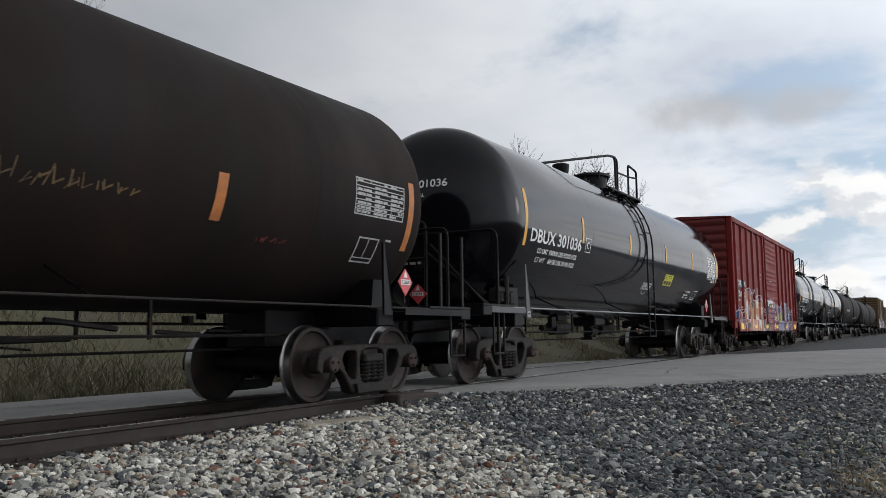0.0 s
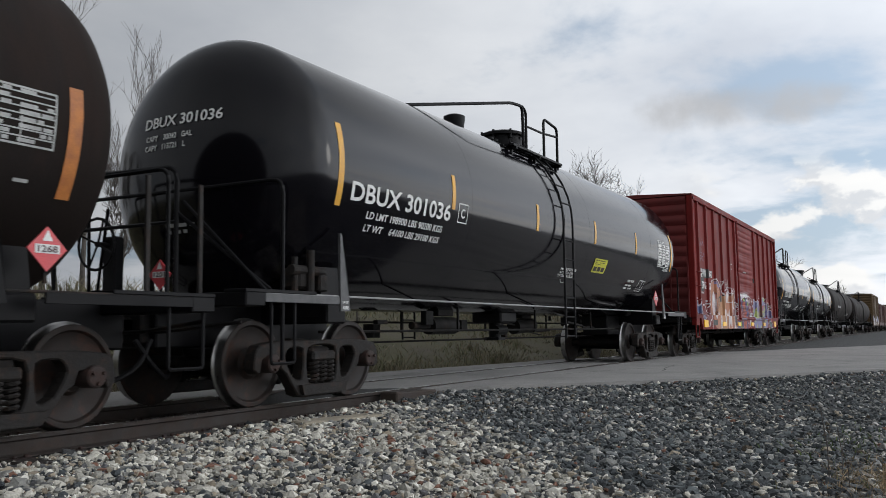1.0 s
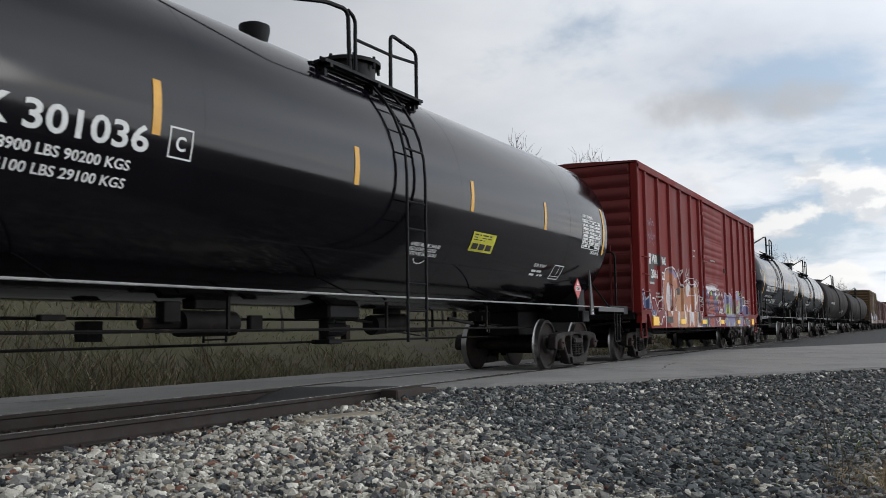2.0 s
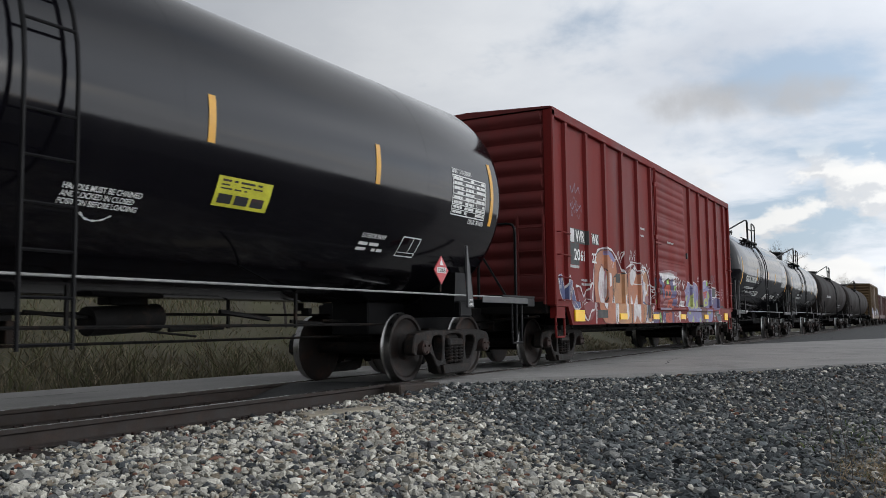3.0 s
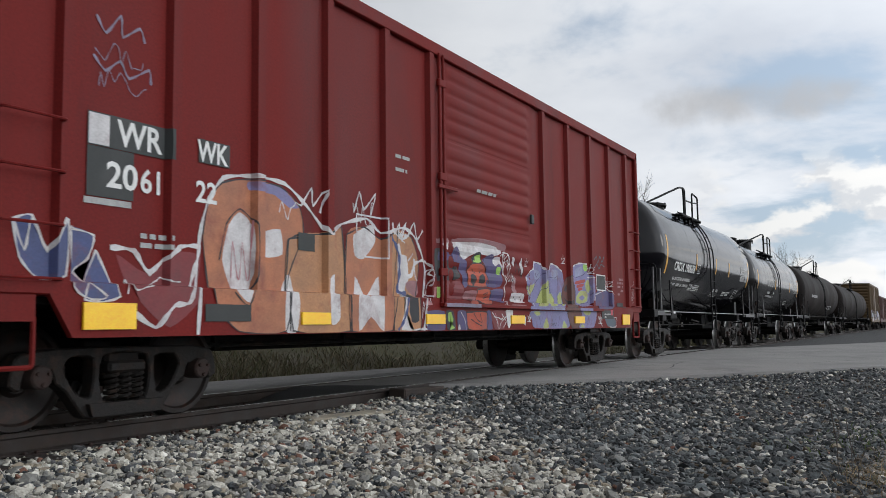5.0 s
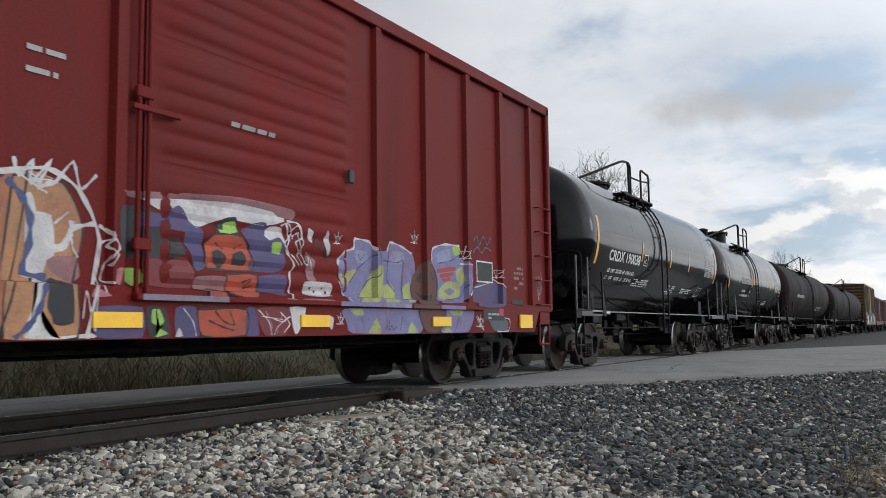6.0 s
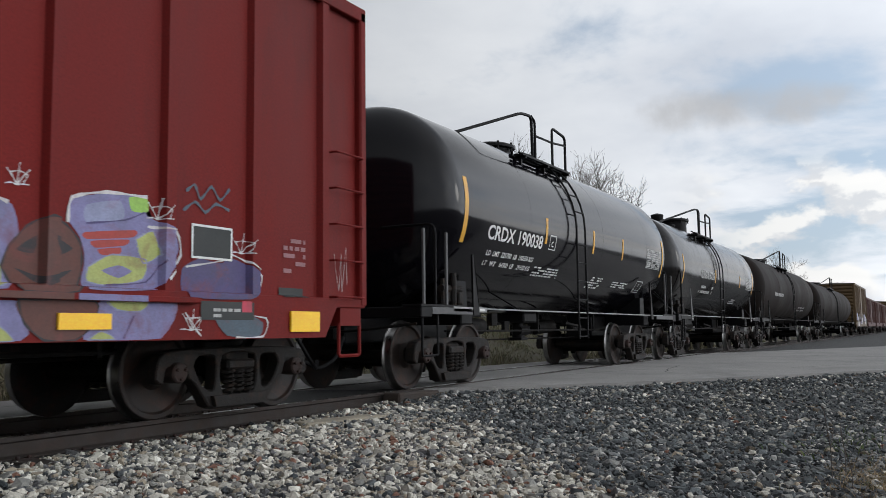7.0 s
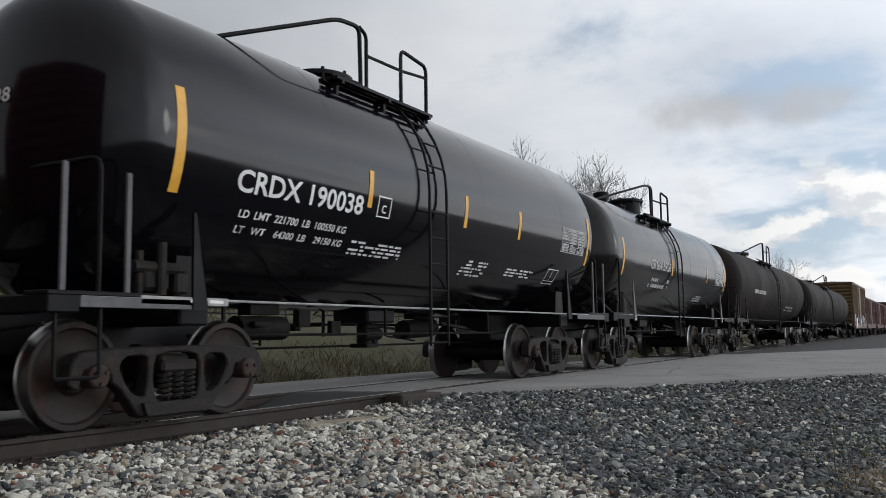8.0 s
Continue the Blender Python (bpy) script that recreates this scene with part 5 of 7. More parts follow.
FILLS.append(("g_orange2", 1, [(35.73, 1.15), (35.94, 1.13), (35.94, 1.06), (35.75, 1.05)]))
FILLS.append(("g_dark", 3, [(35.77, 1.47), (35.86, 1.5), (35.95, 1.44), (35.92, 1.34), (35.82, 1.34)]))
FILLS.append(("g_dark", 3, [(36.03, 1.47), (36.16, 1.51), (36.21, 1.42), (36.15, 1.35), (36.03, 1.37)]))
FILLS.append(("g_dark", 2, [(35.82, 1.69), (35.91, 1.78), (36.07, 1.81), (36.12, 1.67), (36.07, 1.65), (35.86, 1.64)]))
FILLS.append(("g_lime", 3, [(35.86, 1.69), (35.94, 1.75), (36.06, 1.77), (36.1, 1.68), (35.89, 1.64)]))
FILLS.append(("g_purple", 1, [(36.15, 1.69), (36.31, 1.78), (36.48, 1.8), (36.52, 1.61), (36.61, 1.69), (36.74, 1.69), (36.74, 1.36), (36.26, 1.34), (36.28, 1.54)]))
FILLS.append(("g_purple", 1, [(36.38, 1.29), (36.77, 1.32), (36.75, 1.12), (36.38, 1.16)]))
FILLS.append(("g_lime", 2, [(36.57, 1.62), (36.7, 1.63), (36.7, 1.52), (36.58, 1.53)]))
FILLS.append(("g_white", 2, [(36.45, 1.69), (36.53, 1.77), (36.7, 1.77), (36.77, 1.58), (36.68, 1.68), (36.53, 1.64)]))
FILLS.append(("g_lime", 2, [(34.84, 1.26), (34.89, 1.29), (35.03, 1.29), (35.04, 1.25), (35.04, 1.18), (34.97, 1.14), (34.86, 1.2)]))
FILLS.append(("g_pink", 2, [(34.75, 1.17), (34.76, 1.27), (34.82, 1.28), (34.79, 1.15)]))
FILLS.append(("g_pink", 1, [(34.53, 1.05), (34.56, 1.12), (34.63, 1.1), (34.71, 1.06)]))
FILLS.append(("g_purple", 0, [(34.55, 0.97), (35.0, 0.98), (35.01, 0.745), (34.58, 0.75)]))
FILLS.append(("g_dark", 1, [(35.04, 0.98), (35.23, 0.98), (35.3, 0.745), (35.08, 0.745)]))
FILLS.append(("g_lime", 2, [(35.1, 0.96), (35.17, 0.97), (35.2, 0.93), (35.23, 0.87), (35.18, 0.82), (35.27, 0.77), (35.14, 0.745), (35.19, 0.82), (35.1, 0.86)]))
FILLS.append(("g_purple", 1, [(35.35, 0.98), (35.57, 0.99), (35.62, 0.745), (35.36, 0.745)]))
FILLS.append(("g_white", 2, [(35.35, 0.745), (35.39, 0.82), (35.43, 0.75)]))
FILLS.append(("g_orange2", 0, [(35.59, 0.97), (36.19, 0.98), (36.18, 0.745), (35.65, 0.745)]))
FILLS.append(("g_purple", 0, [(36.2, 0.99), (36.31, 0.99), (36.37, 0.745), (36.19, 0.745)]))
FILLS.append(("g_maroon", 0, [(36.32, 0.99), (36.8, 1.0), (36.75, 0.745), (36.45, 0.745)]))
FILLS.append(("g_white", 1, [(36.8, 1.01), (37.05, 1.01), (36.99, 0.84), (36.91, 0.75), (36.86, 0.87)]))
STROKES.append(("g_white", 0.025, [(29.09, 1.57), (29.19, 1.35), (29.24, 1.58), (29.37, 1.35), (29.48, 1.6)]))
STROKES.append(("g_white", 0.05, [(29.91, 1.42), (30.14, 1.41), (30.3, 1.24), (30.56, 1.46), (30.84, 1.49), (30.77, 1.25), (30.68, 1.01), (30.51, 0.98), (30.31, 0.8), (30.02, 0.97)]))
STROKES.append(("g_white", 0.045, [(30.77, 0.73), (30.84, 1.57), (30.95, 1.92), (31.13, 2.14), (31.53, 2.21), (31.97, 2.2), (32.31, 2.02), (32.67, 1.76), (32.9, 1.89), (33.38, 2.0), (33.66, 1.86), (34.16, 1.97), (34.44, 1.85), (34.64, 1.48), (34.49, 0.74)]))
STROKES.append(("g_white", 0.03, [(32.22, 2.01), (32.39, 2.21), (32.41, 2.03), (32.6, 2.21), (32.53, 1.97)]))
STROKES.append(("g_white", 0.03, [(33.14, 2.06), (33.24, 2.28), (33.33, 2.1), (33.56, 2.3), (33.46, 2.05)]))
STROKES.append(("g_white", 0.03, [(34.25, 1.88), (34.39, 2.05), (34.46, 1.85), (34.6, 1.98)]))
STROKES.append(("g_dark", 0.02, [(31.98, 0.76), (32.02, 1.65), (32.67, 1.76), (32.91, 1.84), (33.0, 0.75)]))
STROKES.append(("g_dark", 0.018, [(31.08, 1.39), (31.17, 1.73), (31.34, 1.88), (31.53, 1.75), (31.53, 1.28), (31.4, 0.99), (31.21, 1.11)]))
STROKES.append(("g_ghost", 0.025, [(29.74, 3.21), (29.83, 3.09), (29.97, 3.27), (29.99, 3.1), (30.16, 3.22), (30.21, 3.11)]))
STROKES.append(("g_ghost", 0.025, [(29.72, 2.89), (29.83, 2.79), (29.97, 2.9), (30.06, 2.78), (30.26, 2.9), (30.28, 2.78)]))
STROKES.append(("g_white", 0.035, [(33.91, 2.01), (33.95, 1.88), (34.06, 2.01), (34.04, 1.84), (34.21, 2.03), (34.1, 1.82), (34.25, 1.88)]))
STROKES.append(("g_white", 0.05, [(34.17, 1.39), (34.33, 1.43), (34.39, 1.55), (34.6, 1.61)]))
STROKES.append(("g_white", 0.022, [(34.05, 1.86), (34.21, 1.89), (34.1, 1.81), (34.26, 1.88)]))
STROKES.append(("g_white", 0.022, [(34.03, 1.9), (34.1, 1.82), (34.18, 1.79)]))
STROKES.append(("g_white", 0.02, [(33.94, 1.91), (34.08, 1.83), (34.03, 1.92), (34.12, 1.87)]))
STROKES.append(("g_white", 0.05, [(34.03, 1.77), (34.12, 1.56), (34.2, 1.38), (34.31, 1.4), (34.38, 1.51), (34.39, 1.61)]))
STROKES.append(("g_white", 0.02, [(34.24, 1.57), (34.36, 1.67)]))
STROKES.append(("g_white", 0.02, [(34.39, 1.48), (34.41, 1.4), (34.45, 1.34)]))
STROKES.append(("g_blue", 0.06, [(33.86, 1.85), (33.97, 1.76), (34.05, 1.61), (34.05, 1.41), (34.0, 1.21), (34.19, 1.18)]))
STROKES.append(("g_blue", 0.05, [(34.15, 1.14), (34.11, 0.98), (34.02, 0.84), (33.91, 0.745)]))
STROKES.append(("g_white", 0.02, [(34.64, 1.37), (34.65, 1.46), (34.74, 1.5), (34.78, 1.43), (34.72, 1.36), (34.67, 1.27), (34.65, 1.18), (34.75, 1.16)]))
STROKES.append(("g_white", 0.02, [(34.69, 1.58), (34.73, 1.51), (34.7, 1.44), (34.77, 1.38), (34.71, 1.29)]))
STROKES.append(("g_white", 0.03, [(34.63, 1.6), (34.71, 1.55), (34.74, 1.52)]))
STROKES.append(("g_dark", 0.02, [(35.82, 1.56), (35.92, 1.51)]))
STROKES.append(("g_dark", 0.02, [(36.05, 1.52), (36.15, 1.57)]))
STROKES.append(("g_dark", 0.018, [(35.8, 0.96), (35.91, 0.87), (36.04, 0.84), (35.98, 0.96)]))
STROKES.append(("g_dark", 0.018, [(35.72, 0.88), (35.87, 0.83), (36.03, 0.79)]))
STROKES.append(("g_dark", 0.018, [(36.15, 1.22), (36.27, 1.26), (36.19, 1.17), (36.29, 1.2)]))
STROKES.append(("g_white", 0.03, [(36.76, 1.83), (36.82, 1.69), (36.78, 1.58), (36.89, 1.42), (36.82, 1.31), (36.85, 1.09)]))
STROKES.append(("g_white", 0.025, [(36.78, 1.85), (36.95, 1.84), (37.04, 1.71), (36.91, 1.65), (36.99, 1.54)]))
STROKES.append(("g_white", 0.02, [(36.87, 1.53), (36.96, 1.43)]))
STROKES.append(("g_white", 0.03, [(36.54, 1.06), (36.79, 1.08), (37.23, 1.06)]))
STROKES.append(("g_white", 0.014, [(36.35, 0.98), (36.5, 0.87), (36.54, 0.745)]))
STROKES.append(("g_pink", 0.012, [(36.45, 0.97), (36.54, 0.84), (36.53, 0.75)]))
STROKES.append(("g_white", 0.012, [(36.79, 0.92), (36.62, 0.82), (36.58, 0.745)]))
STROKES.append(("g_pink", 0.012, [(36.69, 0.94), (36.61, 0.76)]))
STROKES.append(("g_white", 0.012, [(36.4, 0.92), (36.7, 0.89)]))
STROKES.append(("g_white", 0.012, [(35.43, 0.98), (35.54, 0.87), (35.58, 0.745)]))
FILLS.append(("g_lav", 0, [(37.61, 1.52), (37.74, 1.61), (37.93, 1.66), (37.96, 1.77), (38.26, 1.76), (38.35, 1.67), (38.65, 1.7), (38.69, 1.79), (38.94, 1.77), (39.2, 1.69), (39.26, 1.47), (39.14, 1.1), (37.89, 1.07), (37.7, 1.19)]))
FILLS.append(("g_green", 1, [(37.64, 1.4), (37.88, 1.43), (38.0, 1.45), (37.84, 1.29), (37.75, 1.2), (37.67, 1.28)]))
FILLS.append(("g_green", 1, [(37.98, 1.08), (38.22, 1.33), (38.4, 1.52), (38.56, 1.43), (38.47, 1.25), (38.38, 1.1)]))
FILLS.append(("g_green", 1, [(38.51, 1.27), (38.68, 1.32), (38.8, 1.22), (38.79, 1.11), (38.51, 1.1)]))
FILLS.append(("g_green", 1, [(38.94, 1.27), (39.1, 1.35), (39.14, 1.14), (38.98, 1.11)]))
FILLS.append(("g_lilac", 1, [(38.0, 1.66), (38.21, 1.65), (38.24, 1.54), (38.04, 1.52)]))
FILLS.append(("g_lilac", 1, [(38.73, 1.7), (38.99, 1.7), (38.99, 1.57), (38.75, 1.55)]))
FILLS.append(("g_brown", 3, [(39.13, 1.25), (39.18, 1.39), (39.32, 1.55), (39.49, 1.64), (39.64, 1.59), (39.76, 1.47), (39.78, 1.31), (39.71, 1.1), (39.27, 1.09)]))
FILLS.append(("g_dark", 4, [(39.24, 1.38), (39.4, 1.49), (39.38, 1.36)]))
FILLS.append(("g_dark", 4, [(39.52, 1.5), (39.7, 1.42), (39.57, 1.36)]))
FILLS.append(("g_dark", 4, [(39.23, 1.25), (39.44, 1.2), (39.7, 1.26), (39.47, 1.13)]))
FILLS.append(("g_lav", 0, [(39.64, 1.65), (39.68, 1.79), (39.99, 1.87), (40.36, 1.89), (40.39, 1.74), (40.68, 1.65), (40.74, 1.48), (40.6, 1.27), (40.46, 1.14), (39.8, 1.12), (39.81, 1.35), (39.76, 1.51)]))
FILLS.append(("g_green", 1, [(39.83, 1.29), (40.05, 1.4), (40.39, 1.38), (40.36, 1.22), (40.05, 1.16), (39.83, 1.18)]))
FILLS.append(("g_lav", 2, [(39.96, 1.27), (40.12, 1.32), (40.25, 1.28), (40.12, 1.22)]))
FILLS.append(("g_green", 1, [(40.28, 1.54), (40.46, 1.62), (40.53, 1.43), (40.36, 1.35)]))
FILLS.append(("g_lime", 2, [(40.21, 1.87), (40.39, 1.88), (40.4, 1.77), (40.24, 1.76)]))
FILLS.append(("g_lilac", 1, [(39.81, 1.76), (40.12, 1.83), (40.16, 1.69), (39.81, 1.63)]))
FILLS.append(("g_red", 2, [(39.8, 1.55), (40.28, 1.61), (40.25, 1.55), (39.82, 1.5)]))
FILLS.append(("g_red", 2, [(39.86, 1.49), (40.21, 1.53), (40.18, 1.48), (39.9, 1.44)]))
FILLS.append(("g_red", 2, [(39.92, 1.43), (40.14, 1.46), (40.12, 1.4), (39.96, 1.39)]))
FILLS.append(("g_purple", 1, [(40.78, 1.33), (40.98, 1.43), (41.26, 1.4), (41.31, 1.47), (41.55, 1.42), (41.77, 1.31), (41.72, 1.17), (41.56, 1.09), (40.82, 1.09)]))
FILLS.append(("g_slate", 2, [(41.1, 0.93), (41.46, 0.97), (41.73, 0.88), (41.68, 0.75), (41.26, 0.76)]))
FILLS.append(("g_white", 1, [(37.06, 1.27), (37.49, 1.27), (37.5, 1.14), (37.08, 1.13)]))
FILLS.append(("g_haze", 1, [(37.03, 1.1), (37.52, 1.1), (37.5, 1.06), (37.01, 1.05)]))
FILLS.append(("g_dark", 3, [(37.13, 1.22), (37.16, 1.22), (37.15, 1.19), (37.13, 1.2)]))
FILLS.append(("g_dark", 3, [(37.22, 1.19), (37.25, 1.18), (37.24, 1.16), (37.22, 1.17)]))
FILLS.append(("g_dark", 3, [(37.33, 1.22), (37.35, 1.22), (37.35, 1.2), (37.33, 1.2)]))
FILLS.append(("g_dark", 3, [(37.41, 1.19), (37.44, 1.18), (37.44, 1.16), (37.41, 1.16)]))
FILLS.append(("g_haze", 1, [(37.08, 1.57), (37.23, 1.49), (37.18, 1.39), (37.24, 1.29), (37.1, 1.29)]))
FILLS.append(("g_white", 2, [(37.11, 1.81), (37.2, 1.78), (37.18, 1.67), (37.13, 1.69)]))
FILLS.append(("g_white", 2, [(37.38, 1.69), (37.44, 1.82), (37.49, 1.66), (37.45, 1.55)]))
FILLS.append(("g_white", 1, [(36.82, 0.96), (36.92, 0.98), (36.97, 0.82), (36.89, 0.75), (36.85, 0.82)]))
FILLS.append(("g_white", 1, [(37.43, 0.93), (37.51, 0.91), (37.48, 0.79), (37.43, 0.83)]))
FILLS.append(("g_lav", 0, [(37.7, 1.01), (39.2, 1.02), (39.27, 0.93), (39.25, 0.745), (37.85, 0.75), (37.74, 0.87)]))
FILLS.append(("g_brown", 2, [(39.22, 1.03), (39.86, 1.03), (39.83, 0.85), (39.69, 0.745), (39.43, 0.745), (39.27, 0.87)]))
FILLS.append(("g_lav", 0, [(39.91, 1.04), (40.67, 1.05), (40.5, 0.745), (39.76, 0.745)]))
FILLS.append(("g_green", 1, [(37.78, 1.01), (38.03, 1.01), (38.05, 0.95), (37.9, 0.94)]))
FILLS.append(("g_green", 1, [(38.14, 0.75), (38.31, 0.92), (38.4, 0.75)]))
FILLS.append(("g_green", 1, [(38.95, 0.745), (39.05, 0.87), (39.2, 0.745)]))
FILLS.append(("g_green", 1, [(39.96, 1.04), (40.36, 1.04), (40.28, 0.96), (40.05, 0.97)]))
FILLS.append(("g_green", 1, [(39.79, 0.745), (39.92, 0.81), (40.04, 0.745)]))
STROKES.append(("g_white", 0.032, [(37.6, 1.47), (37.72, 1.61), (37.93, 1.67), (37.96, 1.78), (38.26, 1.77), (38.35, 1.68)]))
STROKES.append(("g_white", 0.03, [(38.63, 1.69), (38.69, 1.8), (38.94, 1.77), (39.17, 1.7)]))
STROKES.append(("g_white", 0.03, [(39.65, 1.61), (39.68, 1.8), (39.99, 1.88), (40.39, 1.89)]))
STROKES.append(("g_white", 0.026, [(40.4, 1.65), (40.71, 1.64), (40.76, 1.44), (40.59, 1.23)]))
STROKES.append(("g_white", 0.02, [(40.82, 1.35), (41.26, 1.43), (41.33, 1.5), (41.57, 1.44), (41.79, 1.32), (41.74, 1.16)]))
STROKES.append(("g_white", 0.02, [(41.07, 0.97), (41.77, 0.92), (41.73, 0.75), (41.37, 0.745)]))
STROKES.append(("g_white", 0.014, [(37.62, 1.3), (37.7, 1.19), (37.89, 1.06)]))
STROKES.append(("g_purple", 0.016, [(37.84, 1.29), (38.04, 1.46), (38.35, 1.63)]))
STROKES.append(("g_purple", 0.016, [(38.39, 1.72), (38.42, 1.42), (38.22, 1.33), (37.98, 1.08)]))
STROKES.append(("g_purple", 0.016, [(38.67, 1.71), (38.62, 1.36), (38.8, 1.22)]))
STROKES.append(("g_purple", 0.016, [(38.99, 1.61), (38.94, 1.27), (38.99, 1.11)]))
STROKES.append(("g_purple", 0.016, [(38.54, 1.58), (38.84, 1.57), (38.96, 1.61)]))
STROKES.append(("g_purple", 0.016, [(39.81, 1.62), (40.17, 1.68), (40.36, 1.76)]))
STROKES.append(("g_purple", 0.016, [(39.99, 1.16), (40.39, 1.2), (40.56, 1.39)]))
STROKES.append(("g_purple", 0.016, [(38.05, 1.62), (38.08, 1.55), (38.17, 1.62)]))
STROKES.append(("g_purple", 0.016, [(38.01, 0.92), (38.06, 0.8)]))
STROKES.append(("g_purple", 0.016, [(38.55, 0.89), (38.57, 0.77)]))
STROKES.append(("g_purple", 0.016, [(38.84, 0.94), (38.8, 0.78)]))
STROKES.append(("g_purple", 0.016, [(40.22, 0.93), (40.12, 0.75)]))
STROKES.append(("g_white", 0.013, [(37.61, 1.69), (37.58, 1.75), (37.55, 1.79)]))
STROKES.append(("g_white", 0.013, [(37.61, 1.69), (37.61, 1.77), (37.62, 1.82)]))
STROKES.append(("g_white", 0.013, [(37.61, 1.69), (37.64, 1.75), (37.68, 1.79)]))
STROKES.append(("g_white", 0.013, [(37.61, 1.69), (37.64, 1.7), (37.67, 1.7)]))
STROKES.append(("g_white", 0.013, [(37.61, 1.69), (37.58, 1.7), (37.55, 1.69)]))
STROKES.append(("g_white", 0.011, [(37.57, 1.76), (37.61, 1.77), (37.66, 1.76), (37.65, 1.71)]))
STROKES.append(("g_white", 0.013, [(39.23, 1.83), (39.19, 1.89), (39.15, 1.94)]))
STROKES.append(("g_white", 0.013, [(39.23, 1.83), (39.24, 1.92), (39.25, 1.99)]))
STROKES.append(("g_white", 0.013, [(39.23, 1.83), (39.28, 1.9), (39.33, 1.95)]))
STROKES.append(("g_white", 0.013, [(39.23, 1.83), (39.27, 1.84), (39.32, 1.84)]))
STROKES.append(("g_white", 0.013, [(39.23, 1.83), (39.18, 1.84), (39.14, 1.83)]))
STROKES.append(("g_white", 0.011, [(39.17, 1.91), (39.24, 1.93), (39.31, 1.91), (39.28, 1.85)]))
STROKES.append(("g_white", 0.013, [(40.5, 1.72), (40.45, 1.79), (40.4, 1.85)]))
STROKES.append(("g_white", 0.013, [(40.5, 1.72), (40.52, 1.82), (40.53, 1.9)]))
STROKES.append(("g_white", 0.013, [(40.5, 1.72), (40.57, 1.79), (40.63, 1.85)]))
STROKES.append(("g_white", 0.013, [(40.5, 1.72), (40.56, 1.73), (40.62, 1.73)]))
STROKES.append(("g_white", 0.013, [(40.5, 1.72), (40.45, 1.73), (40.39, 1.72)]))
STROKES.append(("g_white", 0.011, [(40.43, 1.81), (40.52, 1.83), (40.6, 1.81), (40.58, 1.74)]))
STROKES.append(("g_white", 0.013, [(41.5, 1.51), (41.44, 1.59), (41.38, 1.65)]))
STROKES.append(("g_white", 0.013, [(41.5, 1.51), (41.52, 1.62), (41.54, 1.7)]))
STROKES.append(("g_white", 0.013, [(41.5, 1.51), (41.58, 1.59), (41.66, 1.65)]))
STROKES.append(("g_white", 0.013, [(41.5, 1.51), (41.57, 1.52), (41.64, 1.52)]))
STROKES.append(("g_white", 0.013, [(41.5, 1.51), (41.43, 1.52), (41.36, 1.51)]))
STROKES.append(("g_white", 0.011, [(41.42, 1.61), (41.52, 1.63), (41.62, 1.61), (41.58, 1.53)]))
STROKES.append(("g_white", 0.013, [(37.62, 0.85), (37.59, 0.9), (37.56, 0.94)]))
STROKES.append(("g_white", 0.013, [(37.62, 0.85), (37.62, 0.91), (37.63, 0.97)]))
STROKES.append(("g_white", 0.013, [(37.62, 0.85), (37.65, 0.89), (37.68, 0.93)]))
STROKES.append(("g_white", 0.013, [(37.62, 0.85), (37.65, 0.85), (37.68, 0.85)]))
STROKES.append(("g_white", 0.013, [(37.62, 0.85), (37.58, 0.85), (37.55, 0.85)]))
STROKES.append(("g_white", 0.011, [(37.58, 0.92), (37.62, 0.92), (37.67, 0.91), (37.65, 0.86)]))
STROKES.append(("g_white", 0.013, [(40.82, 0.81), (40.77, 0.89), (40.72, 0.95)]))
STROKES.append(("g_white", 0.013, [(40.82, 0.81), (40.84, 0.91), (40.85, 0.99)]))
STROKES.append(("g_white", 0.013, [(40.82, 0.81), (40.89, 0.88), (40.96, 0.93)]))
STROKES.append(("g_white", 0.013, [(40.82, 0.81), (40.88, 0.82), (40.94, 0.81)]))
STROKES.append(("g_white", 0.013, [(40.82, 0.81), (40.76, 0.82), (40.7, 0.82)]))
STROKES.append(("g_white", 0.011, [(40.75, 0.91), (40.84, 0.92), (40.93, 0.9), (40.9, 0.83)]))
STROKES.append(("g_slate", 0.03, [(40.81, 2.0), (40.91, 2.07), (40.98, 1.95), (41.11, 2.08), (41.22, 1.97), (41.34, 2.09)]))
STROKES.append(("g_slate", 0.03, [(40.78, 1.83), (40.92, 1.92), (41.04, 1.84), (41.17, 1.93), (41.34, 1.89)]))
STROKES.append(("g_white", 0.016, [(36.68, 1.79), (36.79, 1.83), (36.86, 1.73), (36.74, 1.63), (36.84, 1.53)]))
STROKES.append(("g_white", 0.016, [(36.83, 1.75), (36.95, 1.82), (37.04, 1.67), (36.95, 1.53), (37.01, 1.43)]))
STROKES.append(("g_white", 0.016, [(36.66, 0.96), (36.8, 0.85), (36.71, 0.77)]))
STROKES.append(("g_white", 0.016, [(36.56, 0.9), (36.69, 0.87), (36.81, 0.92)]))
STROKES.append(("g_white", 0.016, [(40.75, 0.96), (40.94, 0.76), (40.79, 0.9), (41.05, 0.93)]))
STROKES.append(("g_dark", 0.012, [(38.48, 0.78), (38.51, 0.83), (38.55, 0.78), (38.61, 0.83), (38.65, 0.78), (38.71, 0.83)]))


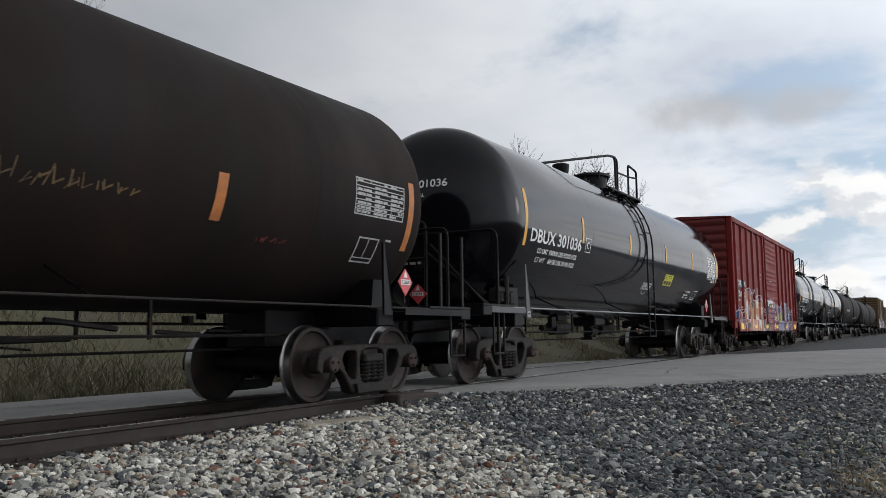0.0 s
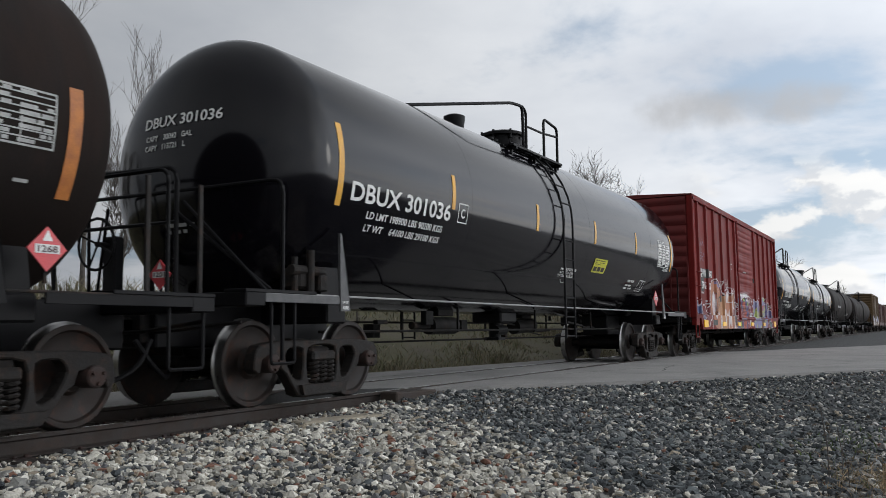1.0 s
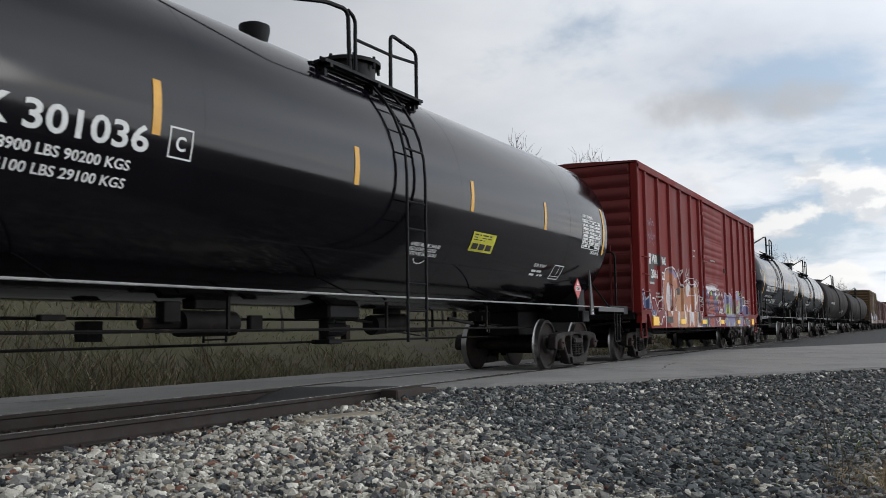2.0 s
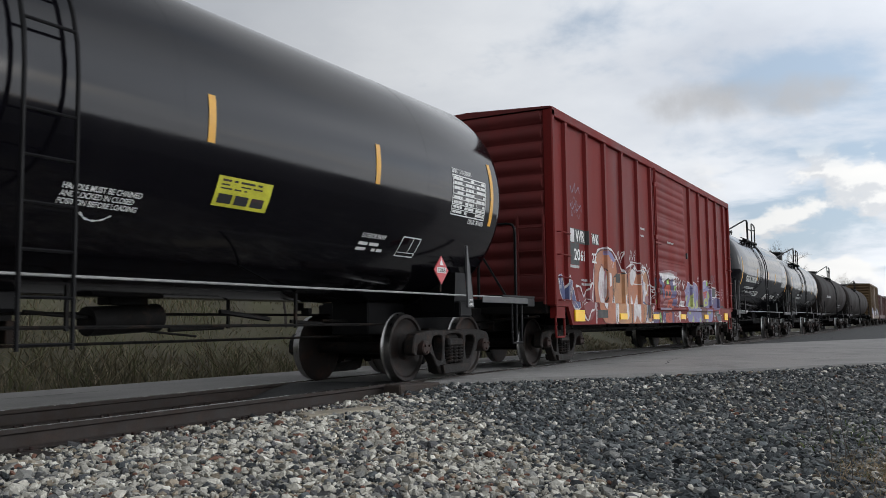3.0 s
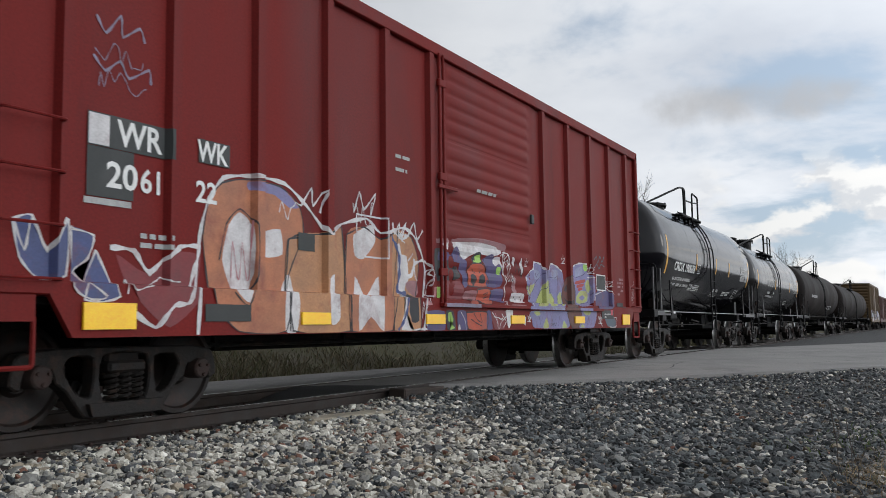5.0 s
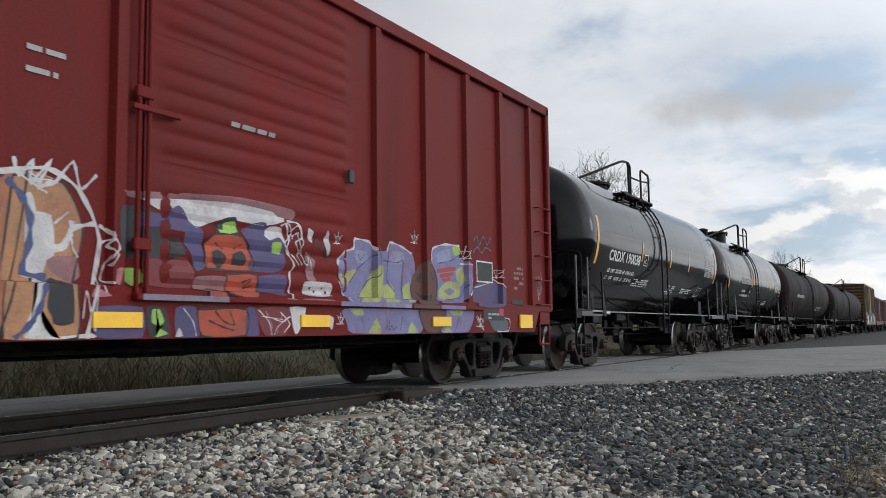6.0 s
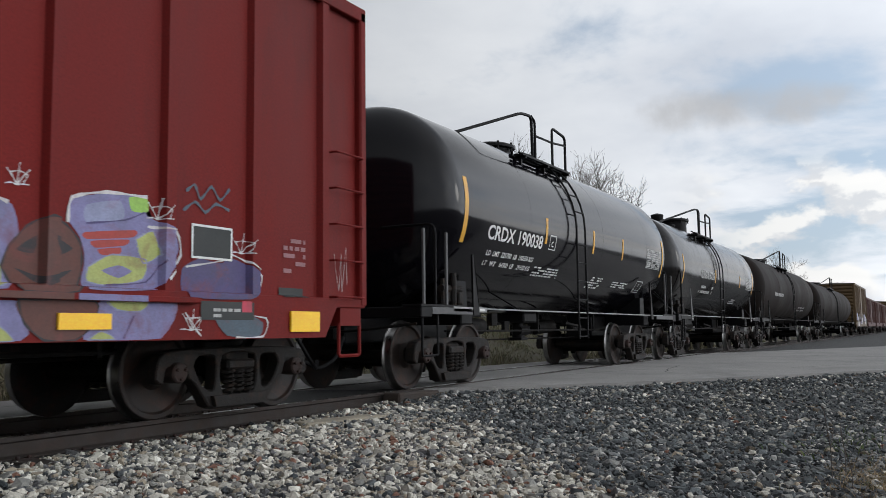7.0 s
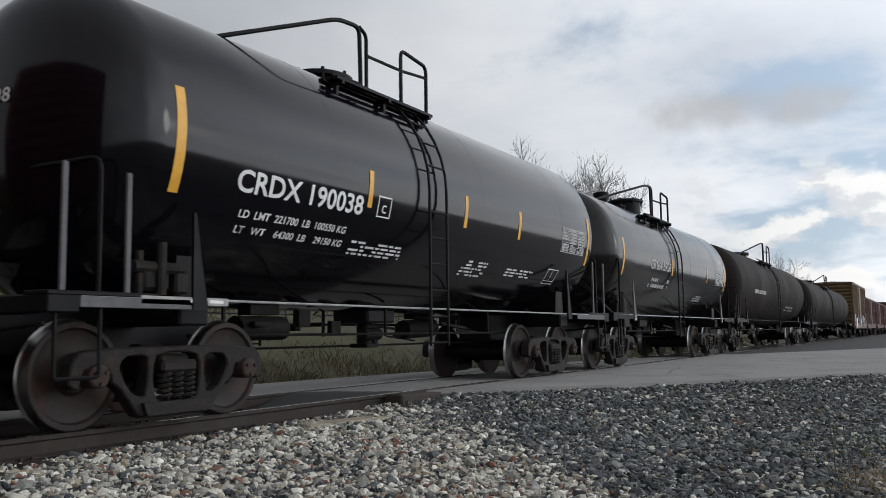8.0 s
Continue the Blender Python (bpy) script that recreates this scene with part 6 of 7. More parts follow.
FILLS.sort(key=lambda f: f[1])
for m, layer, pts in FILLS:
    paint_side(fill_bm(pts), "graffiti", m)
rim = {"g_green": ("g_lilac", 0.014), "g_orange": ("g_dark", 0.02), "g_tan": ("g_dark", 0.02), "g_orange2": ("g_dark", 0.02), "g_blue": ("g_white", 0.02), "g_brown": ("g_dark", 0.02)}
for m, layer, pts in FILLS:
    if m in rim:
        paint_side(stroke_bm(pts + [pts[0]], rim[m][1]), "graffiti_line", rim[m][0], layer + 2)
for m, w, pts in STROKES:
    paint_side(stroke_bm(pts, w), "graffiti_line", m, 4)
# loose sprayed loops between the letters
RND = random.Random(77)


def squiggle(u, z, w, h, n):
    return [(u + w * i / n + RND.uniform(-0.6, 0.6) * w / n, max(0.76, z + RND.uniform(-h, h))) for i in range(n + 1)]


for u, z, w, h, n, m, t in ((30.0, 1.1, 0.6, 0.12, 8, "g_white", 0.014), (31.9, 1.95, 0.3, 0.12, 7, "g_white", 0.014), (33.1, 2.05, 0.4, 0.14, 8, "g_white", 0.014), (34.45, 1.0, 0.2, 0.2, 7, "g_white", 0.014), (29.75, 2.95, 0.45, 0.09, 10, "g_ghost", 0.01),
                            (29.75, 2.72, 0.5, 0.09, 11, "g_ghost", 0.01), (37.1, 1.6, 0.4, 0.15, 9, "g_dark", 0.02), (36.85, 1.5, 0.3, 0.25, 9, "g_white", 0.018), (42.95, 1.5, 0.22, 0.3, 8, "g_white", 0.006), (31.2, 1.5, 0.3, 0.3, 7, "g_pink", 0.012)):
    paint_side(stroke_bm(squiggle(u, z, w, h, n), t), "graffiti_line", m, 5)


def side_quad(u0, u1, z0, z1, name, material, layer=0):
    paint_side(quad_bm(u0, u1, z0, z1), name, material, layer)


def side_text(body, u, z, h, w, material="white", layer=1, name="lettering"):
    bm = text_bm(body, h, w)
    for v in bm.verts:
        v.co += Vector((u, 0, z))
    paint_side(bm, name, material, layer)


side_quad(29.68, 30.5, 2.19, 2.45, "paint_patch", "dark_patch")
side_quad(29.68, 30.12, 1.80, 2.185, "paint_patch", "dark_patch")
side_quad(29.69, 29.88, 2.2, 2.44, "pale_patch", "g_white", 1)
side_quad(29.66, 30.1, 1.74, 1.79, "pale_patch", "dull_white", 1)
side_quad(30.82, 31.2, 2.23, 2.44, "paint_patch", "dark_patch")
side_text("WR", 29.95, 2.22, 0.21, 0.46)
side_text("WK", 30.80, 2.24, 0.19, 0.38)
side_text("20", 29.86, 1.88, 0.21, 0.30)
side_text("61", 30.19, 1.88, 0.2, 0.20)
side_text("22", 30.79, 1.88, 0.19, 0.25)
side_quad(30.85, 31.42, 0.85, 1.0, "paint_patch", "dark_patch", 5)
for u, z, w, r, sd in ((33.98, 2.78, 0.32, 1, 61), (33.98, 2.62, 0.26, 1, 62), (30.2, 1.42, 0.3, 2, 63), (42.1, 1.35, 0.34, 5, 64), (36.0, 2.62, 0.6, 1, 65)):
    bm = bars_bm(u, u + w, z, z + 0.075 * r, r, sd, 0.8, 0.1)
    paint_side(bm, "stencil_block", "g_haze" if u > 42 else "dull_white", 1)
side_quad(40.9, 41.36, 1.45, 1.71, "stencil_panel", "dark_patch", 5)
bm = frame_bm(40.88, 41.38, 1.43, 1.73, 0.02)
paint_side(bm, "stencil_frame", "white", 6)
side_quad(32.17, 32.44, 1.56, 1.74, "paint_patch", "dark_patch", 5)
bm = frame_bm(33.17, 33.74, 1.56, 2.04, 0.02)
paint_side(bm, "stencil_frame", "g_white", 5)
for a, b in ((29.62, 30.1), (32.14, 32.6), (34.53, 34.99), (36.96, 37.42), (39.53, 39.99), (42.12, 42.57)):
    bm = bmesh.new()
    big = a in (29.62, 42.12)
    z0, z1 = (0.79, 0.99) if big else (0.82, 0.94)
    box(bm, ((a + b) / 2 - BX, -(BW + 0.011), (z0 + z1) / 2), (b - a, 0.022, z1 - z0))
    part("reflector", bm, "refl", car_c, "bright yellow reflector")
# sprayed paint that runs on over the door track
for a, b, m in ((34.95, 35.9, "g_ghost"), (37.55, 38.35, "g_lav"), (38.35, 38.95, "g_lilac"), (39.0, 39.62, "g_brown"), (39.66, 40.3, "g_lav")):
    bm = bmesh.new()
    box(bm, ((a + b) / 2 - BX, -(BW + 0.067), BZ0 + 0.33), (b - a, 0.003, 0.048))
    part("graffiti", bm, m, car_c)
side_quad(40.93, 41.6, 0.90, 1.06, "stencil_plate", "dark_patch", 7)
bm = bars_bm(41.08, 41.42, 0.91, 1.01, 2, 71, 0.95, 0.06)
paint_side(bm, "stencilled_line", "dull_white", 8)
side_quad(41.44, 41.57, 0.97, 1.07, "paint_patch", "g_pinkred", 9)
side_quad(42.03, 42.4, 1.13, 1.22, "paint_patch", "dark_patch", 9)
# number on the leading end
for body, y, z, w in (("WRWK", -0.86, 4.23, 0.38), ("206122", -0.73, 4.11, 0.5)):
    bm = text_bm(body, 0.085, w)
    for v in bm.verts:
        v.co = Vector((28.8 - BX + 0.06 - 0.005, y - v.co.x, z + v.co.z))
    part("end_mark", bm, "dull_white", car_c)
# streaks of paint along the ochre car's side
for i in range(9):
    rnd = random.Random(i)
    bm = bmesh.new()
    u = -6.3 + i * 1.45
    box(bm, (u + 0.5, -1.552, 1.4 + rnd.uniform(-0.2, 0.3)), (rnd.uniform(0.7, 1.2), 0.006, rnd.uniform(0.4, 0.9)), bevel=0.002)
    part("graffiti", bm, ["g_lilac", "g_white", "g_dark"][i % 3], car_h)


# ---------------------------------------------------------------- ground, track, road
def smooth(a, b, x):
    u = min(1.0, max(0.0, (x - a) / (b - a)))
    return u * u * (3 - 2 * u)


LANE = [(10.55, -0.83), (13.0, -2.75), (15.6, -4.4), (18.7, -6.25), (30.0, -13.0), (60.0, -32.0), (160.0, -95.0)]


def lane_gap(x, y):
    """metres from the near edge of the paving; 0 on it"""
    best = 1e9
    for (x0, y0), (x1, y1) in zip(LANE, LANE[1:]):
        dx, dy = x1 - x0, y1 - y0
        u = min(1.0, max(0.0, ((x - x0) * dx + (y - y0) * dy) / (dx * dx + dy * dy)))
        px, py = x0 + u * dx, y0 + u * dy
        if u < 1.0 and (x - px) * dy - (y - py) * dx < 0 and x > 10.55:
            return 0.0
        best = min(best, math.hypot(x - px, y - py))
    return best


def ground_z(x, y):
    near = -0.19 - 0.05 * smooth(-1.4, -6.5, y) * 4.0 - 0.25 * smooth(-6.5, -10, y)
    z = near
    if y > -1.0:
        z = -0.19 - 0.05 * smooth(0.8, 3.5, y) - 0.10 * smooth(3.5, 9, y)
    if -60 < y < -0.8 and x > 8:
        edge = -0.075 - 0.012 * math.sqrt(max(0.0, -0.83 - y))
        f = smooth(0.0, 3.2, lane_gap(x, y))
        z = edge + (z - edge) * f
    return z + 0.02 * noise.noise((x * 0.5, y * 0.5, 0))


M["earth"] = mat("dark_crushed_stone_bed", (0.048, 0.048, 0.047), (0.028, 0.028, 0.029), rough=0.95, scale=8, bump=1.0, fine=45)
M["asphalt"] = mat("worn_pale_asphalt", (0.285, 0.275, 0.262), (0.215, 0.208, 0.20), rough=0.9, scale=0.7, bump=0.4, fine=120, stain=(0.10, 0.10, 0.10), stain_amt=0.5)


def grid_steps(lo, hi, fine_lo, fine_hi, step):
    v = list(np.arange(fine_lo, fine_hi + 1e-6, step))
    s, a = step, fine_hi
    while a < hi:
        s *= 1.35
        a = min(a + s, hi)
        v.append(a)
    s, a = step, fine_lo
    while a > lo:
        s *= 1.35
        a = max(a - s, lo)
        v.insert(0, a)
    return v


def ground():
    xs, ys = grid_steps(-900, 2500, 0, 30, 0.5), grid_steps(-1200, 1200, -9, 10, 0.3)
    bm = bmesh.new()
    v = [[bm.verts.new((x, y, ground_z(x, y))) for y in ys] for x in xs]
    for i in range(len(xs) - 1):
        for j in range(len(ys) - 1):
            bm.faces.new((v[i][j], v[i + 1][j], v[i + 1][j + 1], v[i][j + 1]))
    tagged(part("ground", bm, "earth", smooth=True), "dark stony ground beside the railway", "ground", kind="structure")


ground()


def rails():
    prof = [(-0.07, -0.172), (0.07, -0.172), (0.07, -0.16), (0.012, -0.145), (0.010, -0.05), (0.036, -0.035), (0.036, -0.004), (0.030, 0.0), (-0.030, 0.0), (-0.036, -0.004), (-0.036, -0.035), (-0.010, -0.05), (-0.012, -0.145), (-0.07, -0.16)]
    for y in (-0.7535, 0.7535):
        bm = bmesh.new()
        a = [bm.verts.new((-60, y + p, q)) for p, q in prof]
        b = [bm.verts.new((420, y + p, q)) for p, q in prof]
        n = len(prof)
        for i in range(n):
            f = bm.faces.new((a[i], a[(i + 1) % n], b[(i + 1) % n], b[i]))
            f.material_index = 1 if prof[i][1] == 0.0 and prof[(i + 1) % n][1] == 0.0 else 0
        bmesh.ops.recalc_face_normals(bm, faces=bm.faces)
        tagged(part("rail", bm, ["rail_side", "rail_head"]), "rusty steel rail with a polished head on ties", "rail", "rails of the track")


rails()


def road():
    """crossing and lane: an uneven paved sheet on both sides of the track, with a slot for each rail"""
    near = [(-40, 0.86), (10.2, 0.86)]
    far = [(-40, 4.2), (7.0, 3.28), (9.6, 3.1), (14, 2.8), (22.5, 1.75), (30, -0.9), (41, -5.3), (70, -18), (160, -62)]
    bm = bmesh.new()
    top, z = 0.0, -0.012
    # behind the far rail
    def sheet(a, b):
        """a strip between the polylines a and b, walled down to the ground"""
        va = [bm.verts.new((x, y, q)) for x, y, q in a]
        vb = [bm.verts.new((x, y, q)) for x, y, q in b]
        for i in range(len(a) - 1):
            bm.faces.new((va[i], va[i + 1], vb[i + 1], vb[i]))
        for ring in (va, vb):
            lo = [bm.verts.new((v.co.x, v.co.y, v.co.z - 0.35)) for v in ring]
            for i in range(len(ring) - 1):
                bm.faces.new((ring[i], ring[i + 1], lo[i + 1], lo[i]))
    xs = [-40, -10, 0, 7, 9.6, 14, 18, 22.5, 24.9]
    fy = [4.2, 3.9, 3.6, 3.28, 3.1, 2.8, 2.3, 1.75, 0.9]
    sheet([(x, 0.83, z) for x in xs], [(x, y, z - 0.02) for x, y in zip(xs, fy)])
    # between the rails
    sheet([(x, -0.64, z) for x in (10.3, 14, 20, 29.0)], [(x, 0.68, z) for x in (9.6, 14, 20, 25.4)])
    # before the near rail
    a = [(10.55, -0.83), (13.0, -2.75), (15.6, -4.4), (18.7, -6.25), (30, -13), (60, -32), (160, -95)]
    b = [(29.5, -0.83), (30.5, -1.2), (33.0, -2.1), (41, -5.3), (52, -10), (80, -23), (170, -66)]
    n = 6
    for k in range(n):
        p = [(x0 + (x1 - x0) * k / n, y0 + (y1 - y0) * k / n, z - 0.03 * abs(min(y0, -0.83) + 0.83) ** 0.5 * 0.5) for (x0, y0), (x1, y1) in zip(a, b)]
        q = [(x0 + (x1 - x0) * (k + 1) / n, y0 + (y1 - y0) * (k + 1) / n, z - 0.03 * abs(min(y0, -0.83) + 0.83) ** 0.5 * 0.5) for (x0, y0), (x1, y1) in zip(a, b)]
        sheet(p, q)
    bmesh.ops.recalc_face_normals(bm, faces=bm.faces)
    lane = tagged(part("road", bm, "asphalt"), "worn pale asphalt lane crossing the track at a slant", "road", kind="structure")
    # dirt heaped against the end of the paving between the rails
    bm = bmesh.new()
    rows = []
    for i in range(9):
        u = i / 8
        rows.append([bm.verts.new((8.2 + 2.2 * u - 0.75 * j / 6 * u, -0.66 + 1.36 * j / 6, -0.2 + 0.192 * smooth(0, 1, u) + 0.012 * noise.noise((i * 0.9, j * 0.8, 4.0)))) for j in range(7)])
    for p, q in zip(rows, rows[1:]):
        for j in range(6):
            bm.faces.new((p[j], q[j], q[j + 1], p[j + 1]))
    part("dirt_apron", bm, "earth", lane, "dark dirt heaped against the paving", smooth=True)
    M["crack"] = mat("tarred_crack", (0.06, 0.058, 0.056), rough=0.9, scale=20)
    rnd = random.Random(6)
    for x, y, dx, dy, n in ((13.5, -1.0, 1.0, -0.25, 9), (16.5, -2.6, 0.9, 0.15, 8), (19.0, -4.5, 0.8, -0.5, 10), (22.0, -5.0, 0.4, -0.9, 7), (24.0, -3.2, 1.0, -0.3, 9), (12.0, 1.3, 1.0, 0.05, 10), (27.0, -8.0, 0.2, 0.9, 8), (4.0, 2.2, 1.0, -0.02, 9)):
        bm = bmesh.new()
        prev = None
        for i in range(n):
            w = rnd.uniform(0.008, 0.022)
            zz = z - 0.03 * 0.5 * max(0.0, -0.83 - y) ** 0.5 + 0.004
            pair = [bm.verts.new((x - dy * w, y + dx * w, zz)), bm.verts.new((x + dy * w, y - dx * w, zz))]
            if prev:
                bm.faces.new((prev[0], prev[1], pair[1], pair[0]))
            prev = pair
            k = rnd.uniform(0.3, 0.6)
            x, y = x + dx * k + rnd.uniform(-0.1, 0.1), y + dy * k + rnd.uniform(-0.1, 0.1)
        part("crack", bm, "crack", lane)


road()


# ---------------------------------------------------------------- loose stone


def ramp_material(name, stops, rough=0.9, bump=0.5, fine=60.0):
    """each loose piece takes one of a few colours"""
    m = bpy.data.materials.new(name)
    m.use_nodes = True
    t = m.node_tree
    b = t.nodes["Principled BSDF"]
    b.inputs["Roughness"].default_value = rough
    g = t.nodes.new("ShaderNodeNewGeometry")
    r = t.nodes.new("ShaderNodeValToRGB")
    r.color_ramp.interpolation = "CONSTANT"
    e = r.color_ramp.elements
    while len(e) < len(stops):
        e.new(0.5)
    for el, (p, c) in zip(e, stops):
        el.position, el.color = p, (*c, 1)
    t.links.new(g.outputs["Random Per Island"], r.inputs[0])
    n = nn(t, "ShaderNodeTexNoise", Scale=fine, Detail=4.0)
    co = t.nodes.new("ShaderNodeTexCoord")
    t.links.new(co.outputs["Object"], n.inputs["Vector"])
    mx = t.nodes.new("ShaderNodeMix"); mx.data_type, mx.blend_type = "RGBA", "OVERLAY"
    mx.inputs[0].default_value = 0.5
    t.links.new(r.outputs[0], mx.inputs[6]); t.links.new(n.outputs[0], mx.inputs[7])
    t.links.new(mx.outputs[2], b.inputs["Base Color"])
    bp = nn(t, "ShaderNodeBump", Strength=bump, Distance=0.01)
    t.links.new(n.outputs[0], bp.inputs["Height"]); t.links.new(bp.outputs[0], b.inputs["Normal"])
    return m


M["pale_stone"] = ramp_material("pale_limestone", [(0.0, (0.50, 0.475, 0.41)), (0.2, (0.34, 0.325, 0.28)), (0.40, (0.20, 0.197, 0.18)), (0.53, (0.66, 0.635, 0.56)), (0.66, (0.10, 0.10, 0.102)), (0.79, (0.30, 0.255, 0.19)), (0.88, (0.042, 0.048, 0.052)), (0.96, (0.19, 0.095, 0.065))])
M["dark_stone"] = ramp_material("dark_traprock", [(0.0, (0.068, 0.074, 0.078)), (0.25, (0.10, 0.112, 0.115)), (0.46, (0.037, 0.042, 0.045)), (0.68, (0.15, 0.157, 0.153)), (0.83, (0.27, 0.268, 0.25)), (0.92, (0.10, 0.08, 0.058)), (0.965, (0.48, 0.465, 0.44))])


def right_of_lane(x, y):
    """true where the paving lies"""
    a = [(10.4, -0.7), (13.0, -2.75), (15.6, -4.4), (18.7, -6.25), (30, -13), (60, -32)]
    if x < a[0][0]:
        return False
    for (x0, y0), (x1, y1) in zip(a, a[1:]):
        if x0 <= x <= x1:
            return y > y0 + (y1 - y0) * (x - x0) / (x1 - x0) - 0.06
    return True


def loose_stones():
    rnd = np.random.RandomState(4)
    n = 235000
    x = rnd.uniform(-3.0, 21.0, n)
    y = rnd.uniform(-11.0, -0.86, n)
    d = np.hypot(x, y + 7.05)
    dense = (x > 3.0) & (x < 11.0) & (y > -7.4)
    keep = rnd.rand(n) < np.where(dense, 1.0, np.where((x > 3.0) & (x < 15.0), 0.55, np.where(x > 3.0, 0.35, 0.15)))
    keep &= ~((y > -1.32) & (rnd.rand(n) < 0.55))
    x, y, d = x[keep], y[keep], d[keep]
    ok = np.array([not right_of_lane(a, b) for a, b in zip(x, y)])
    x, y, d = x[ok], y[ok], d[ok]
    # the pale heap lies nearer the track's open end, the dark stone beyond a slanting border
    wob = np.array([noise.noise((a * 0.9, b * 0.9, 3.0)) for a, b in zip(x, y)])
    side = (-(y + 0.75) * 0.905 - (10.0 - x)) + wob * 0.9
    p_pale = np.clip(0.5 - side * 1.1, 0.09, 0.95)
    patchy = np.array([noise.noise((a * 0.5, b * 0.5, 9.0)) for a, b in zip(x, y)])
    p_pale = np.where((side > 0.6) & (patchy > 0.3), 0.25, p_pale)
    pale = rnd.rand(len(x)) < p_pale
    phi = (1 + 5 ** 0.5) / 2
    ico = np.array([(-1, phi, 0), (1, phi, 0), (-1, -phi, 0), (1, -phi, 0), (0, -1, phi), (0, 1, phi), (0, -1, -phi), (0, 1, -phi), (phi, 0, -1), (phi, 0, 1), (-phi, 0, -1), (-phi, 0, 1)]) / math.hypot(1, phi)
    fi = np.array([(0, 11, 5), (0, 5, 1), (0, 1, 7), (0, 7, 10), (0, 10, 11), (1, 5, 9), (5, 11, 4), (11, 10, 2), (10, 7, 6), (7, 1, 8), (3, 9, 4), (3, 4, 2), (3, 2, 6), (3, 6, 8), (3, 8, 9), (4, 9, 5), (2, 4, 11), (6, 2, 10), (8, 6, 7), (9, 8, 1)])
    for name, sel, m, label in (("pale_gravel", pale, "pale_stone", "heap of pale crushed limestone beside the rails"), ("dark_gravel", ~pale, "dark_stone", "bed of dark blue-grey crushed stone")):
        xs, ys = x[sel], y[sel]
        k = len(xs)
        zs = np.array([ground_z(a, b) for a, b in zip(xs, ys)]) + rnd.uniform(-0.012, 0.02, k)
        size = rnd.gamma(4.5, 1 / 4.5, k) * 0.020
        size = np.clip(size, 0.009, 0.05)
        sc = rnd.uniform(0.5, 1.45, (k, 3)) * size[:, None]
        v = ico[None] * (1 + rnd.uniform(-0.36, 0.36, (k, 12, 1))) * sc[:, None, :]
        q = rnd.normal(size=(k, 4)); q /= np.linalg.norm(q, axis=1)[:, None]
        w, a, b, c = q.T
        rot = np.stack([np.stack([1 - 2 * (b * b + c * c), 2 * (a * b - w * c), 2 * (a * c + w * b)], -1), np.stack([2 * (a * b + w * c), 1 - 2 * (a * a + c * c), 2 * (b * c - w * a)], -1), np.stack([2 * (a * c - w * b), 2 * (b * c + w * a), 1 - 2 * (a * a + b * b)], -1)], 1)
        v = np.einsum("kij,knj->kni", rot, v)
        v[:, :, 2] *= 0.8
        v += np.stack([xs, ys, zs], -1)[:, None, :]
        faces = (fi[None] + 12 * np.arange(k)[:, None, None]).reshape(-1)
        me = bpy.data.meshes.new(name)
        me.vertices.add(k * 12)
        me.vertices.foreach_set("co", v.astype(np.float32).reshape(-1))
        me.loops.add(k * 60)
        me.loops.foreach_set("vertex_index", faces.astype(np.int32))
        me.polygons.add(k * 20)
        me.polygons.foreach_set("loop_start", np.arange(0, k * 60, 3, dtype=np.int32))
        me.polygons.foreach_set("use_smooth", np.zeros(k * 20, dtype=bool))
        me.update(calc_edges=True)
        me.validate()
        me.materials.append(M[m])
        tagged(new(name, me), label, "gravel", kind="stuff")


# ---------------------------------------------------------------- plants
M["bark"] = mat("grey_bark", (0.13, 0.115, 0.10), (0.07, 0.062, 0.055), rough=0.9, scale=8, bump=0.5)
M["twig"] = mat("grey_twigs", (0.115, 0.098, 0.088), (0.08, 0.07, 0.062), rough=0.9, scale=5, bump=0.1)
M["bank"] = mat("winter_grass_bank", (0.10, 0.097, 0.05), (0.085, 0.072, 0.046), rough=0.95, scale=0.9, bump=0.8, fine=25)
M["weed"] = ramp_material("winter_weeds", [(0.0, (0.17, 0.148, 0.088)), (0.25, (0.125, 0.13, 0.06)), (0.5, (0.22, 0.18, 0.115)), (0.7, (0.105, 0.095, 0.06)), (0.92, (0.30, 0.26, 0.18))], fine=10)
M["dry_grass"] = ramp_material("dry_grass", [(0.0, (0.30, 0.21, 0.11)), (0.3, (0.20, 0.14, 0.075)), (0.6, (0.36, 0.27, 0.16)), (0.85, (0.12, 0.12, 0.045))], fine=20)
M["green_leaf"] = ramp_material("green_leaves", [(0.0, (0.06, 0.10, 0.02)), (0.4, (0.09, 0.13, 0.03)), (0.75, (0.045, 0.07, 0.02))], fine=20)


def bank():
    """low grassy rise behind the lane"""
    bm = bmesh.new()
    xs, ys = grid_steps(-60, 420, 0, 40, 0.8), [2.9, 3.5, 4.2, 5.0, 6.0, 7.5, 9.5, 12, 16, 24, 40, 80]
    rows = []
    for x in xs:
        row = []
        base = 3.4 if x < 9 else 3.4 - 1.2 * smooth(9, 24, x)
        for y in ys:
            yy = y - 3.4 + base
            z = -0.3 + 1.75 * smooth(3.6, 9.5, y) + 0.25 * smooth(3.2, 4.2, y) + 0.12 * noise.noise((x * 0.35, y * 0.35, 2)) * smooth(3.0, 4.5, y)
            row.append(bm.verts.new((x, yy, z)))
        rows.append(row)
    for p, q in zip(rows, rows[1:]):
        for j in range(len(ys) - 1):
            bm.faces.new((p[j], q[j], q[j + 1], p[j + 1]))
    tagged(part("bank", bm, "bank", smooth=True), "low bank of winter grass behind the lane", "bank", kind="structure")


def bank_z(y):
    return -0.3 + 1.75 * smooth(3.6, 9.5, y) + 0.25 * smooth(3.2, 4.2, y)


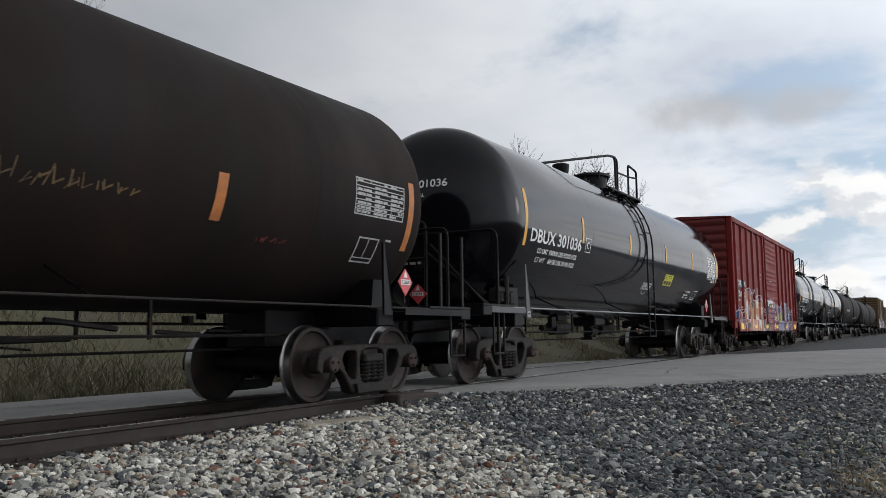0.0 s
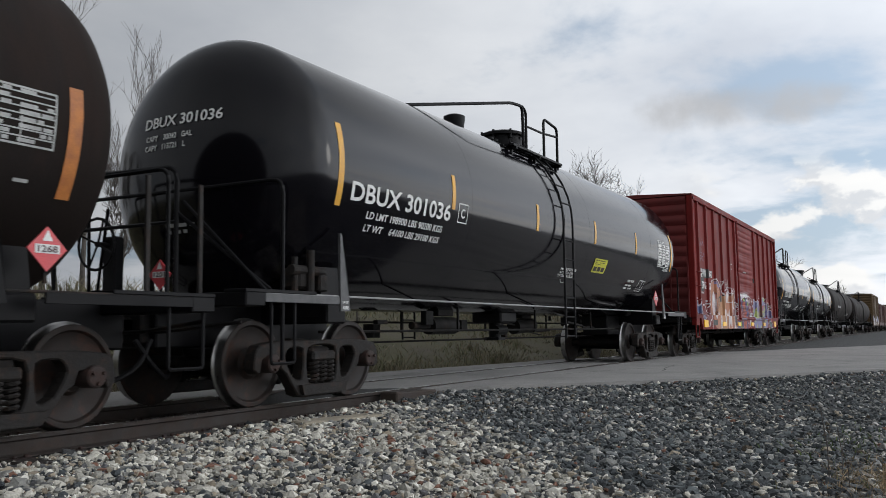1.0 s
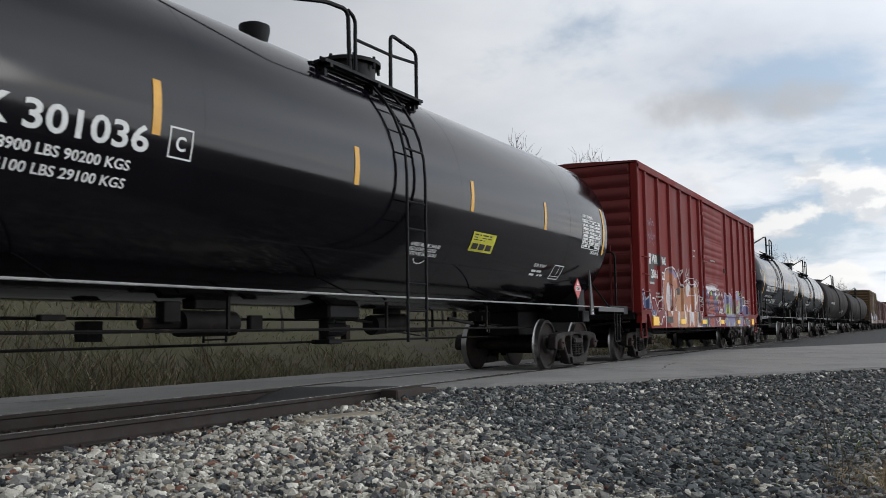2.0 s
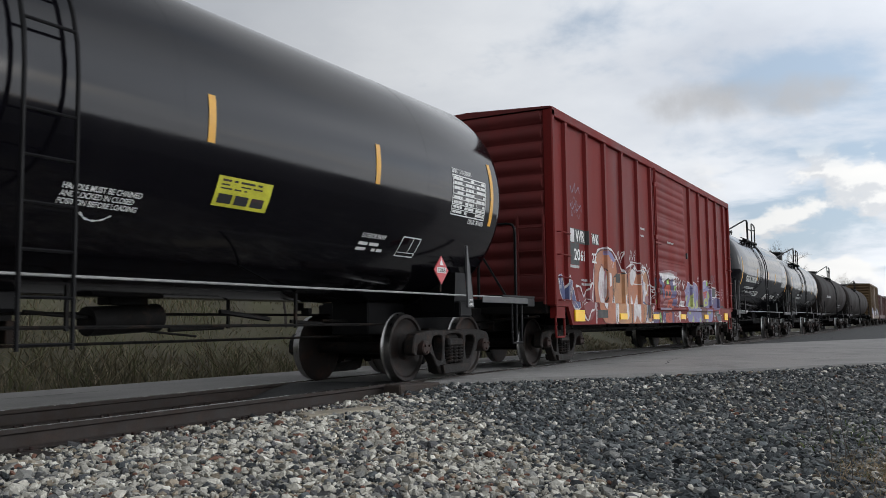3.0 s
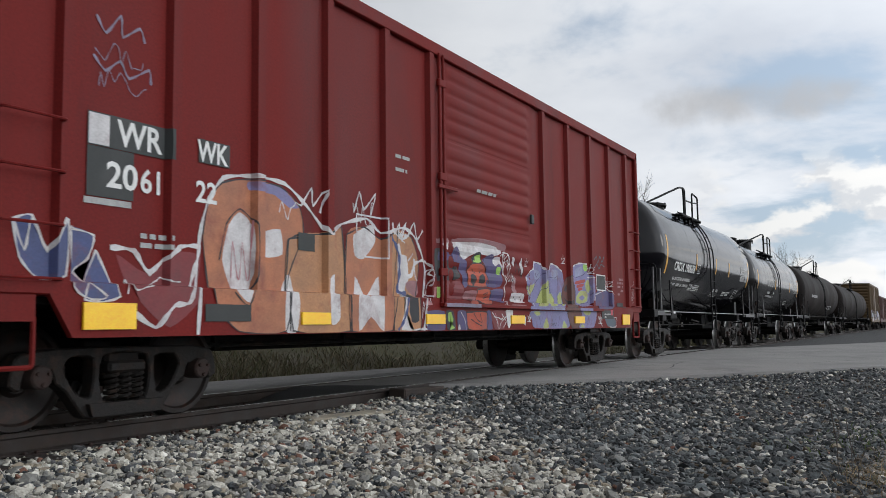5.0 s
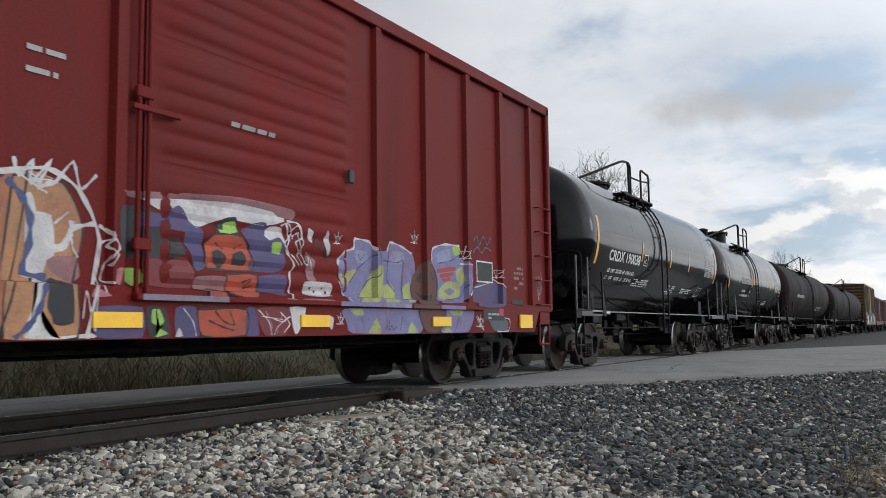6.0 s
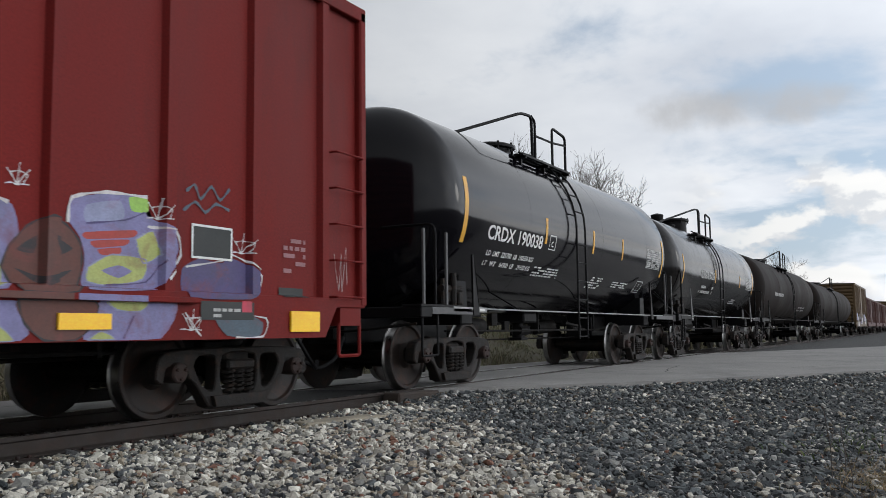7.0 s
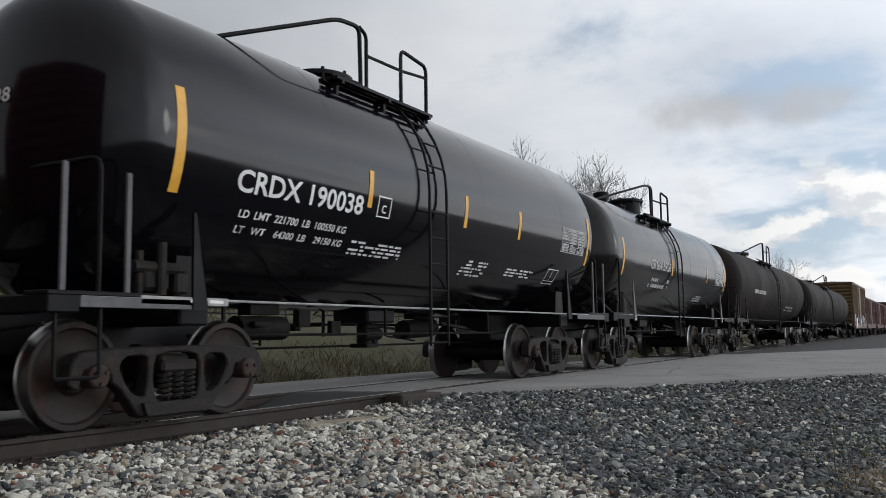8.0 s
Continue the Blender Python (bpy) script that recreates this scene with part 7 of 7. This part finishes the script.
def blades(name, spots, material, label, category, seed, h0, h1, w, lean=0.35):
    """thin upright blades or stems, each a bent strip"""
    rnd = random.Random(seed)
    vs, fs = [], []
    for x, y, z, k in spots:
        h = rnd.uniform(h0, h1) * k
        a = rnd.uniform(0, math.tau)
        dx, dy = math.cos(a), math.sin(a)
        b = rnd.uniform(0, math.tau)
        lx, ly = math.cos(b) * lean * h * rnd.random(), math.sin(b) * lean * h * rnd.random()
        ww = w * rnd.uniform(0.6, 1.4)
        i = len(vs)
        for f, q in ((0, 1), (0.55, 0.8), (1, 0.2)):
            for s in (-1, 1):
                vs.append((x + lx * f * f + s * dx * ww * q, y + ly * f * f + s * dy * ww * q, z + h * f))
        fs += [(i, i + 1, i + 3, i + 2), (i + 2, i + 3, i + 5, i + 4)]
    me = bpy.data.meshes.new(name)
    me.from_pydata(vs, [], fs)
    me.materials.append(M[material])
    return tagged(new(name, me), label, category, kind="stuff")


def plants():
    rnd = random.Random(8)
    spots = []
    for i in range(60000):
        x, y = rnd.uniform(-4, 60), 3.6 + 9.0 * rnd.random() ** 1.6
        sh = 0.0 if x < 9 else -1.2 * smooth(9, 24, x)
        f = 0.6 + 0.7 * noise.noise((x * 0.4, y * 0.4, 1)) + (0.25 if x < 14 else -0.15)
        if f > 0.15:
            spots.append((x, y + sh, bank_z(y) - 0.05, f))
    blades("weeds", spots, "weed", "tall brown and olive winter weeds on the bank", "weeds", 3, 0.12, 0.5, 0.011, 1.3)
    spots = []
    for i in range(3600):
        x, y = rnd.gauss(7.3, 0.5), rnd.gauss(-6.85, 0.25)
        spots.append((x, y, ground_z(x, y) - 0.02, 1.0))
    blades("dry_grass", spots, "dry_grass", "tuft of dry tan grass growing in the gravel", "grass", 4, 0.03, 0.10, 0.003, 2.2)
    spots = []
    for i in range(200):
        x, y = rnd.gauss(9.6, 0.9), rnd.gauss(-6.4, 0.35)
        spots.append((x, y, ground_z(x, y), 1.0))
    blades("green_weeds", spots, "green_leaf", "small green weeds in the gravel", "weeds", 5, 0.03, 0.09, 0.006, 1.2)
    # a few dead stalks standing in the stone
    for (x, y, h, dx) in ((7.1, -6.35, 0.55, -0.05), (7.35, -6.42, 0.42, 0.06), (6.9, -6.5, 0.3, -0.08)):
        bm = bmesh.new()
        z = ground_z(x, y)
        pipe(bm, [(x, y, z - 0.03), (x + dx * 0.4, y, z + h * 0.5), (x + dx, y + 0.03, z + h)], 0.0035, 5)
        pipe(bm, [(x + dx * 0.4, y, z + h * 0.5), (x + dx * 0.4 + 0.08, y - 0.02, z + h * 0.75)], 0.0022, 5)
        tagged(part("dead_stalk", bm, "twig"), "thin dead brown stalk rising from the gravel", "stalk", "dead stalks")


def tree_parts(seed, h, spread):
    """trunk and limbs as one bmesh, twigs as another"""
    rnd = random.Random(seed)
    trunk, crown = bmesh.new(), bmesh.new()

    def tube(bm, a, b, r0, r1, seg):
        d = b - a
        u = d.orthogonal().normalized()
        w = d.cross(u).normalized()
        ra = [bm.verts.new(a + (u * math.cos(k * math.tau / seg) + w * math.sin(k * math.tau / seg)) * r0) for k in range(seg)]
        rb = [bm.verts.new(b + (u * math.cos(k * math.tau / seg) + w * math.sin(k * math.tau / seg)) * r1) for k in range(seg)]
        for k in range(seg):
            bm.faces.new((ra[k], ra[(k + 1) % seg], rb[(k + 1) % seg], rb[k]))

    def grow(p, d, length, r, level):
        bm, seg = (trunk, 7) if level < 2 else (crown, 3)
        n = 4 if level < 3 else 3
        for i in range(n):
            d2 = (d + Vector((rnd.uniform(-1, 1), rnd.uniform(-1, 1), rnd.uniform(-0.3, 0.8))) * (0.12 + 0.06 * level)).normalized()
            q = p + d2 * length / n
            r1 = r * (0.86 if level < 2 else 0.75)
            tube(bm, p, q, r, r1, seg)
            if level < (5 if spread > 1 else 4 if h > 4 else 5) and (i > 0 or level > 0):
                for j in range(1 if level < 2 else (2 if rnd.random() < 0.6 else 1)):
                    a = rnd.uniform(0, math.tau)
                    side = d2.orthogonal().normalized()
                    side.rotate(Matrix.Rotation(a, 3, d2))
                    nd = (d2 * rnd.uniform(0.5, 1.0) + side * rnd.uniform(0.5, 1.0) * spread + Vector((0, 0, 0.75 if spread < 0.6 else 0.25))).normalized()
                    grow(q, nd, length * (rnd.uniform(0.55, 0.78) if spread > 1 else rnd.uniform(0.45, 0.68)), max(r1 * 0.55, 0.012 if spread > 1 else 0.006), level + 1)
            p, d, r = q, d2, r1

    grow(Vector((0, 0, 0)), Vector((0, 0, 1)), h * 0.62, h * 0.014, 0)
    return trunk, crown


def trees():
    kinds = []
    for seed, h, spread in ((1, 6.2, 0.42), (2, 5.7, 0.48), (3, 6.1, 0.5), (7, 5.9, 1.1), (9, 2.6, 0.7)):
        t = thing("bare_tree", "leafless grey tree with fine twigs behind the railway", "tree", (0, 0, -50), "bare trees") if h > 4 else thing("sapling", "thin bare sapling among the weeds of the bank", "sapling", (0, 0, -50), "saplings")
        a, b = tree_parts(seed, h, spread)
        part("trunk", a, "bark", t)
        part("crown", b, "twig", t)
        kinds.append(t)
    rnd = random.Random(12)
    places = [(16.0, 11.8, 0), (15.0, 12.8, 1), (16.4, 13.6, 2), (14.0, 12.0, 1), (12.2, 13.0, 0), (15.6, 15.4, 2), (50.0, 11.6, 3), (50.5, 10.0, 3), (54.0, 12.4, 3), (58.0, 11.0, 3), (43.5, 13.9, 3)]
    for i in range(16):
        places.append((rnd.uniform(5, 26), rnd.uniform(5.5, 9.5), 4))
    for i in range(26):
        places.append((rnd.uniform(120, 330), rnd.uniform(9, 40), rnd.randrange(4)))
    used = set()
    for x, y, k in places:
        m = pose(x, y, bank_z(y + (0 if x < 9 else 1.2 * smooth(9, 24, x))) - 0.1, 0, 0, rnd.uniform(0, 360))
        if k not in used:
            used.add(k)
            kinds[k].matrix_basis = m
        else:
            copy_thing(kinds[k], m)


def track_bits():
    bm = bmesh.new()
    box(bm, (0, 0, 0), (0.23, 2.6, 0.17), bevel=0.015)
    first = part("tie", bm, "tie")
    rnd = random.Random(2)
    tag = dict(label="weathered brown timber tie half buried in stone", category="tie", group="ties under the rails")
    for i in range(42):
        x = -10.6 + i * 0.5
        m = pose(x + rnd.uniform(-0.03, 0.03), rnd.uniform(-0.06, 0.06), -0.257, 0, 0, rnd.uniform(-1.5, 1.5))
        if i == 0:
            first.matrix_basis = m
            tagged(first, **tag)
        else:
            o = first.copy()
            scene.collection.objects.link(o)
            o.matrix_basis = m
            tagged(o, **tag)
    bm = bmesh.new()
    box(bm, (0, 0, 0), (0.95, 0.27, 0.17), bevel=0.02)
    o = tagged(part("crossing_timber", bm, "tie"), "dark broken timber at the crossing's end beside the rail", "timber")
    o.matrix_basis = pose(9.95, -1.0, -0.09, 0, 1.5, -3)
    M["plank"] = mat("pale_weathered_plank", (0.33, 0.29, 0.22), (0.24, 0.21, 0.16), rough=0.9, scale=6, bump=0.4)
    bm = bmesh.new()
    box(bm, (0, 0, 0), (1.1, 0.24, 0.07), bevel=0.012)
    o = tagged(part("plank", bm, "plank"), "pale weathered plank lying in the gravel", "plank")
    o.matrix_basis = pose(7.75, -1.45, -0.175, 2, 0, -14)
    # tie plates and spikes along the near rail
    bm = bmesh.new()
    box(bm, (0, 0, 0), (0.18, 0.34, 0.02), bevel=0.004)
    for a in (-0.05, 0.05):
        for b in (-0.1, 0.1):
            box(bm, (a, b, 0.022), (0.03, 0.03, 0.025), bevel=0.005)
    f = part("tie_plate", bm, "rust")
    for i in range(22):
        for y in (-0.7535, 0.7535):
            m = pose(-0.6 + i * 0.5, y, -0.178)
            o = f
            if i or y > 0:
                o = f.copy()
                scene.collection.objects.link(o)
            o.matrix_basis = m
            tagged(o, "rusty tie plate with spikes under the rail", "tie plate", "tie plates")


bank()
track_bits()
trees()
plants()
loose_stones()


# ---------------------------------------------------------------- motion
close_gear()


def motions():
    times = [round(0.1 * i, 1) for i in range(81)]
    way = [travelled(t) for t in times]
    for car, x0 in CARS:
        walk(car, [(t, pose(x0 - s, 0, 0)) for t, s in zip(times, way)])
        for w in car.children:
            if w.name.startswith("wheelset"):
                x, r = w.matrix_basis.translation.x, w.matrix_basis.translation.z
                walk(w, [(t, pose(x, 0, r, 0, -math.degrees(s / r), 0)) for t, s in zip(times, way)])


motions()
